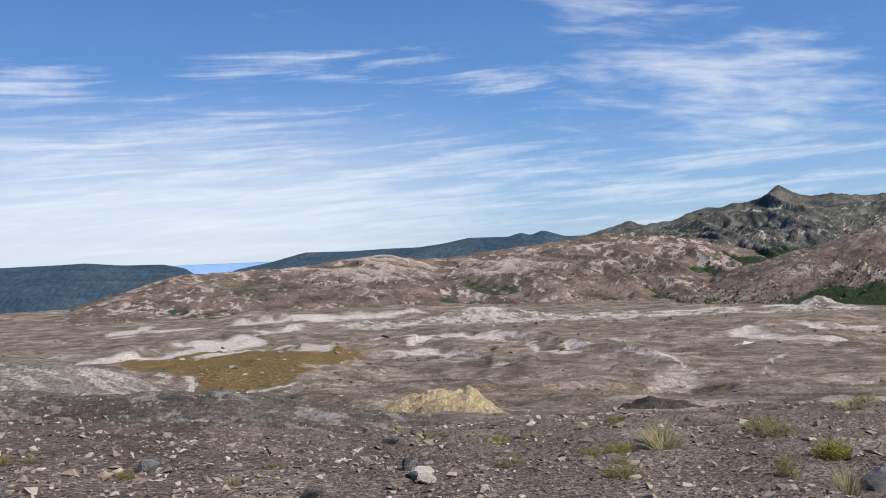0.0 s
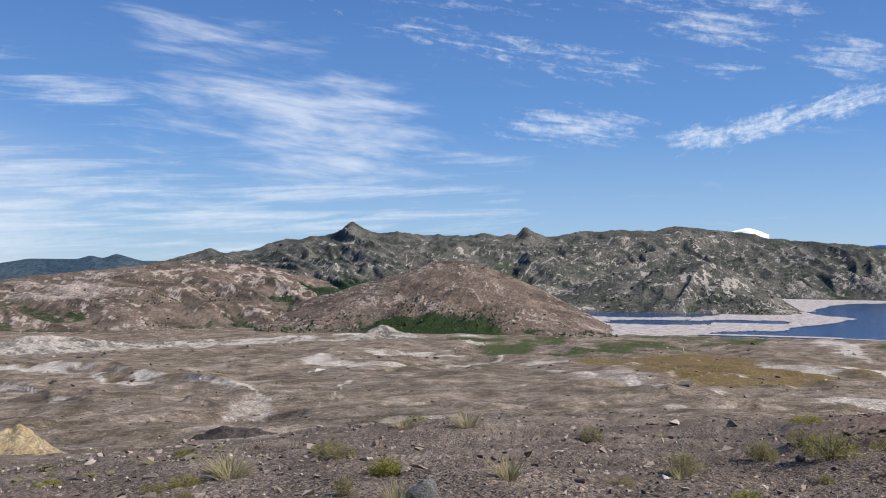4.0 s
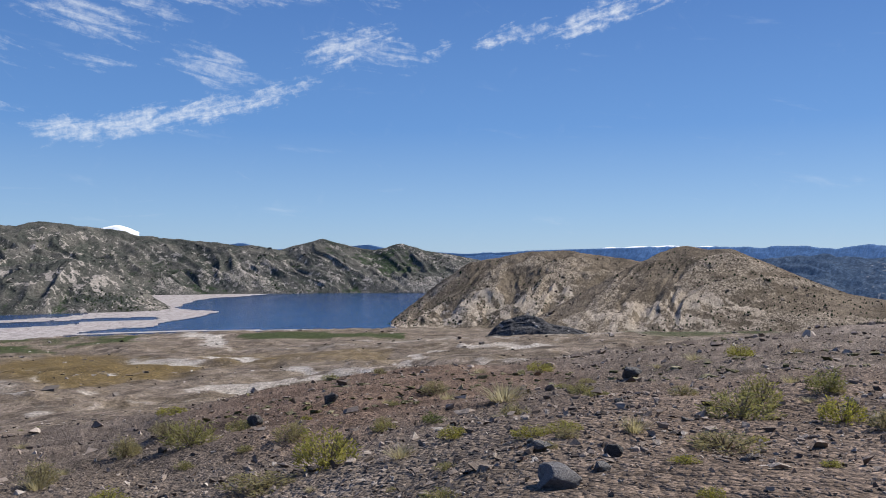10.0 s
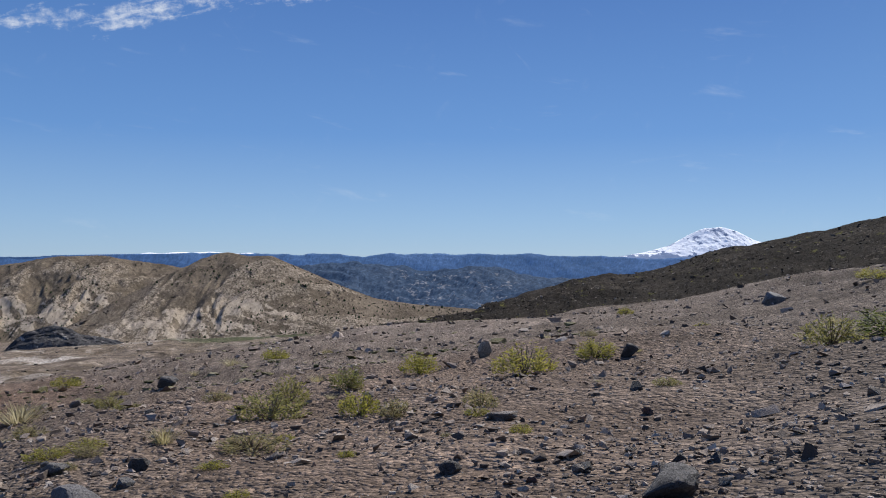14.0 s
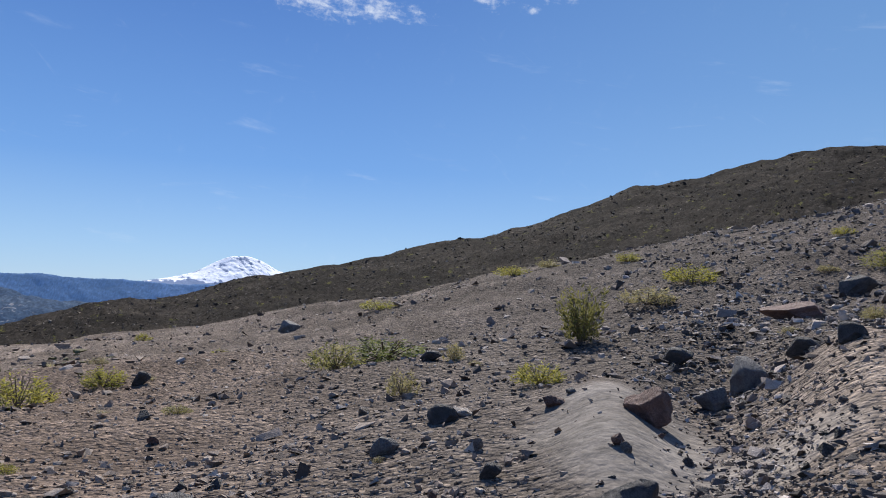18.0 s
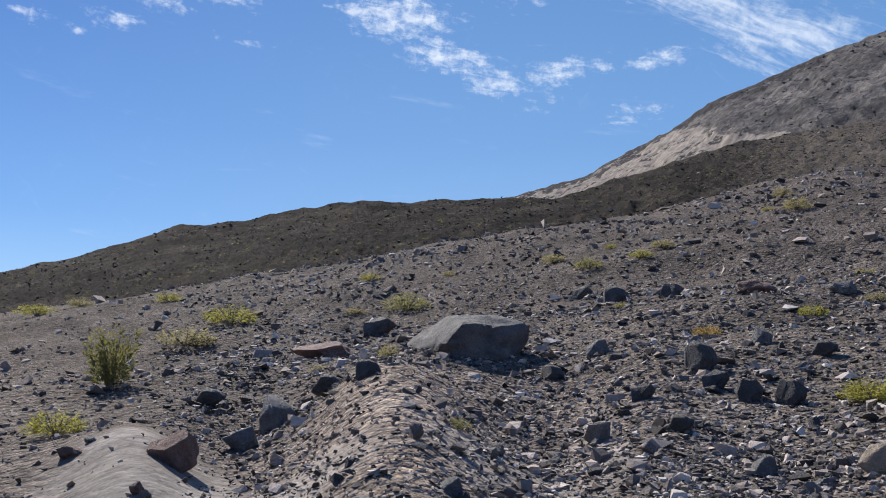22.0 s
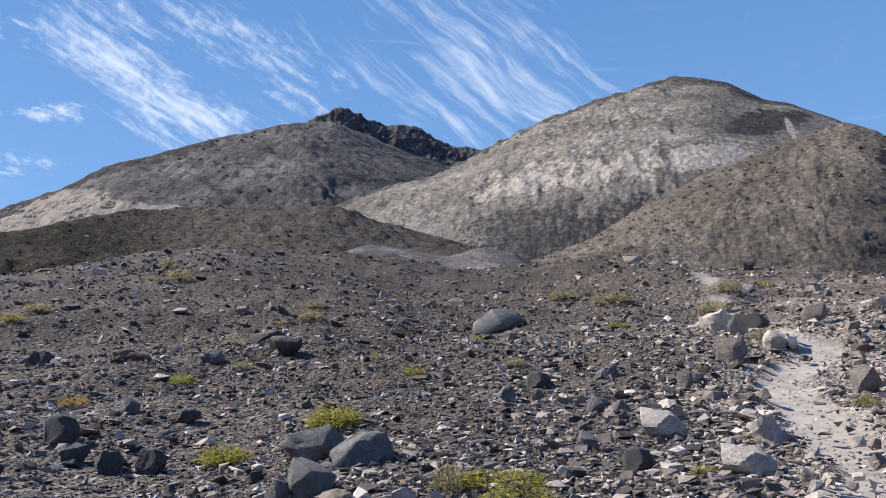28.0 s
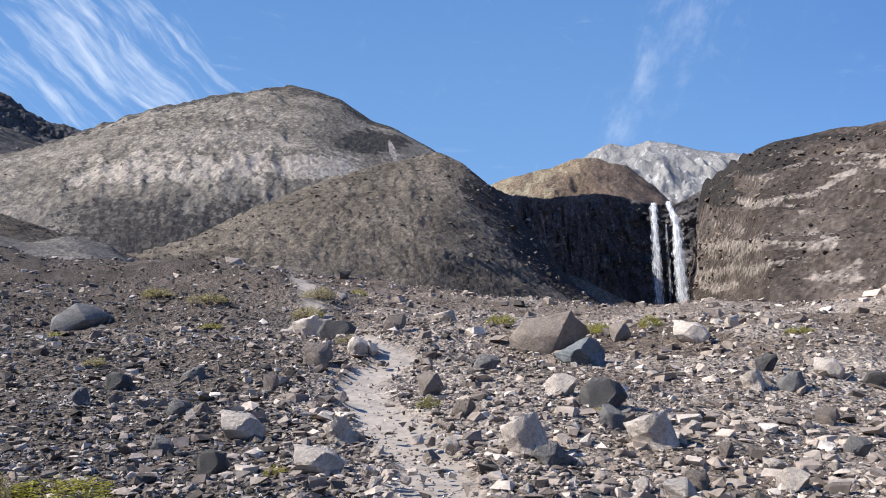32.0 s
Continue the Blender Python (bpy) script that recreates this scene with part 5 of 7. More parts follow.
def block_rock(seed, flat, extra=0):
    """A blocky broken stone: a skewed brick with knocked-off corners."""
    rng = random.Random(seed)
    bm = bmesh.new()
    lean_ = (rng.gauss(0, 0.22), rng.gauss(0, 0.22))
    for sx in (-1, 1):
        for sy in (-1, 1):
            for sz in (-1, 1):
                if rng.random() < 0.14:
                    continue
                x, y, z = (q * 0.35 * rng.uniform(0.50, 1.10) for q in (sx, sy, sz))
                bm.verts.new((x * 1.2 + lean_[0] * z, y * 0.85 + lean_[1] * z, z * flat + 0.15 * x * rng.uniform(-1, 1)))
    for _ in range(extra):
        p = Vector((rng.gauss(0, 1), rng.gauss(0, 1), rng.gauss(0, 1))).normalized() * rng.uniform(0.40, 0.47)
        bm.verts.new((p.x * 1.2, p.y * 0.9, p.z * flat))
    bmesh.ops.convex_hull(bm, input=bm.verts)
    loose = [v for v in bm.verts if not v.link_faces]
    bmesh.ops.delete(bm, geom=loose, context="VERTS")
    bmesh.ops.triangulate(bm, faces=bm.faces)
    bmesh.ops.recalc_face_normals(bm, faces=bm.faces)
    bm.verts.index_update()
    co = np.array([v.co[:] for v in bm.verts])
    fa = np.array([[v.index for v in f.verts] for f in bm.faces])
    bm.free()
    return co, fa


GRIT = [hull_rock(400 + k, 0.45 + 0.09 * (k % 5), 6) for k in range(10)]
SHAPES = [hull_rock(100 + k, 0.38 + 0.05 * (k % 8), 7 + k % 4) for k in range(8)] + [block_rock(150 + k, 0.46 + 0.06 * (k % 8), 4) for k in range(20)]
CHIPS = [hull_rock(300 + k, 0.40 + 0.08 * (k % 6), 6) for k in range(6)] + [block_rock(340 + k, 0.45 + 0.07 * (k % 6)) for k in range(12)]


def joined(name, x, y, z, s, mat, label, rng, sink=0.1, shapes=None, flat=1.0):
    """Loose stones of sizes s at x, y, z, joined into one mesh."""
    vs, fs, base = [], [], 0
    turn, lean = rng.uniform(0, 6.283, len(x)), rng.normal(0, 0.42 * flat, len(x))
    shapes = shapes or SHAPES
    pick = rng.randint(0, len(shapes), len(x))
    for k, (co, fa) in enumerate(shapes):
        i = np.where(pick == k)[0]
        if not len(i):
            continue
        c, sn = np.cos(turn[i])[:, None], np.sin(turn[i])[:, None]
        cl, sl = np.cos(lean[i])[:, None], np.sin(lean[i])[:, None]
        px, py, pz = co[:, 0][None], co[:, 1][None], co[:, 2][None] * flat
        py, pz = py * cl - pz * sl, py * sl + pz * cl
        q = s[i][:, None]
        P3 = np.stack([(px * c - py * sn) * q + x[i][:, None], (px * sn + py * c) * q + y[i][:, None], pz * q + z[i][:, None] + sink * q], -1)
        vs.append(P3.reshape(-1, 3))
        fs.append((fa[None] + (np.arange(len(i)) * len(co))[:, None, None] + base).reshape(-1, 3))
        base += len(i) * len(co)
    v, f = np.concatenate(vs).astype(np.float32), np.concatenate(fs).astype(np.int32)
    me = bpy.data.meshes.new(name)
    me.vertices.add(len(v))
    me.vertices.foreach_set("co", v.ravel())
    me.loops.add(f.size)
    me.loops.foreach_set("vertex_index", f.ravel())
    me.polygons.add(len(f))
    me.polygons.foreach_set("loop_start", np.arange(0, f.size, 3, dtype=np.int32))
    me.polygons.foreach_set("use_smooth", np.zeros(len(f), bool))
    me.update(calc_edges=True)
    me.materials.append(mat)
    return tagged(new(name, me), label, kind="stuff")


def strew(name, count, b_range, r_range, size, spread, mat, label, seed, thin=None, shapes=None, flat=1.0, power=0.55, most=0.035):
    """Stones over the ground, thinning out with distance as seen from the standing place; size: median metres at ten metres."""
    rng = np.random.RandomState(seed)
    b = rng.uniform(*b_range, count)
    even = 1 / rng.uniform(1 / r_range[1], 1 / r_range[0], count)
    r = np.where(rng.uniform(0, 1, count) < 0.55, even, np.exp(rng.uniform(math.log(r_range[0]), math.log(r_range[1]), count)))
    s = size * np.exp(rng.normal(0, spread, count)) * (r / 10.0) ** power
    s = np.minimum(s, most * r * rng.uniform(0.6, 1.0, count))
    if thin is not None:
        keep = rng.uniform(0, 1, count) < thin(b, r)
        b, r, s = b[keep], r[keep], s[keep]
    a = np.radians(b)
    return tagged(joined(name, r * np.sin(a), r * np.cos(a), ground_z(b, r), s, mat, label, rng, 0.08 if shapes is None else 0.12 * flat, shapes, flat), category="stones")


def strew_on(name, sheet, count, s_range, size, spread, mat, label, seed, b_range=None):
    """Stones on a hill's sheet, between two shares of its rows."""
    rng = np.random.RandomState(seed)
    bb, rr, zz = SHEETS[sheet]
    rows, cols = bb.shape
    i = rng.uniform(s_range[0] * (rows - 10), s_range[1] * (rows - 10), count)
    j = rng.uniform(0, cols - 1.01, count)
    i0, j0 = i.astype(int), j.astype(int)
    fi, fj = i - i0, j - j0

    def at(g):
        return (g[i0, j0] * (1 - fj) + g[i0, j0 + 1] * fj) * (1 - fi) + (g[i0 + 1, j0] * (1 - fj) + g[i0 + 1, j0 + 1] * fj) * fi
    b, r, z = at(bb), at(rr), at(zz)
    s = size * np.minimum(np.exp(rng.normal(0, spread, count)), 4.0) * r / r.mean()
    if b_range:
        keep = (b > b_range[0]) & (b < b_range[1])
        b, r, z, s = b[keep], r[keep], z[keep], s[keep]
    a = np.radians(b)
    ob = joined(name, r * np.sin(a), r * np.cos(a), z, s, mat, label, rng, 0.02, CHIPS if name == "outcrop_rock" else GRIT)
    ob.parent = bpy.data.objects[sheet]
    return ob


brown_stone = rock_material("brown_stone", [(0.0, (0.057, 0.046, 0.040)), (0.25, (0.149, 0.115, 0.094)), (0.6, (0.268, 0.213, 0.176)), (0.9, (0.331, 0.272, 0.225)), (1.0, (0.480, 0.414, 0.357))])
black_stone = rock_material("black_stone", [(0.0, (0.050, 0.044, 0.041)), (0.35, (0.130, 0.108, 0.096)), (0.65, (0.260, 0.215, 0.188)), (0.88, (0.42, 0.350, 0.302)), (1.0, (0.56, 0.49, 0.43))])
pale_stone = rock_material("pale_stone", [(0.0, (0.070, 0.058, 0.052)), (0.3, (0.190, 0.156, 0.134)), (0.65, (0.315, 0.262, 0.226)), (0.9, (0.47, 0.406, 0.354)), (1.0, (0.62, 0.555, 0.495))])
mound_stone = rock_material("mound_stone", [(0.0, (0.04, 0.037, 0.034)), (0.6, (0.095, 0.083, 0.073)), (0.95, (0.17, 0.15, 0.13)), (1.0, (0.27, 0.24, 0.21))])
scree_grit = rock_material("scree_grit", [(0.0, (0.034, 0.031, 0.029)), (0.40, (0.110, 0.095, 0.086)), (0.70, (0.240, 0.206, 0.182)), (0.90, (0.38, 0.328, 0.29)), (1.0, (0.54, 0.485, 0.44))])
moraine_stone = rock_material("moraine_stone", [(0.0, (0.022, 0.020, 0.019)), (0.5, (0.065, 0.055, 0.048)), (0.85, (0.14, 0.115, 0.096)), (1.0, (0.28, 0.24, 0.205))])

not_trail = lambda b, r: np.where(np.abs(b - trail_way(r)) * np.radians(1) * r < 0.34, 0.04, np.where(np.abs(b - trail_way(r)) * np.radians(1) * r < 0.6, 0.55, 1.0))
on_spur = lambda b, r: np.exp(-((b - 159) / 6.0) ** 2) * smooth(4.5, 6, r) * (1 - smooth(10.5, 13, r))
not_silt = lambda b, r: (1 - 0.75 * on_spur(b, r)) * (1 - 0.88 * spot(b + 2 * fbm(r * np.sin(np.radians(b)), r * np.cos(np.radians(b)), 3, 305), r, 143, 7.5, 8, 2.6))
patchy = lambda b, r: not_silt(b, r) * np.clip(0.65 + 1.1 * fbm(r * np.sin(np.radians(b)) / 3.5, r * np.cos(np.radians(b)) / 3.5, 3, 301), 0.08, 1)
scree_thin = lambda b, r: not_silt(b, r) * not_trail(b, r) * (1 - 0.75 * smooth(216, 232, b)) * (0.35 + 0.65 * patchy(b, r)) * smooth(141, 150, b) * (1 - 0.8 * np.exp(-((b - 157.5) / 4.5) ** 2) * (r < 12.5))
strew("stones_on_slope", 23000, (-32, 152), (4.0, 75), 0.046, 0.62, brown_stone, "brown and grey stones strewn over the slope", 1, lambda b, r: patchy(b, r) * (0.6 + 0.4 * smooth(60, 100, b)), most=0.020)
strew("dark_scree", 27000, (143, 232), (4.0, 80), 0.062, 0.55, black_stone, "dark angular volcanic scree stones", 2, scree_thin)
strew("pale_rubble", 13500, (206, 262), (4.0, 75), 0.072, 0.66, pale_stone, "pale grey and pink rubble stones", 3, lambda b, r: not_trail(b, r) * smooth(213, 227, b))
strew("gravel_on_slope", 46000, (-32, 150), (3.8, 55), 0.040, 0.66, brown_stone, "fine brown gravel and chips of rock", 11, lambda b, r: not_silt(b, r) * (0.4 + 0.6 * patchy(b, r)), GRIT, power=0.65)
strew("dark_gravel", 78000, (140, 230), (3.8, 70), 0.044, 0.55, scree_grit, "fine dark gravel and chips of lava", 12, lambda b, r: not_silt(b, r) * smooth(141, 150, b) * not_trail(b, r) * (1 - 0.7 * smooth(216, 230, b)), GRIT, power=0.7)
strew("pale_gravel", 40000, (206, 262), (3.8, 60), 0.040, 0.5, pale_stone, "fine pale gravel and chips of rock", 13, lambda b, r: np.maximum(not_trail(b, r), 0.25) * smooth(213, 227, b), GRIT, power=0.65)
strew("scree_blocks", 8000, (128, 262), (13, 62), 0.066, 0.50, black_stone, "dark angular blocks scattered up the slope", 17, lambda b, r: not_trail(b, r) * np.clip(0.45 + 0.9 * fbm(r * np.sin(np.radians(b)) / 8, r * np.cos(np.radians(b)) / 8, 3, 313), 0.05, 1) * (1 - 0.5 * smooth(222, 236, b)) * (0.35 + 0.65 * smooth(135, 155, b)), CHIPS, power=0.75)
strew_on("rubble", "dark_moraine", 22000, (0.03, 1.0), 0.185, 0.66, moraine_stone, "black stones strewn on the moraine", 4)
debris = rock_material("valley_debris", [(0.0, (0.07, 0.058, 0.05)), (0.4, (0.14, 0.116, 0.097)), (0.8, (0.21, 0.176, 0.148)), (1.0, (0.36, 0.315, 0.275))], scale=0.3, bump=0.3)
spur_rock = rock_material("spur_rock", [(0.0, (0.06, 0.05, 0.042)), (0.5, (0.135, 0.105, 0.083)), (0.9, (0.22, 0.172, 0.138)), (1.0, (0.36, 0.30, 0.25))], scale=0.1, bump=0.8)
ridge_rock = rock_material("ridge_rock", [(0.0, (0.045, 0.045, 0.042)), (0.5, (0.085, 0.08, 0.073)), (0.9, (0.15, 0.136, 0.12)), (1.0, (0.30, 0.27, 0.235))], scale=0.1, bump=0.8)
strew("valley_rubble", 8000, (-34, 100), (140, 1700), 0.030, 0.55, debris, "low blocks and heaps of debris on the plain", 14, lambda b, r: np.clip(0.35 + 1.2 * fbm(r * np.sin(np.radians(b)) / 90, r * np.cos(np.radians(b)) / 90, 3, 309), 0.05, 1), CHIPS, flat=0.75, power=1.0)
hummock = rock_material("hummock_ash", [(0.0, (0.075, 0.062, 0.054)), (0.35, (0.15, 0.124, 0.104)), (0.65, (0.23, 0.19, 0.16)), (0.85, (0.36, 0.318, 0.28)), (1.0, (0.50, 0.455, 0.41))], scale=0.15, bump=0.6)
strew("hummocks", 11000, (-34, 102), (240, 2050), 0.040, 0.50, hummock, "low ash hummocks and cut banks dotting the plain", 18, lambda b, r: np.clip(0.25 + 1.3 * fbm(r * np.sin(np.radians(b)) / 160, r * np.cos(np.radians(b)) / 160, 4, 315), 0.03, 1), GRIT, flat=0.5, power=1.0)
for hill_, count_, size_, mat_, label_, seed_ in (("brown_spur", 700, 4.5, spur_rock, "crumbling rock outcrops on the brown ridge", 21), ("lakeside_spur", 500, 4.0, spur_rock, "rock outcrops on the reddish spur", 22), ("rocky_ridge", 1500, 6.0, ridge_rock, "grey rock outcrops and knobs on the ridge", 23),
                                          ("lake_headland", 800, 5.0, ridge_rock, "grey rock outcrops on the headland", 24), ("mountain_beyond_lake", 800, 7.0, ridge_rock, "rock outcrops on the mountain", 25), ("brown_hill", 900, 3.2, spur_rock, "small rock outcrops on the dry hill", 26), ("hill_above_shore", 700, 3.6, spur_rock, "small rock outcrops above the shore", 27)):
    strew_on("outcrop_rock", hill_, count_, (0.04, 0.985), size_, 0.6, mat_, label_, seed_)
def conifer(seed):
    """A small far conifer: an uneven five-sided cone."""
    rng = random.Random(seed)
    co = [(math.cos(c * 1.2566) * 0.55 * rng.uniform(0.7, 1.2), math.sin(c * 1.2566) * 0.55 * rng.uniform(0.7, 1.2), rng.uniform(-0.05, 0.12)) for c in range(5)]
    co.append((rng.uniform(-0.05, 0.05), rng.uniform(-0.05, 0.05), 1.0))
    return np.array(co), np.array([(c, (c + 1) % 5, 5) for c in range(5)] + [(0, 2, 1), (0, 3, 2), (0, 4, 3)])


CONIFERS = [conifer(k) for k in range(6)]
needle = rock_material("conifer_green", [(0.0, (0.018, 0.03, 0.014)), (0.6, (0.032, 0.052, 0.022)), (1.0, (0.06, 0.08, 0.035))], scale=0.4, bump=0.2)


def woods(name, sheet, count, s_range, size, label, seed, where):
    """Far conifers in groves on a hill's sheet."""
    rng = np.random.RandomState(seed)
    bb, rr, zz = SHEETS[sheet]
    i = rng.randint(int(s_range[0] * (bb.shape[0] - 10)), int(s_range[1] * (bb.shape[0] - 10)), count)
    j = rng.randint(0, bb.shape[1] - 1, count)
    b, r, z = bb[i, j] + rng.uniform(-0.07, 0.07, count), rr[i, j], zz[i, j]
    x, y = r * np.sin(np.radians(b)), r * np.cos(np.radians(b))
    keep = fbm(x / 140, y / 140, 4, seed) * 0.8 + where(b, i / bb.shape[0]) > 0.35
    x, y, z = x[keep], y[keep], z[keep]
    s = size * np.exp(rng.normal(0, 0.3, len(x)))
    return tagged(joined(name, x, y, z, s, needle, label, rng, -0.02, CONIFERS, 1.0), category="trees")


woods("conifers_on_ridge", "rocky_ridge", 5200, (0.04, 0.8), 5.5, "scattered dark green conifers on the rocky ridge", 61, lambda b, s: 0.35 * np.exp(-((b - 22) / 9) ** 2) + 0.25 * (1 - s) - 0.15)
woods("conifers_on_spur", "brown_spur", 2600, (0.03, 0.6), 4.8, "dark green conifers in the gullies of the brown ridge", 62, lambda b, s: 0.25 * smooth(8, 18, b) + 0.2 * (1 - s) - 0.2)
woods("conifers_by_lake", "lakeside_spur", 1400, (0.02, 0.5), 3.8, "dark green conifers at the foot of the spur", 63, lambda b, s: 0.45 * (1 - s) - 0.15)
woods("conifers_on_headland", "lake_headland", 900, (0.02, 0.5), 4.5, "dark green conifers on the headland", 64, lambda b, s: 0.3 * (1 - s) - 0.15)
woods("conifers_beyond_lake", "mountain_beyond_lake", 1200, (0.02, 0.8), 5.5, "dark green conifers below the mountain", 65, lambda b, s: 0.25 * (1 - s) - 0.15)
woods("scrub_on_hill", "brown_hill", 1500, (0.05, 0.98), 3.0, "small dark shrubs dotted over the dry hill", 66, lambda b, s: 0.35 + 0 * b)
woods("scrub_above_shore", "hill_above_shore", 1300, (0.05, 0.98), 3.4, "small dark shrubs dotted over the hill above the shore", 67, lambda b, s: 0.35 + 0 * b)
scrub = rock_material("dry_scrub", [(0.0, (0.07, 0.07, 0.028)), (0.5, (0.13, 0.12, 0.055)), (0.85, (0.20, 0.18, 0.09)), (1.0, (0.30, 0.26, 0.16))], scale=6.0, bump=0.15)
strew("low_scrub", 5200, (-32, 112), (26, 330), 0.10, 0.5, scrub, "low dry scrub and tufts on the lower slope", 16, lambda b, r: np.clip(0.15 + 1.5 * fbm(r * np.sin(np.radians(b)) / 14, r * np.cos(np.radians(b)) / 14, 3, 311), 0, 1), CHIPS, flat=0.6, power=0.75)
strew("outlying_stones", 5000, (-34, 100), (40, 260), 0.036, 0.6, brown_stone, "stones and blocks on the lower slope", 15, None, CHIPS, power=0.9)
strew_on("rubble", "rubble_mound", 5200, (0.02, 1.0), 0.55, 0.5, mound_stone, "stones strewn on the rubble mound", 5)
strew_on("rubble", "reddish_slope", 4200, (0.02, 0.98), 0.75, 0.55, mound_stone, "loose stones on the reddish slope", 6)
strew_on("outcrop_rock", "rubble_mound", 1500, (0.25, 0.97), 1.0, 0.55, mound_stone, "dark rock ledges on the shoulder of the mound", 31, (230, 239))
strew_on("outcrop_rock", "reddish_slope", 3200, (0.03, 0.98), 0.95, 0.6, spur_rock, "broken rock ledges on the reddish slope", 32)
strew_on("outcrop_rock", "lava_cliff", 900, (0.1, 0.97), 1.5, 0.55, mound_stone, "jutting dark blocks of the lava cliff", 33)
strew_on("rubble", "grey_bank", 1200, (0.05, 1.0), 0.26, 0.5, brown_stone, "stones on the gravel bank", 7)
strew_on("outcrop_rock", "volcano_flank", 4200, (0.42, 0.99), 1.9, 0.6, mound_stone, "dark outcrops of rock on the volcano flank", 9, (181, 212))
strew_on("rubble", "grey_ash_dome", 6500, (0.05, 1.0), 0.60, 0.5, spur_rock, "stones on the ash dome", 8)


# ---- boulders ----
def boulder_mesh(seed, round_one, mat, wedge=0.0):
    """A boulder one metre wide and one metre high: an angular broken block, or a rounded one."""
    rng = random.Random(seed)
    bm = bmesh.new()
    off = Vector((rng.uniform(-9, 9), rng.uniform(-9, 9), rng.uniform(-9, 9)))
    if round_one:
        bmesh.ops.create_icosphere(bm, subdivisions=4, radius=0.5)
        planes = [(Vector((rng.gauss(0, 1), rng.gauss(0, 1), rng.gauss(0, 0.9))).normalized(), rng.uniform(0.24, 0.40)) for _ in range(11)]
        for v in bm.verts:
            for n, d in planes:
                over = v.co.dot(n) - d
                if over > 0:
                    v.co -= n * over * 0.92
    else:
        for _ in range(rng.randint(14, 24)):
            p = Vector((rng.gauss(0, 1), rng.gauss(0, 1), rng.gauss(0, 1))).normalized() * rng.uniform(0.40, 0.56)
            bm.verts.new((p.x * 1.1, p.y * 0.9, max(-0.36, min(0.40, p.z + 0.25 * p.x))))
        out = bmesh.ops.convex_hull(bm, input=bm.verts)
        bmesh.ops.delete(bm, geom=[g for g in out["geom_interior"] if isinstance(g, bmesh.types.BMVert)], context="VERTS")
        bmesh.ops.dissolve_limit(bm, angle_limit=radians(12), verts=bm.verts, edges=bm.edges)
        bmesh.ops.bevel(bm, geom=bm.edges[:], offset=0.03, segments=2, affect="EDGES", profile=0.6)
        bmesh.ops.triangulate(bm, faces=bm.faces)
        for _ in range(1):
            bmesh.ops.subdivide_edges(bm, edges=[e for e in bm.edges if e.calc_length() > 0.10], cuts=1)
            bmesh.ops.triangulate(bm, faces=bm.faces)
    for v in bm.verts:
        p = v.co.copy()
        v.co = p + p.normalized() * (0.07 * noise.noise(p * 2.1 + off) + 0.035 * noise.noise(p * 6 + off) + 0.018 * noise.noise(p * 15 + off))
    xs, zs = [v.co.x for v in bm.verts], [v.co.z for v in bm.verts]
    w, lo, hi = max(xs) - min(xs), min(zs), max(zs)
    for v in bm.verts:
        v.co = Vector((v.co.x / w, v.co.y / w, (v.co.z - lo) / (hi - lo) * (1 - wedge * (0.5 - v.co.x / w))))
    bmesh.ops.recalc_face_normals(bm, faces=bm.faces)
    me = bpy.data.meshes.new("boulder")
    bm.to_mesh(me)
    bm.free()
    me.polygons.foreach_set("use_smooth", np.ones(len(me.polygons), bool))
    me.set_sharp_from_angle(angle=radians(28))
    me.materials.append(mat)
    return me


def boulder_material(name, dark_c, light_c):
    m, N = material(name)
    P = N.add("ShaderNodeTexCoord").outputs["Object"]
    n1, n2, n3 = N.noise(P, 2.2, 7, 0.6, 0.5), N.noise(P, 11, 7, 0.7), N.noise(P, 45, 4, 0.7)
    col = N.ramp(n1, [(0.32, dark_c), (0.66, light_c)])
    col = N.mix(0.8, col, N.ramp(n2, [(0.32, (0.6, 0.58, 0.57)), (0.5, (1, 1, 1)), (0.70, (1.4, 1.36, 1.3))]), "MULTIPLY")
    col = N.mix(0.5, col, N.ramp(n3, [(0.35, (0.6, 0.6, 0.6)), (0.65, (1.3, 1.3, 1.3))]), "MULTIPLY")
    up = N.add("ShaderNodeSeparateXYZ", i0=N.add("ShaderNodeNewGeometry").outputs["Normal"]).outputs[2]
    dust = N.math("MULTIPLY", N.step(up, 0.5, 0.95), N.step(n2, 0.40, 0.60))
    col = N.mix(N.math("MULTIPLY", dust, 0.28), col, (0.28, 0.25, 0.225))
    finish(N, col, 0.85, N.math("ADD", N.math("MULTIPLY", n2, 0.8), N.math("MULTIPLY", n3, 0.35)), 0.9, 0.06, 0.3)
    return m


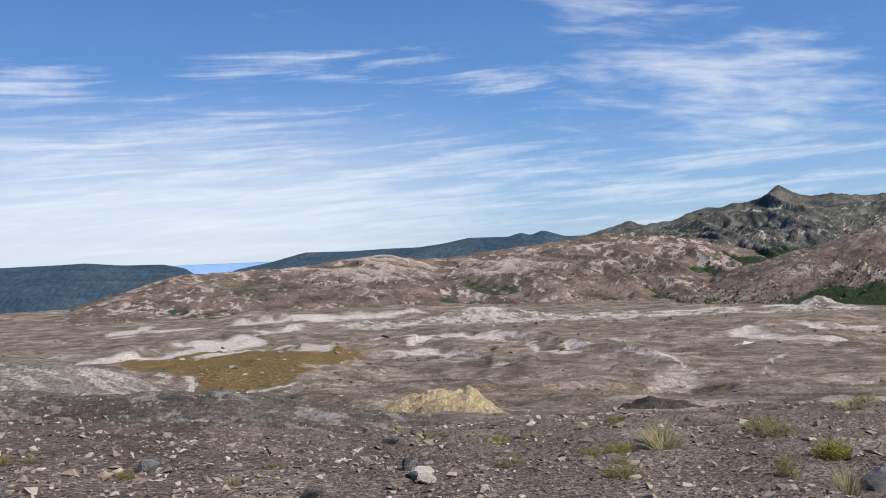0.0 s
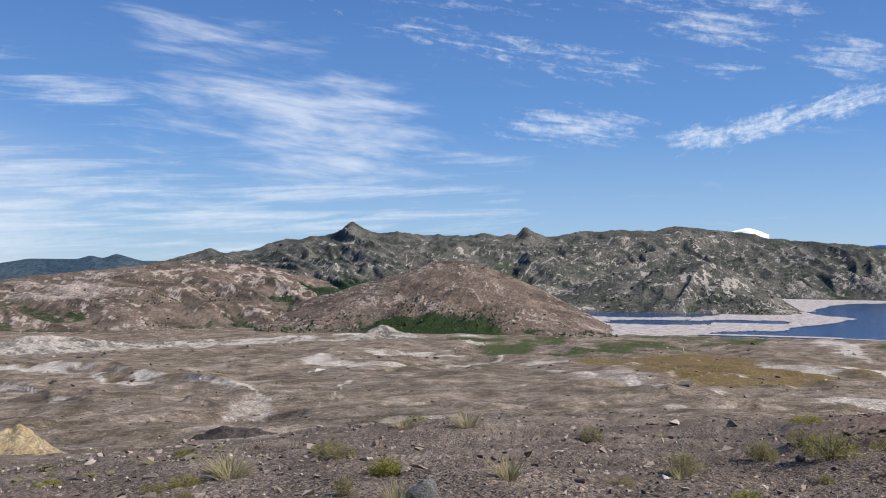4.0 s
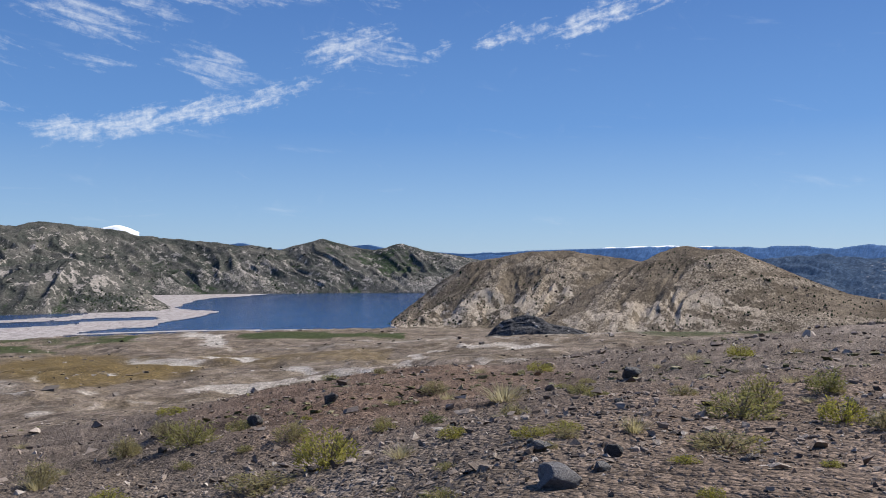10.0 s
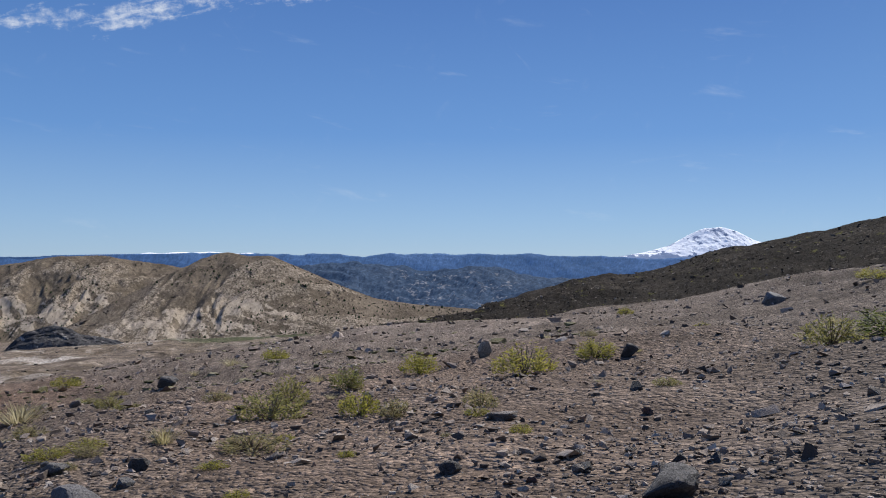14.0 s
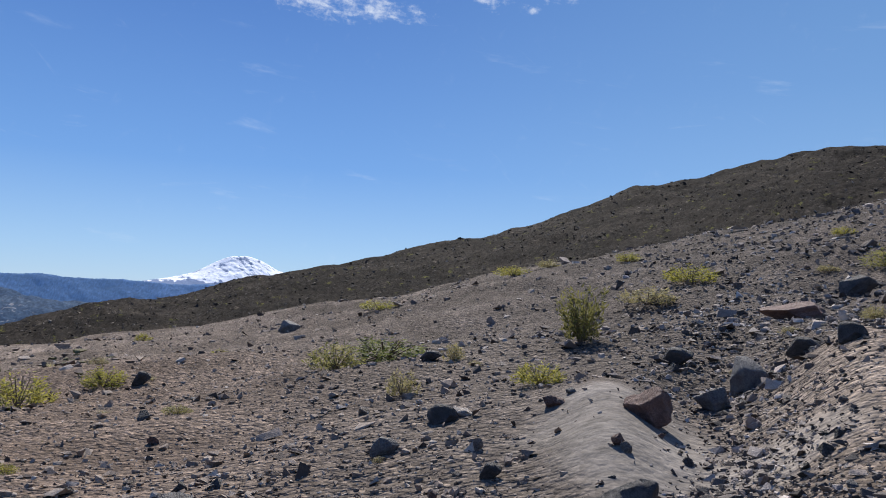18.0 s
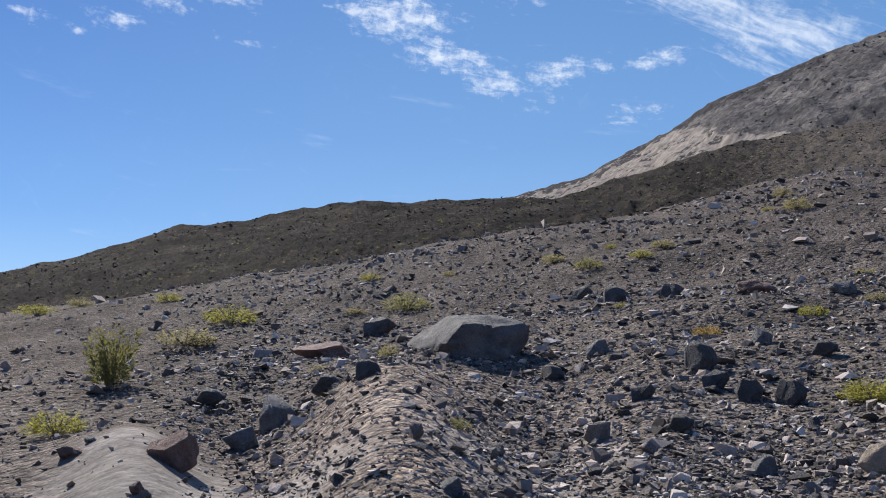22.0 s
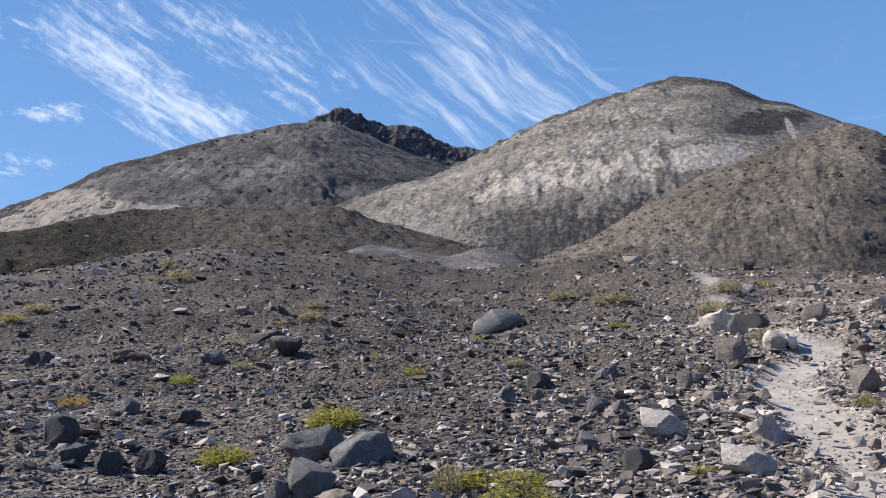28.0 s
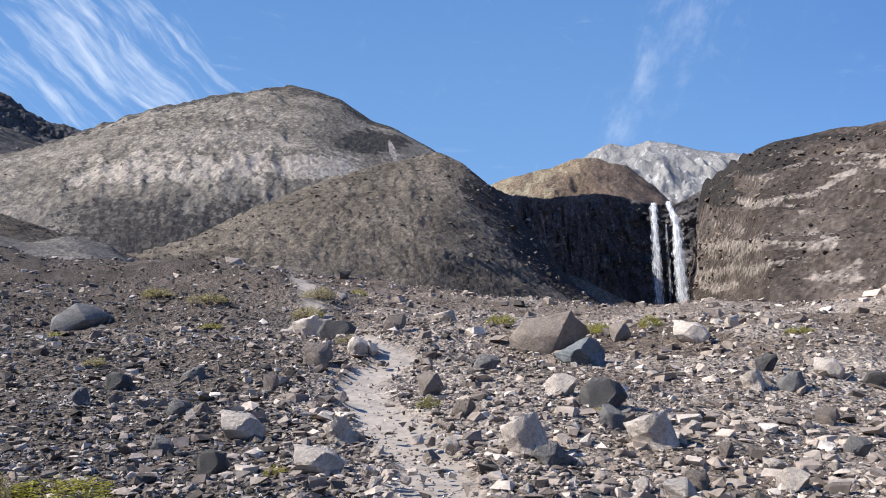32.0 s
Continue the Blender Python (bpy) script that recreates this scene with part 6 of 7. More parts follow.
TONES = {
    "p": (boulder_material("pale_boulder", (0.376, 0.325, 0.285), (0.570, 0.502, 0.445)), "pale grey-pink boulder lying among rubble", 0.75),
    "s": (boulder_material("slab_stone", (0.17, 0.145, 0.13), (0.28, 0.24, 0.21)), "flat pale broken slab lying on gravel", 0.5),
    "g": (boulder_material("grey_boulder", (0.11, 0.108, 0.108), (0.20, 0.19, 0.185)), "grey angular boulder half sunk in gravel", 0.75),
    "G": (boulder_material("smooth_boulder", (0.15, 0.14, 0.14), (0.23, 0.215, 0.21)), "smooth rounded grey boulder on gravel", 0.75),
    "d": (boulder_material("dark_boulder", (0.05, 0.048, 0.048), (0.105, 0.098, 0.095)), "dark lava boulder on stony ground", 0.75),
    "D": (boulder_material("black_boulder", (0.06, 0.056, 0.055), (0.13, 0.12, 0.115)), "large dark lava boulder with dusty top", 0.7),
    "b": (boulder_material("brown_boulder", (0.143, 0.116, 0.101), (0.275, 0.231, 0.198)), "brown weathered boulder among stones", 0.75),
    "r": (boulder_material("red_boulder", (0.13, 0.075, 0.06), (0.22, 0.14, 0.115)), "rust-red boulder on grey gravel", 0.6),
    "t": (boulder_material("tan_boulder", (0.28, 0.22, 0.16), (0.40, 0.33, 0.26)), "tan pointed stone on gravel", 0.75),
    "u": (boulder_material("blue_boulder", (0.10, 0.115, 0.125), (0.17, 0.185, 0.195)), "blue-grey rounded boulder beside the trail", 0.75),
}
BOULDERS_A = [("g", -28.0, 9.8, 0.26, 0.14), ("g", -19.6, 11.9, 0.32, 0.18), ("d", -9.4, 10.0, 0.27, 0.15), ("d", -7.3, 27.0, 0.40, 0.22), ("d", -4.1, 23.0, 0.46, 0.23), ("d", -2.9, 12.3, 0.25, 0.21), ("g", -2.7, 12.3, 0.25, 0.17), ("p", -1.9, 11.8, 0.36, 0.17), ("p", -1.8, 11.6, 0.27, 0.14), ("p", 2.1, 11.2, 0.15, 0.11), ("g", 26.7, 14.2, 0.57, 0.33), ("d", 56.5, 26.7, 0.50, 0.36), ("d", 61.5, 29.1, 0.47, 0.63), ("g", 75.4, 9.5, 0.29, 0.11), ("b", 76.2, 25.1, 0.34, 0.20), ("G", 76.6, 7.7, 0.37, 0.18), ("g", 79.5, 8.3, 0.21, 0.08), ("d", 80.1, 9.0, 0.21, 0.13), ("d", 81.6, 31.0, 0.83, 0.42), ("d", 100.0, 7.5, 0.20, 0.11), ("t", 102.4, 20.3, 0.52, 0.41), ("s", 103.4, 10.1, 0.41, 0.10), ("d", 111.9, 17.0, 0.32, 0.29)]
BOULDERS_B = [("D", 114.2, 6.4, 0.47, 0.32), ("g", 120.9, 34.5, 1.04, 0.42), ("g", 127.6, 7.7, 0.26, 0.15), ("d", 130.4, 14.4, 0.37, 0.17), ("d", 131.2, 9.0, 0.33, 0.19), ("p", 132.5, 9.2, 0.22, 0.09), ("b", 133.6, 7.4, 0.14, 0.11), ("d", 134.6, 6.5, 0.17, 0.12), ("r", 138.6, 8.6, 0.29, 0.10), ("D", 143.0, 5.2, 0.38, 0.28), ("r", 144.6, 7.8, 0.44, 0.31), ("d", 146.4, 12.5, 0.46, 0.25), ("g", 148.3, 9.7, 0.39, 0.26), ("g", 150.7, 10.9, 0.55, 0.40), ("r", 153.5, 16.4, 1.21, 0.35), ("d", 153.8, 10.9, 0.37, 0.22), ("d", 156.3, 9.4, 0.31, 0.19), ("d", 156.9, 22.9, 0.85, 0.54), ("b", 159.6, 6.6, 0.18, 0.11), ("D", 162.4, 13.5, 2.13, 1.00), ("d", 168.5, 12.7, 0.38, 0.21), ("d", 170.5, 25.2, 0.60, 0.42), ("s", 171.4, 8.8, 0.27, 0.27)]
BOULDERS_C = [("g", 171.5, 13.5, 0.36, 0.25), ("d", 172.6, 21.4, 0.65, 0.40), ("d", 174.3, 9.9, 0.27, 0.20), ("d", 176.2, 21.3, 0.57, 0.32), ("d", 176.6, 8.5, 0.26, 0.17), ("d", 177.8, 11.7, 0.47, 0.39), ("d", 178.8, 10.6, 0.35, 0.25), ("d", 180.6, 10.2, 0.31, 0.27), ("g", 181.4, 7.3, 0.20, 0.20), ("r", 181.4, 18.1, 0.85, 0.27), ("g", 181.7, 13.1, 0.37, 0.26), ("d", 183.0, 10.1, 0.34, 0.34), ("d", 185.2, 12.2, 0.33, 0.21), ("g", 186.3, 18.8, 0.57, 0.25), ("t", 187.9, 6.8, 0.42, 0.21), ("t", 189.7, 6.8, 0.30, 0.12), ("g", 196.2, 8.3, 0.62, 0.30), ("t", 194.4, 6.6, 0.34, 0.16), ("d", 189.8, 23.6, 0.96, 0.35), ("g", 191.0, 7.2, 0.24, 0.24), ("d", 191.0, 19.1, 0.96, 0.45), ("g", 192.7, 8.8, 0.71, 0.35), ("g", 192.9, 7.2, 0.53, 0.29), ("g", 205.4, 27.9, 1.97, 0.75), ("g", 205.6, 11.2, 0.26, 0.38)]
BOULDERS_D = [("d", 207.7, 12.8, 0.39, 0.24), ("g", 210.7, 8.2, 0.25, 0.17), ("g", 211.5, 10.0, 0.27, 0.17), ("g", 212.3, 13.1, 0.35, 0.19), ("d", 213.6, 7.2, 0.26, 0.22), ("p", 215.2, 8.7, 0.44, 0.29), ("b", 217.0, 11.9, 0.36, 0.24), ("p", 219.5, 20.4, 0.68, 0.62), ("b", 219.9, 14.1, 0.52, 0.38), ("p", 220.0, 6.9, 0.40, 0.23), ("d", 221.1, 18.7, 0.88, 0.44), ("p", 221.4, 8.7, 0.35, 0.26), ("p", 222.9, 15.8, 0.42, 0.53), ("b", 225.2, 17.7, 0.54, 0.42), ("b", 227.2, 12.0, 0.60, 0.32), ("p", 228.7, 19.5, 0.59, 0.29), ("p", 228.8, 8.4, 0.17, 0.20), ("b", 229.6, 9.9, 0.27, 0.27), ("g", 231.3, 14.0, 0.47, 0.26), ("p", 233.4, 8.2, 0.52, 0.47), ("g", 234.8, 7.9, 0.31, 0.20), ("b", 235.3, 16.7, 1.57, 0.78), ("p", 236.1, 11.5, 0.40, 0.28)]
BOULDERS_E = [("u", 237.5, 15.4, 0.93, 0.48), ("d", 238.6, 10.7, 0.58, 0.37), ("g", 239.2, 9.5, 0.35, 0.26), ("b", 240.0, 23.7, 0.96, 0.51), ("p", 241.5, 8.6, 0.55, 0.36), ("b", 243.7, 7.3, 0.22, 0.17), ("p", 244.6, 23.1, 0.93, 0.62), ("b", 245.8, 8.5, 0.23, 0.14), ("p", 248.0, 13.8, 0.42, 0.30), ("p", 248.7, 8.3, 0.20, 0.12), ("d", 249.0, 15.0, 0.40, 0.34), ("p", 249.5, 7.5, 0.25, 0.18), ("g", 250.3, 14.0, 0.42, 0.28), ("b", 251.8, 11.6, 0.31, 0.20), ("p", 252.4, 15.1, 0.46, 0.32), ("g", 253.3, 9.7, 0.29, 0.20), ("d", 254.9, 15.1, 0.41, 0.25)]

moulds = {}
for k, (kind, b, r, w, h) in enumerate(BOULDERS_A + BOULDERS_B + BOULDERS_C + BOULDERS_D + BOULDERS_E):
    mat, label, _ = TONES[kind]
    key = (kind, k % 4)
    if key not in moulds:
        moulds[key] = boulder_mesh(500 + 7 * k, kind in "GuDrp", mat, 0.55 if kind == "D" else 0.0)
    a = radians(b)
    rb = r + 0.3 * w
    h = min(h, 0.78 * w)
    z = float(ground_z(np.array([b]), np.array([rb]))[0])
    zf = float(ground_z(np.array([b]), np.array([r]))[0])
    ob = tagged(new("boulder", moulds[key]), label, "boulder", "boulders on the slope")
    sunk = 0.30 * h
    m = Matrix.Translation((rb * math.sin(a), rb * math.cos(a), min(z, zf) - sunk))
    spin = random.Random(k).uniform(-0.5, 0.5)
    ob.matrix_basis = m @ Matrix.Rotation(-a + spin, 4, "Z") @ Matrix.Diagonal((w, w * 0.95, (h + sunk + abs(z - zf) * 0.5), 1))


# ---- single stones of the scree, near the standing place ----
def stone_mesh(seed, mat):
    co, fa = hull_rock(seed, random.Random(seed).uniform(0.5, 0.85), 12)
    bm = bmesh.new()
    vv = [bm.verts.new(c) for c in co]
    for f in fa:
        bm.faces.new([vv[i] for i in f])
    bmesh.ops.bevel(bm, geom=bm.edges[:], offset=0.025, segments=1, affect="EDGES")
    me = bpy.data.meshes.new("stone")
    bm.to_mesh(me)
    bm.free()
    me.materials.append(mat)
    return me


STONE_KINDS = {"d": "dark angular lava stone on the scree", "g": "grey broken stone on the scree", "b": "brown weathered stone on gravel", "p": "pale pink-grey stone beside the trail", "r": "rusty red stone on gravel"}
stone_moulds = {(kind, v): stone_mesh(700 + 10 * n + v, TONES[kind][0]) for n, kind in enumerate(STONE_KINDS) for v in range(5)}
rng = random.Random(31)
for k in range(280):
    b = rng.uniform(146, 256) if k < 230 else rng.uniform(70, 146)
    r = 1 / rng.uniform(1 / 16, 1 / 5.0)
    tones = "bbgdr" if b < 146 else ("dddgb" if b < 206 else "pgbdp")
    kind = rng.choice(tones)
    w = min(0.34, 0.13 * math.exp(rng.gauss(0, 0.35)) * (r / 8) ** 0.5)
    a = radians(b)
    if b > 206 and float(not_trail(np.array([b]), np.array([r]))[0]) < 0.5:
        continue
    z = float(ground_z(np.array([b]), np.array([r]))[0])
    ob = tagged(new("stone", stone_moulds[kind, k % 5]), STONE_KINDS[kind], "stone", "single stones of the scree")
    ob.matrix_basis = Matrix.Translation((r * math.sin(a), r * math.cos(a), z + 0.12 * w)) @ Euler((rng.gauss(0, 0.25), rng.gauss(0, 0.25), rng.uniform(0, 6.28))).to_matrix().to_4x4() @ Matrix.Diagonal((w, w, w, 1))


# ---- plants ----
def plant_mesh(name, seed, kind, mat):
    """Leaves or blades of a plant one metre wide and one metre high, standing on its foot."""
    rng = random.Random(seed)
    vs, fs = [], []

    def leaf(p, way_, long_, wide):
        side = way_.cross(Vector((rng.gauss(0, 1), rng.gauss(0, 1), rng.gauss(0, 1)))).normalized() * wide
        i = len(vs)
        vs.extend([p, p + way_ * long_ * 0.55 + side, p + way_ * long_, p + way_ * long_ * 0.55 - side])
        fs.append((i, i + 1, i + 2, i + 3))
    if kind == "grass":
        for _ in range(150):
            ang, out = rng.uniform(0, 6.283), rng.uniform(0, 1) ** 0.7
            p = Vector((math.cos(ang), math.sin(ang), 0)) * out * 0.22
            w_ = Vector((math.cos(ang) * out * rng.uniform(0.2, 0.9), math.sin(ang) * out * rng.uniform(0.2, 0.9), 1)).normalized()
            long_ = rng.uniform(0.5, 1.0)
            i = len(vs)
            s = Vector((-math.sin(ang), math.cos(ang), 0)) * rng.uniform(0.006, 0.012)
            bend = Vector((math.cos(ang), math.sin(ang), -0.3)) * rng.uniform(0.02, 0.16)
            vs.extend([p - s, p + s, p + w_ * long_ * 0.6 + s * 0.8, p + w_ * long_ * 0.6 - s * 0.8, p + w_ * long_ + bend])
            fs.extend([(i, i + 1, i + 2, i + 3), (i + 3, i + 2, i + 4)])
    else:
        tall = kind == "shrub"
        for _ in range(58 if not tall else 40):
            ang = rng.uniform(0, 6.283)
            out = rng.uniform(0.05, 1) ** 0.6 * (0.40 if tall else 0.46)
            top = Vector((math.cos(ang) * out, math.sin(ang) * out, 0))
            crown = (rng.uniform(0.55, 1.0) if tall else (1 - (out / 0.55) ** 2) * rng.uniform(0.6, 1.0) + 0.08)
            foot = top * (0.55 if tall else 0.85)
            for _ in range(18 if not tall else 34):
                t_ = rng.uniform(0.02, 1.0) ** 0.8
                p = foot.lerp(top + Vector((0, 0, crown)), t_) + Vector((rng.gauss(0, 0.035), rng.gauss(0, 0.035), rng.gauss(0, 0.03)))
                p.z = max(p.z, 0.02)
                w_ = (Vector((math.cos(ang) * 0.35, math.sin(ang) * 0.35, 0.8)) + Vector((rng.gauss(0, 0.6), rng.gauss(0, 0.6), rng.gauss(0, 0.4)))).normalized()
                leaf(p, w_, rng.uniform(0.06, 0.14), rng.uniform(0.008, 0.018))
    me = bpy.data.meshes.new(name)
    me.from_pydata([v[:] for v in vs], [], fs)
    me.materials.append(mat)
    return me


def stem_mesh(seed, mat, tall):
    """Twigs that spread from one root."""
    rng = random.Random(seed)
    vs = [Vector((math.cos(c * 2.094) * 0.012, math.sin(c * 2.094) * 0.012, -0.05)) for c in range(3)]
    fs = []
    for _ in range(16):
        ang, out = rng.uniform(0, 6.283), rng.uniform(0.1, 0.42)
        tip = Vector((math.cos(ang) * out, math.sin(ang) * out, rng.uniform(0.45, 0.9)))
        i = len(vs)
        vs.extend(tip + Vector((math.cos(c * 2.094), math.sin(c * 2.094), 0)) * 0.005 for c in range(3))
        fs.extend([(c, (c + 1) % 3, i + (c + 1) % 3, i + c) for c in range(3)])
    me = bpy.data.meshes.new("stems")
    me.from_pydata([v[:] for v in vs], [], fs)
    me.materials.append(mat)
    return me


twig = material("twig")
finish(twig[1], twig[1].ramp(twig[1].noise(twig[1].add("ShaderNodeTexCoord").outputs["Object"], 20), [(0.3, (0.10, 0.075, 0.05)), (0.7, (0.22, 0.17, 0.12))]), 0.9)
KINDS = {
    "b": ("bush", leaf_material("green_leaf", (0.155, 0.15, 0.05), (0.29, 0.27, 0.105)), "low green alpine bush growing from gravel", "low_bush"),
    "h": ("bush", leaf_material("dark_leaf", (0.075, 0.10, 0.03), (0.17, 0.18, 0.06)), "dark green spreading heather clump", "heather_clump"),
    "s": ("shrub", leaf_material("shrub_leaf", (0.045, 0.06, 0.02), (0.12, 0.12, 0.04)), "upright dark green shrub beside a stony gully", "shrub"),
    "y": ("bush", leaf_material("yellow_leaf", (0.18, 0.175, 0.03), (0.38, 0.35, 0.07)), "yellow-green flowering clump on gravel", "flowering_clump"),
    "d": ("bush", leaf_material("dry_leaf", (0.19, 0.165, 0.08), (0.34, 0.295, 0.165)), "dry greyish-green clump on gravel", "dry_clump"),
    "g": ("grass", leaf_material("dry_grass", (0.27, 0.23, 0.13), (0.50, 0.44, 0.29)), "tuft of dry straw-coloured bunchgrass", "grass_tuft"),
    "o": ("bush", leaf_material("orange_leaf", (0.26, 0.13, 0.03), (0.36, 0.22, 0.06)), "orange autumn-coloured dwarf plant", "dwarf_plant"),
}
leaf_moulds = {}
PLANTS_A = [("y", -28.0, 13.0, 0.26, 0.13), ("d", -26.3, 13.0, 0.22, 0.11), ("g", -14.4, 10.9, 0.22, 0.15), ("y", 3.2, 25.3, 0.68, 0.25), ("d", 3.9, 14.5, 0.39, 0.19), ("b", 9.2, 18.3, 0.49, 0.25), ("y", 11.1, 19.4, 0.65, 0.26), ("b", 11.4, 13.7, 0.55, 0.28), ("g", 13.8, 21.2, 1.00, 0.57), ("g", 14.1, 19.7, 1.19, 0.46), ("d", 20.3, 24.2, 0.85, 0.45), ("d", 20.9, 23.2, 0.95, 0.42), ("d", 21.5, 15.6, 0.42, 0.42), ("y", 24.2, 18.1, 0.67, 0.43), ("y", 24.5, 18.1, 0.61, 0.30), ("g", 24.9, 13.5, 0.54, 0.54), ("g", 25.3, 38.0, 1.53, 0.51), ("g", 29.7, 37.1, 1.50, 0.75), ("g", 32.4, 16.9, 0.68, 0.57), ("d", 37.9, 35.6, 0.96, 0.72), ("g", 43.6, 20.8, 0.70, 0.42), ("d", 43.7, 21.2, 0.85, 0.64), ("y", 47.6, 13.8, 0.55, 0.32)]
PLANTS_B = [("d", 48.5, 25.5, 0.77, 0.68), ("d", 48.7, 25.8, 0.69, 0.52), ("d", 51.0, 30.5, 1.03, 0.62), ("b", 52.5, 24.4, 1.31, 0.82), ("d", 57.0, 12.4, 1.00, 0.25), ("d", 59.0, 22.2, 0.90, 0.60), ("y", 61.3, 13.0, 0.83, 0.70), ("d", 65.1, 20.9, 0.56, 0.28), ("g", 66.2, 11.7, 0.39, 0.24), ("h", 68.4, 17.2, 0.52, 0.23), ("d", 68.5, 29.7, 0.90, 0.50), ("b", 68.9, 8.1, 0.33, 0.16), ("y", 69.7, 12.2, 0.41, 0.21), ("g", 73.1, 22.0, 1.18, 0.59), ("d", 73.8, 14.6, 0.49, 0.25), ("y", 74.9, 10.5, 0.42, 0.18), ("y", 77.1, 10.7, 0.43, 0.14), ("b", 78.3, 18.1, 0.48, 0.30), ("g", 81.6, 10.5, 0.35, 0.25), ("d", 84.7, 15.4, 0.47, 0.21), ("d", 87.2, 9.9, 0.73, 0.23), ("b", 88.2, 12.6, 0.93, 0.47), ("b", 89.4, 14.1, 0.57, 0.57)]
PLANTS_C = [("h", 93.3, 14.8, 0.65, 0.45), ("y", 94.0, 12.1, 0.49, 0.41), ("d", 96.5, 11.6, 0.47, 0.27), ("y", 98.0, 19.4, 0.78, 0.52), ("d", 102.1, 11.7, 0.47, 0.31), ("y", 105.0, 15.9, 1.01, 0.64), ("y", 109.7, 17.2, 0.81, 0.41), ("b", 124.0, 15.6, 0.89, 0.58), ("y", 126.7, 35.9, 1.45, 0.48), ("h", 127.3, 17.1, 1.73, 0.52), ("d", 128.6, 11.6, 0.39, 0.39), ("d", 131.9, 14.3, 0.38, 0.34), ("y", 135.7, 39.3, 1.58, 0.53), ("y", 137.6, 10.5, 0.56, 0.35), ("s", 140.3, 15.0, 0.85, 1.01), ("y", 143.3, 39.8, 1.20, 0.48), ("d", 144.6, 25.8, 1.56, 0.61), ("y", 147.3, 28.9, 1.55, 0.68), ("y", 156.3, 36.3, 0.97, 0.37), ("b", 158.8, 28.7, 1.35, 0.73), ("d", 168.7, 33.9, 1.13, 0.41), ("y", 174.5, 31.1, 0.84, 0.31), ("d", 175.8, 32.7, 0.88, 0.33)]
PLANTS_D = [("o", 178.4, 14.7, 0.44, 0.22), ("y", 187.2, 10.0, 0.50, 0.24), ("y", 187.7, 9.9, 0.50, 0.27), ("y", 194.3, 11.1, 0.56, 0.34), ("y", 194.5, 11.0, 0.67, 0.26), ("y", 195.1, 8.9, 0.54, 0.15), ("d", 201.6, 6.9, 0.28, 0.28), ("y", 204.1, 26.1, 0.70, 0.26), ("y", 204.9, 7.1, 0.67, 0.19), ("y", 206.2, 6.6, 0.54, 0.18), ("d", 209.8, 31.6, 1.03, 0.43), ("d", 212.9, 29.7, 1.31, 0.36), ("d", 219.4, 27.7, 0.93, 0.47), ("d", 220.2, 30.7, 1.24, 0.52), ("b", 227.4, 10.5, 0.28, 0.18), ("y", 238.4, 24.9, 1.17, 0.42), ("y", 242.3, 28.3, 0.76, 0.47), ("y", 251.2, 24.0, 0.64, 0.24)]


def plant(kind, b, r, w, h, k):
    shape, mat, label, name = KINDS[kind]
    key = (kind, k % 3)
    if key not in leaf_moulds:
        leaf_moulds[key] = (plant_mesh("leaves", 900 + k, shape, mat), stem_mesh(40 + k, twig[0], shape == "shrub"))
    a = radians(b)
    z = float(ground_z(np.array([b]), np.array([r]))[0]) - 0.015
    root = tagged(new(name), label, "plant", "plants on the slope")
    root.matrix_basis = Matrix.Translation((r * math.sin(a), r * math.cos(a), z)) @ Matrix.Rotation(k * 1.7, 4, "Z") @ Matrix.Diagonal((w * 1.3, w * 1.2, h * 0.95, 1))
    leaves, stems = leaf_moulds[key]
    new("foliage", leaves).parent = root
    if shape != "grass":
        new("woody_base", stems).parent = root


for k, row in enumerate(PLANTS_A + PLANTS_B + PLANTS_C + PLANTS_D):
    plant(*row, k)
# small seedlings between the larger plants
rng = random.Random(77)
for k in range(110):
    b = rng.choice((rng.uniform(-28, 150), rng.uniform(40, 110), rng.uniform(150, 240)))
    r = math.exp(rng.uniform(math.log(7), math.log(48)))
    s = rng.uniform(0.012, 0.03) * r
    plant(rng.choice("yyddbgg" if b < 130 else "yyddb"), b, r, s, s * rng.uniform(0.35, 0.6), k)


# ---- waterfall ----
foam, N = material("white_water")
P = N.add("ShaderNodeTexCoord").outputs["Object"]
s1 = N.noise(N.add("ShaderNodeMapping", Vector=P, Scale=(1.5, 1.5, 0.09)).outputs[0], 1.0, 7, 0.7)
s2 = N.noise(N.add("ShaderNodeMapping", Vector=P, Scale=(0.8, 0.8, 0.25)).outputs[0], 1.0, 5, 0.6)
white = N.add("ShaderNodeBsdfPrincipled", Base_Color=N.ramp(s1, [(0.36, (0.30, 0.32, 0.35)), (0.62, (0.82, 0.83, 0.86))]), Roughness=0.6)
gap = N.add("ShaderNodeBsdfTransparent")
body = N.step(N.math("ADD", N.math("MULTIPLY", N.attr("core"), 0.9), N.math("ADD", N.math("MULTIPLY", N.math("SUBTRACT", s1, 0.5), 1.7), N.math("MULTIPLY", N.math("SUBTRACT", s2, 0.5), 1.0))), 0.0, 1.0)
N.add("ShaderNodeOutputMaterial", Surface=N.add("ShaderNodeMixShader", i0=body, i1=gap.outputs[0], i2=white.outputs[0]).outputs[0])
falls = tagged(new("waterfall"), "tall twin-strand white waterfall dropping over a black cliff", "waterfall")
fall_b, fall_r = radians(243.7), 452.0
falls.matrix_basis = Matrix.Translation((fall_r * math.sin(fall_b), fall_r * math.cos(fall_b), 0)) @ Matrix.Rotation(-fall_b, 4, "Z")
TOP, FOOT = EYE + fall_r * math.tan(radians(13.75)), EYE + fall_r * math.tan(radians(6.0))
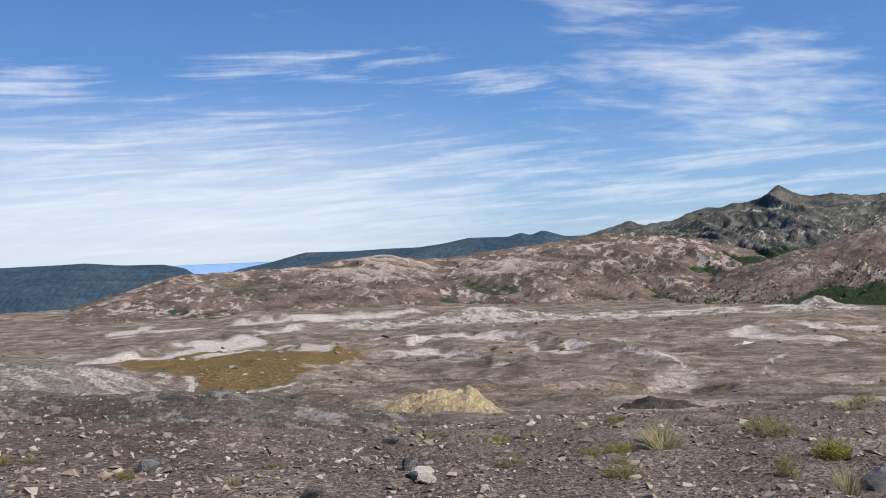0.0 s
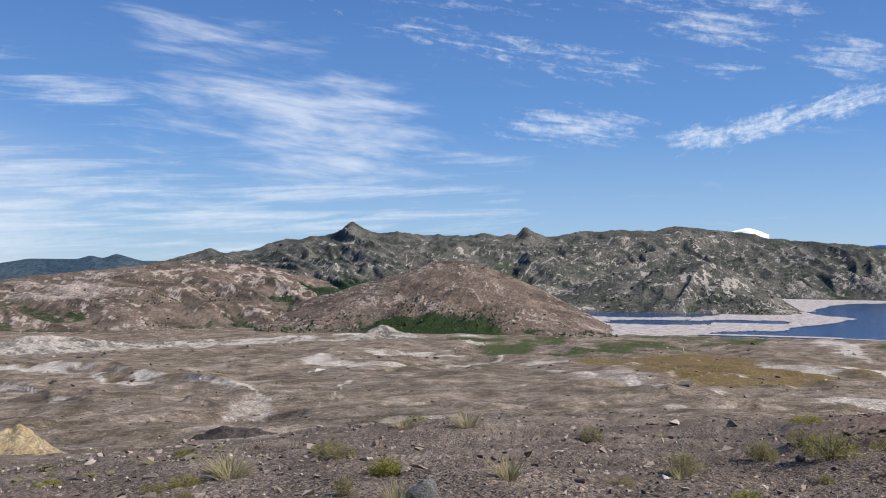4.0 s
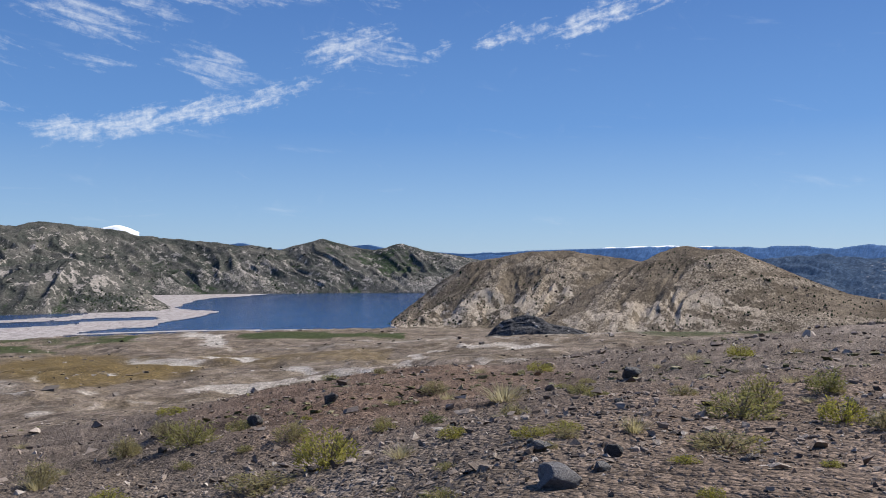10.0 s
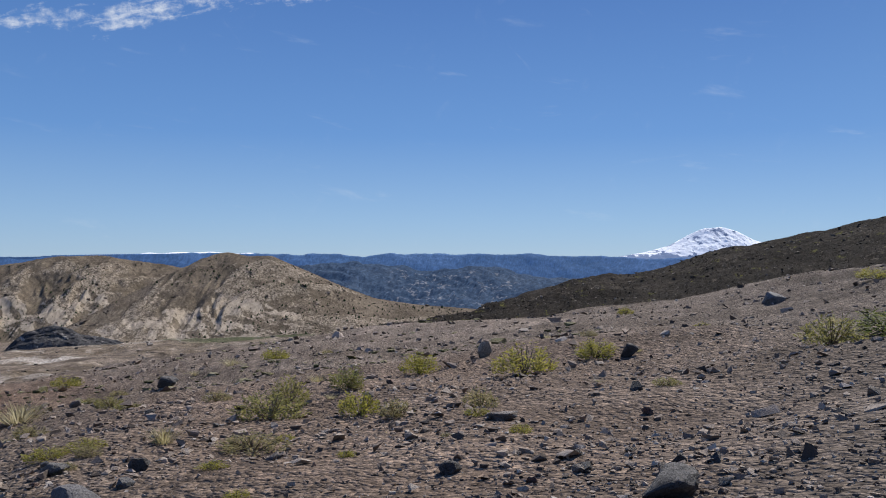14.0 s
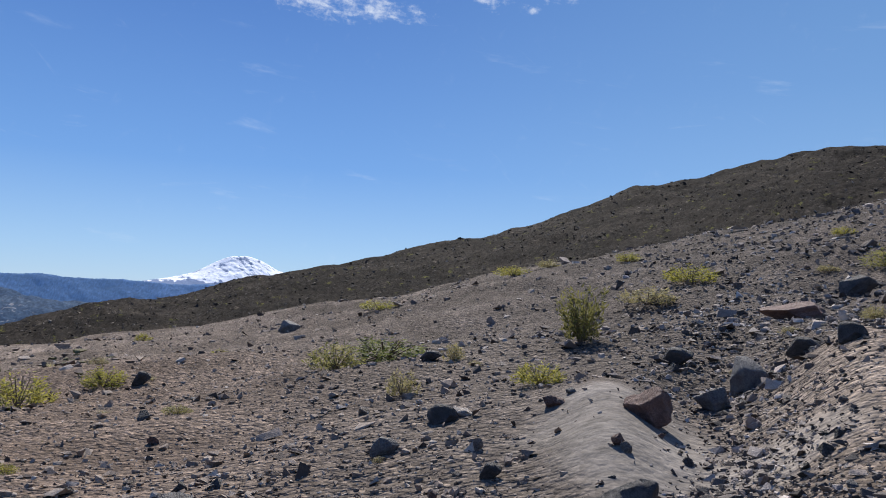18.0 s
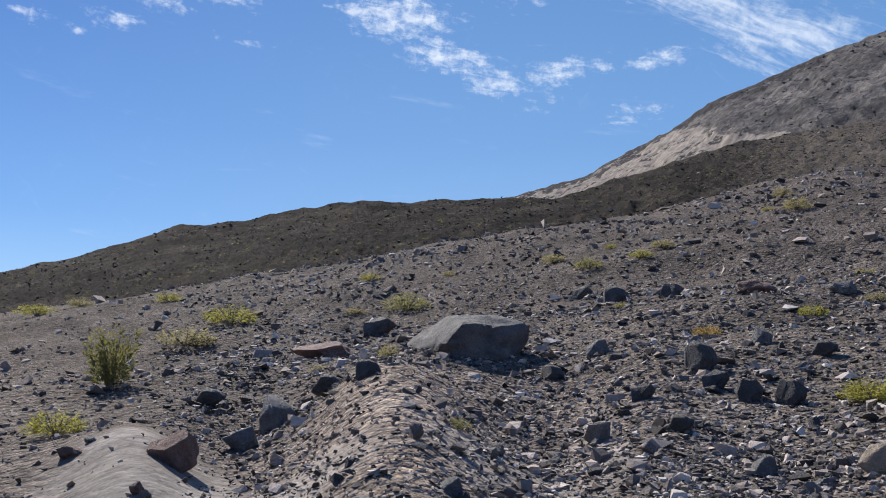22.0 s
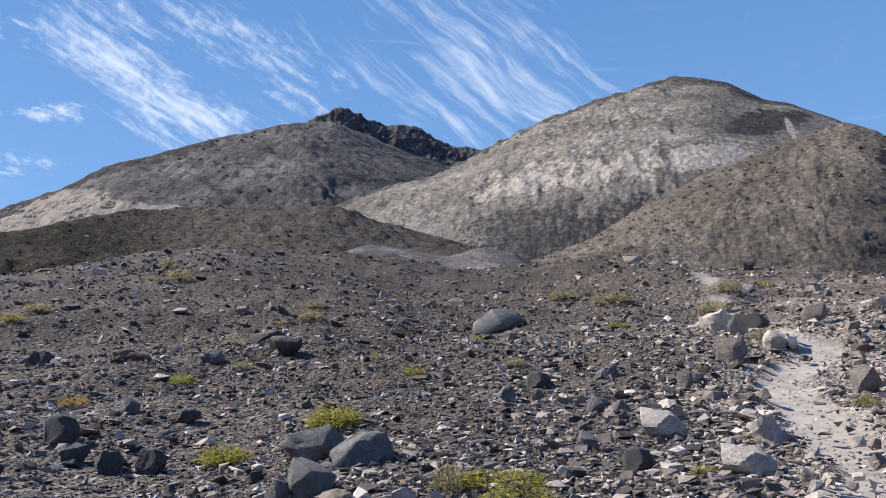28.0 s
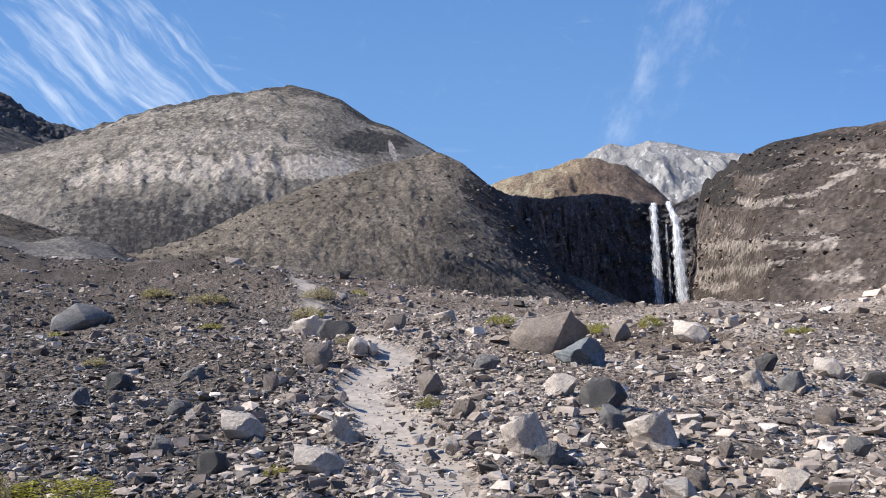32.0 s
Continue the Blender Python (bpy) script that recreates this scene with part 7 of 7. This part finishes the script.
# each strand: place at the lip and at the foot, width there, how dense, where it breaks sideways
STRANDS = [("left_strand", -3.8, -5.4, 3.6, 7.0, 0.66, 0.0, 0.0), ("left_strand", -3.4, -4.4, 1.6, 5.2, 0.40, 0.0, 0.6), ("middle_strand", 2.0, 0.8, 0.9, 2.6, 0.16, 0.20, 0.4),
           ("right_strand", 4.2, 4.4, 3.0, 8.6, 0.98, 0.0, 0.0), ("right_strand", 4.8, 4.2, 2.0, 9.6, 0.46, 0.15, -0.7)]
for k, (name, x0, x1, wide0, wide1, dense, start, y0) in enumerate(STRANDS):
    rows, ring = 90, 14
    vs, fs, core = [], [], []
    for i in range(rows):
        t_ = start + (1 - start) * i / (rows - 1)
        z = TOP + 0.6 - (TOP + 0.6 - FOOT) * t_
        cx = x0 + (x1 - x0) * t_ + 0.35 * noise.noise(Vector((k * 5.0, t_ * 7, 0)))
        if name == "right_strand":
            cx += 2.6 * float(smooth(0.02, 0.20, np.array(t_)))
        wd = (wide0 + (wide1 - wide0) * t_ ** 0.8) * (0.85 + 0.5 * abs(noise.noise(Vector((k * 3.1, t_ * 11, 2)))))
        cy = 4.5 * (1 - t_) ** 6 - 1.4 * t_ + y0
        for c in range(ring):
            an = c * 6.283 / ring
            ragged = 1 + 0.5 * noise.noise(Vector((c * 2.3, t_ * 18, k)))
            vs.append((cx + math.cos(an) * wd * 0.5 * ragged, cy + math.sin(an) * wd * 0.22 * ragged, z))
            core.append(dense * (1.05 - 0.95 * math.cos(an) ** 2) * (1 - 0.45 * max(0.0, t_ - 0.3)))
    for i in range(rows - 1):
        for c in range(ring):
            fs.append((i * ring + c, i * ring + (c + 1) % ring, (i + 1) * ring + (c + 1) % ring, (i + 1) * ring + c))
    me = bpy.data.meshes.new(name)
    me.from_pydata(vs, [], fs)
    me.polygons.foreach_set("use_smooth", np.ones(len(me.polygons), bool))
    me.attributes.new("core", "FLOAT", "POINT").data.foreach_set("value", core)
    me.materials.append(foam)
    new(name, me).parent = falls
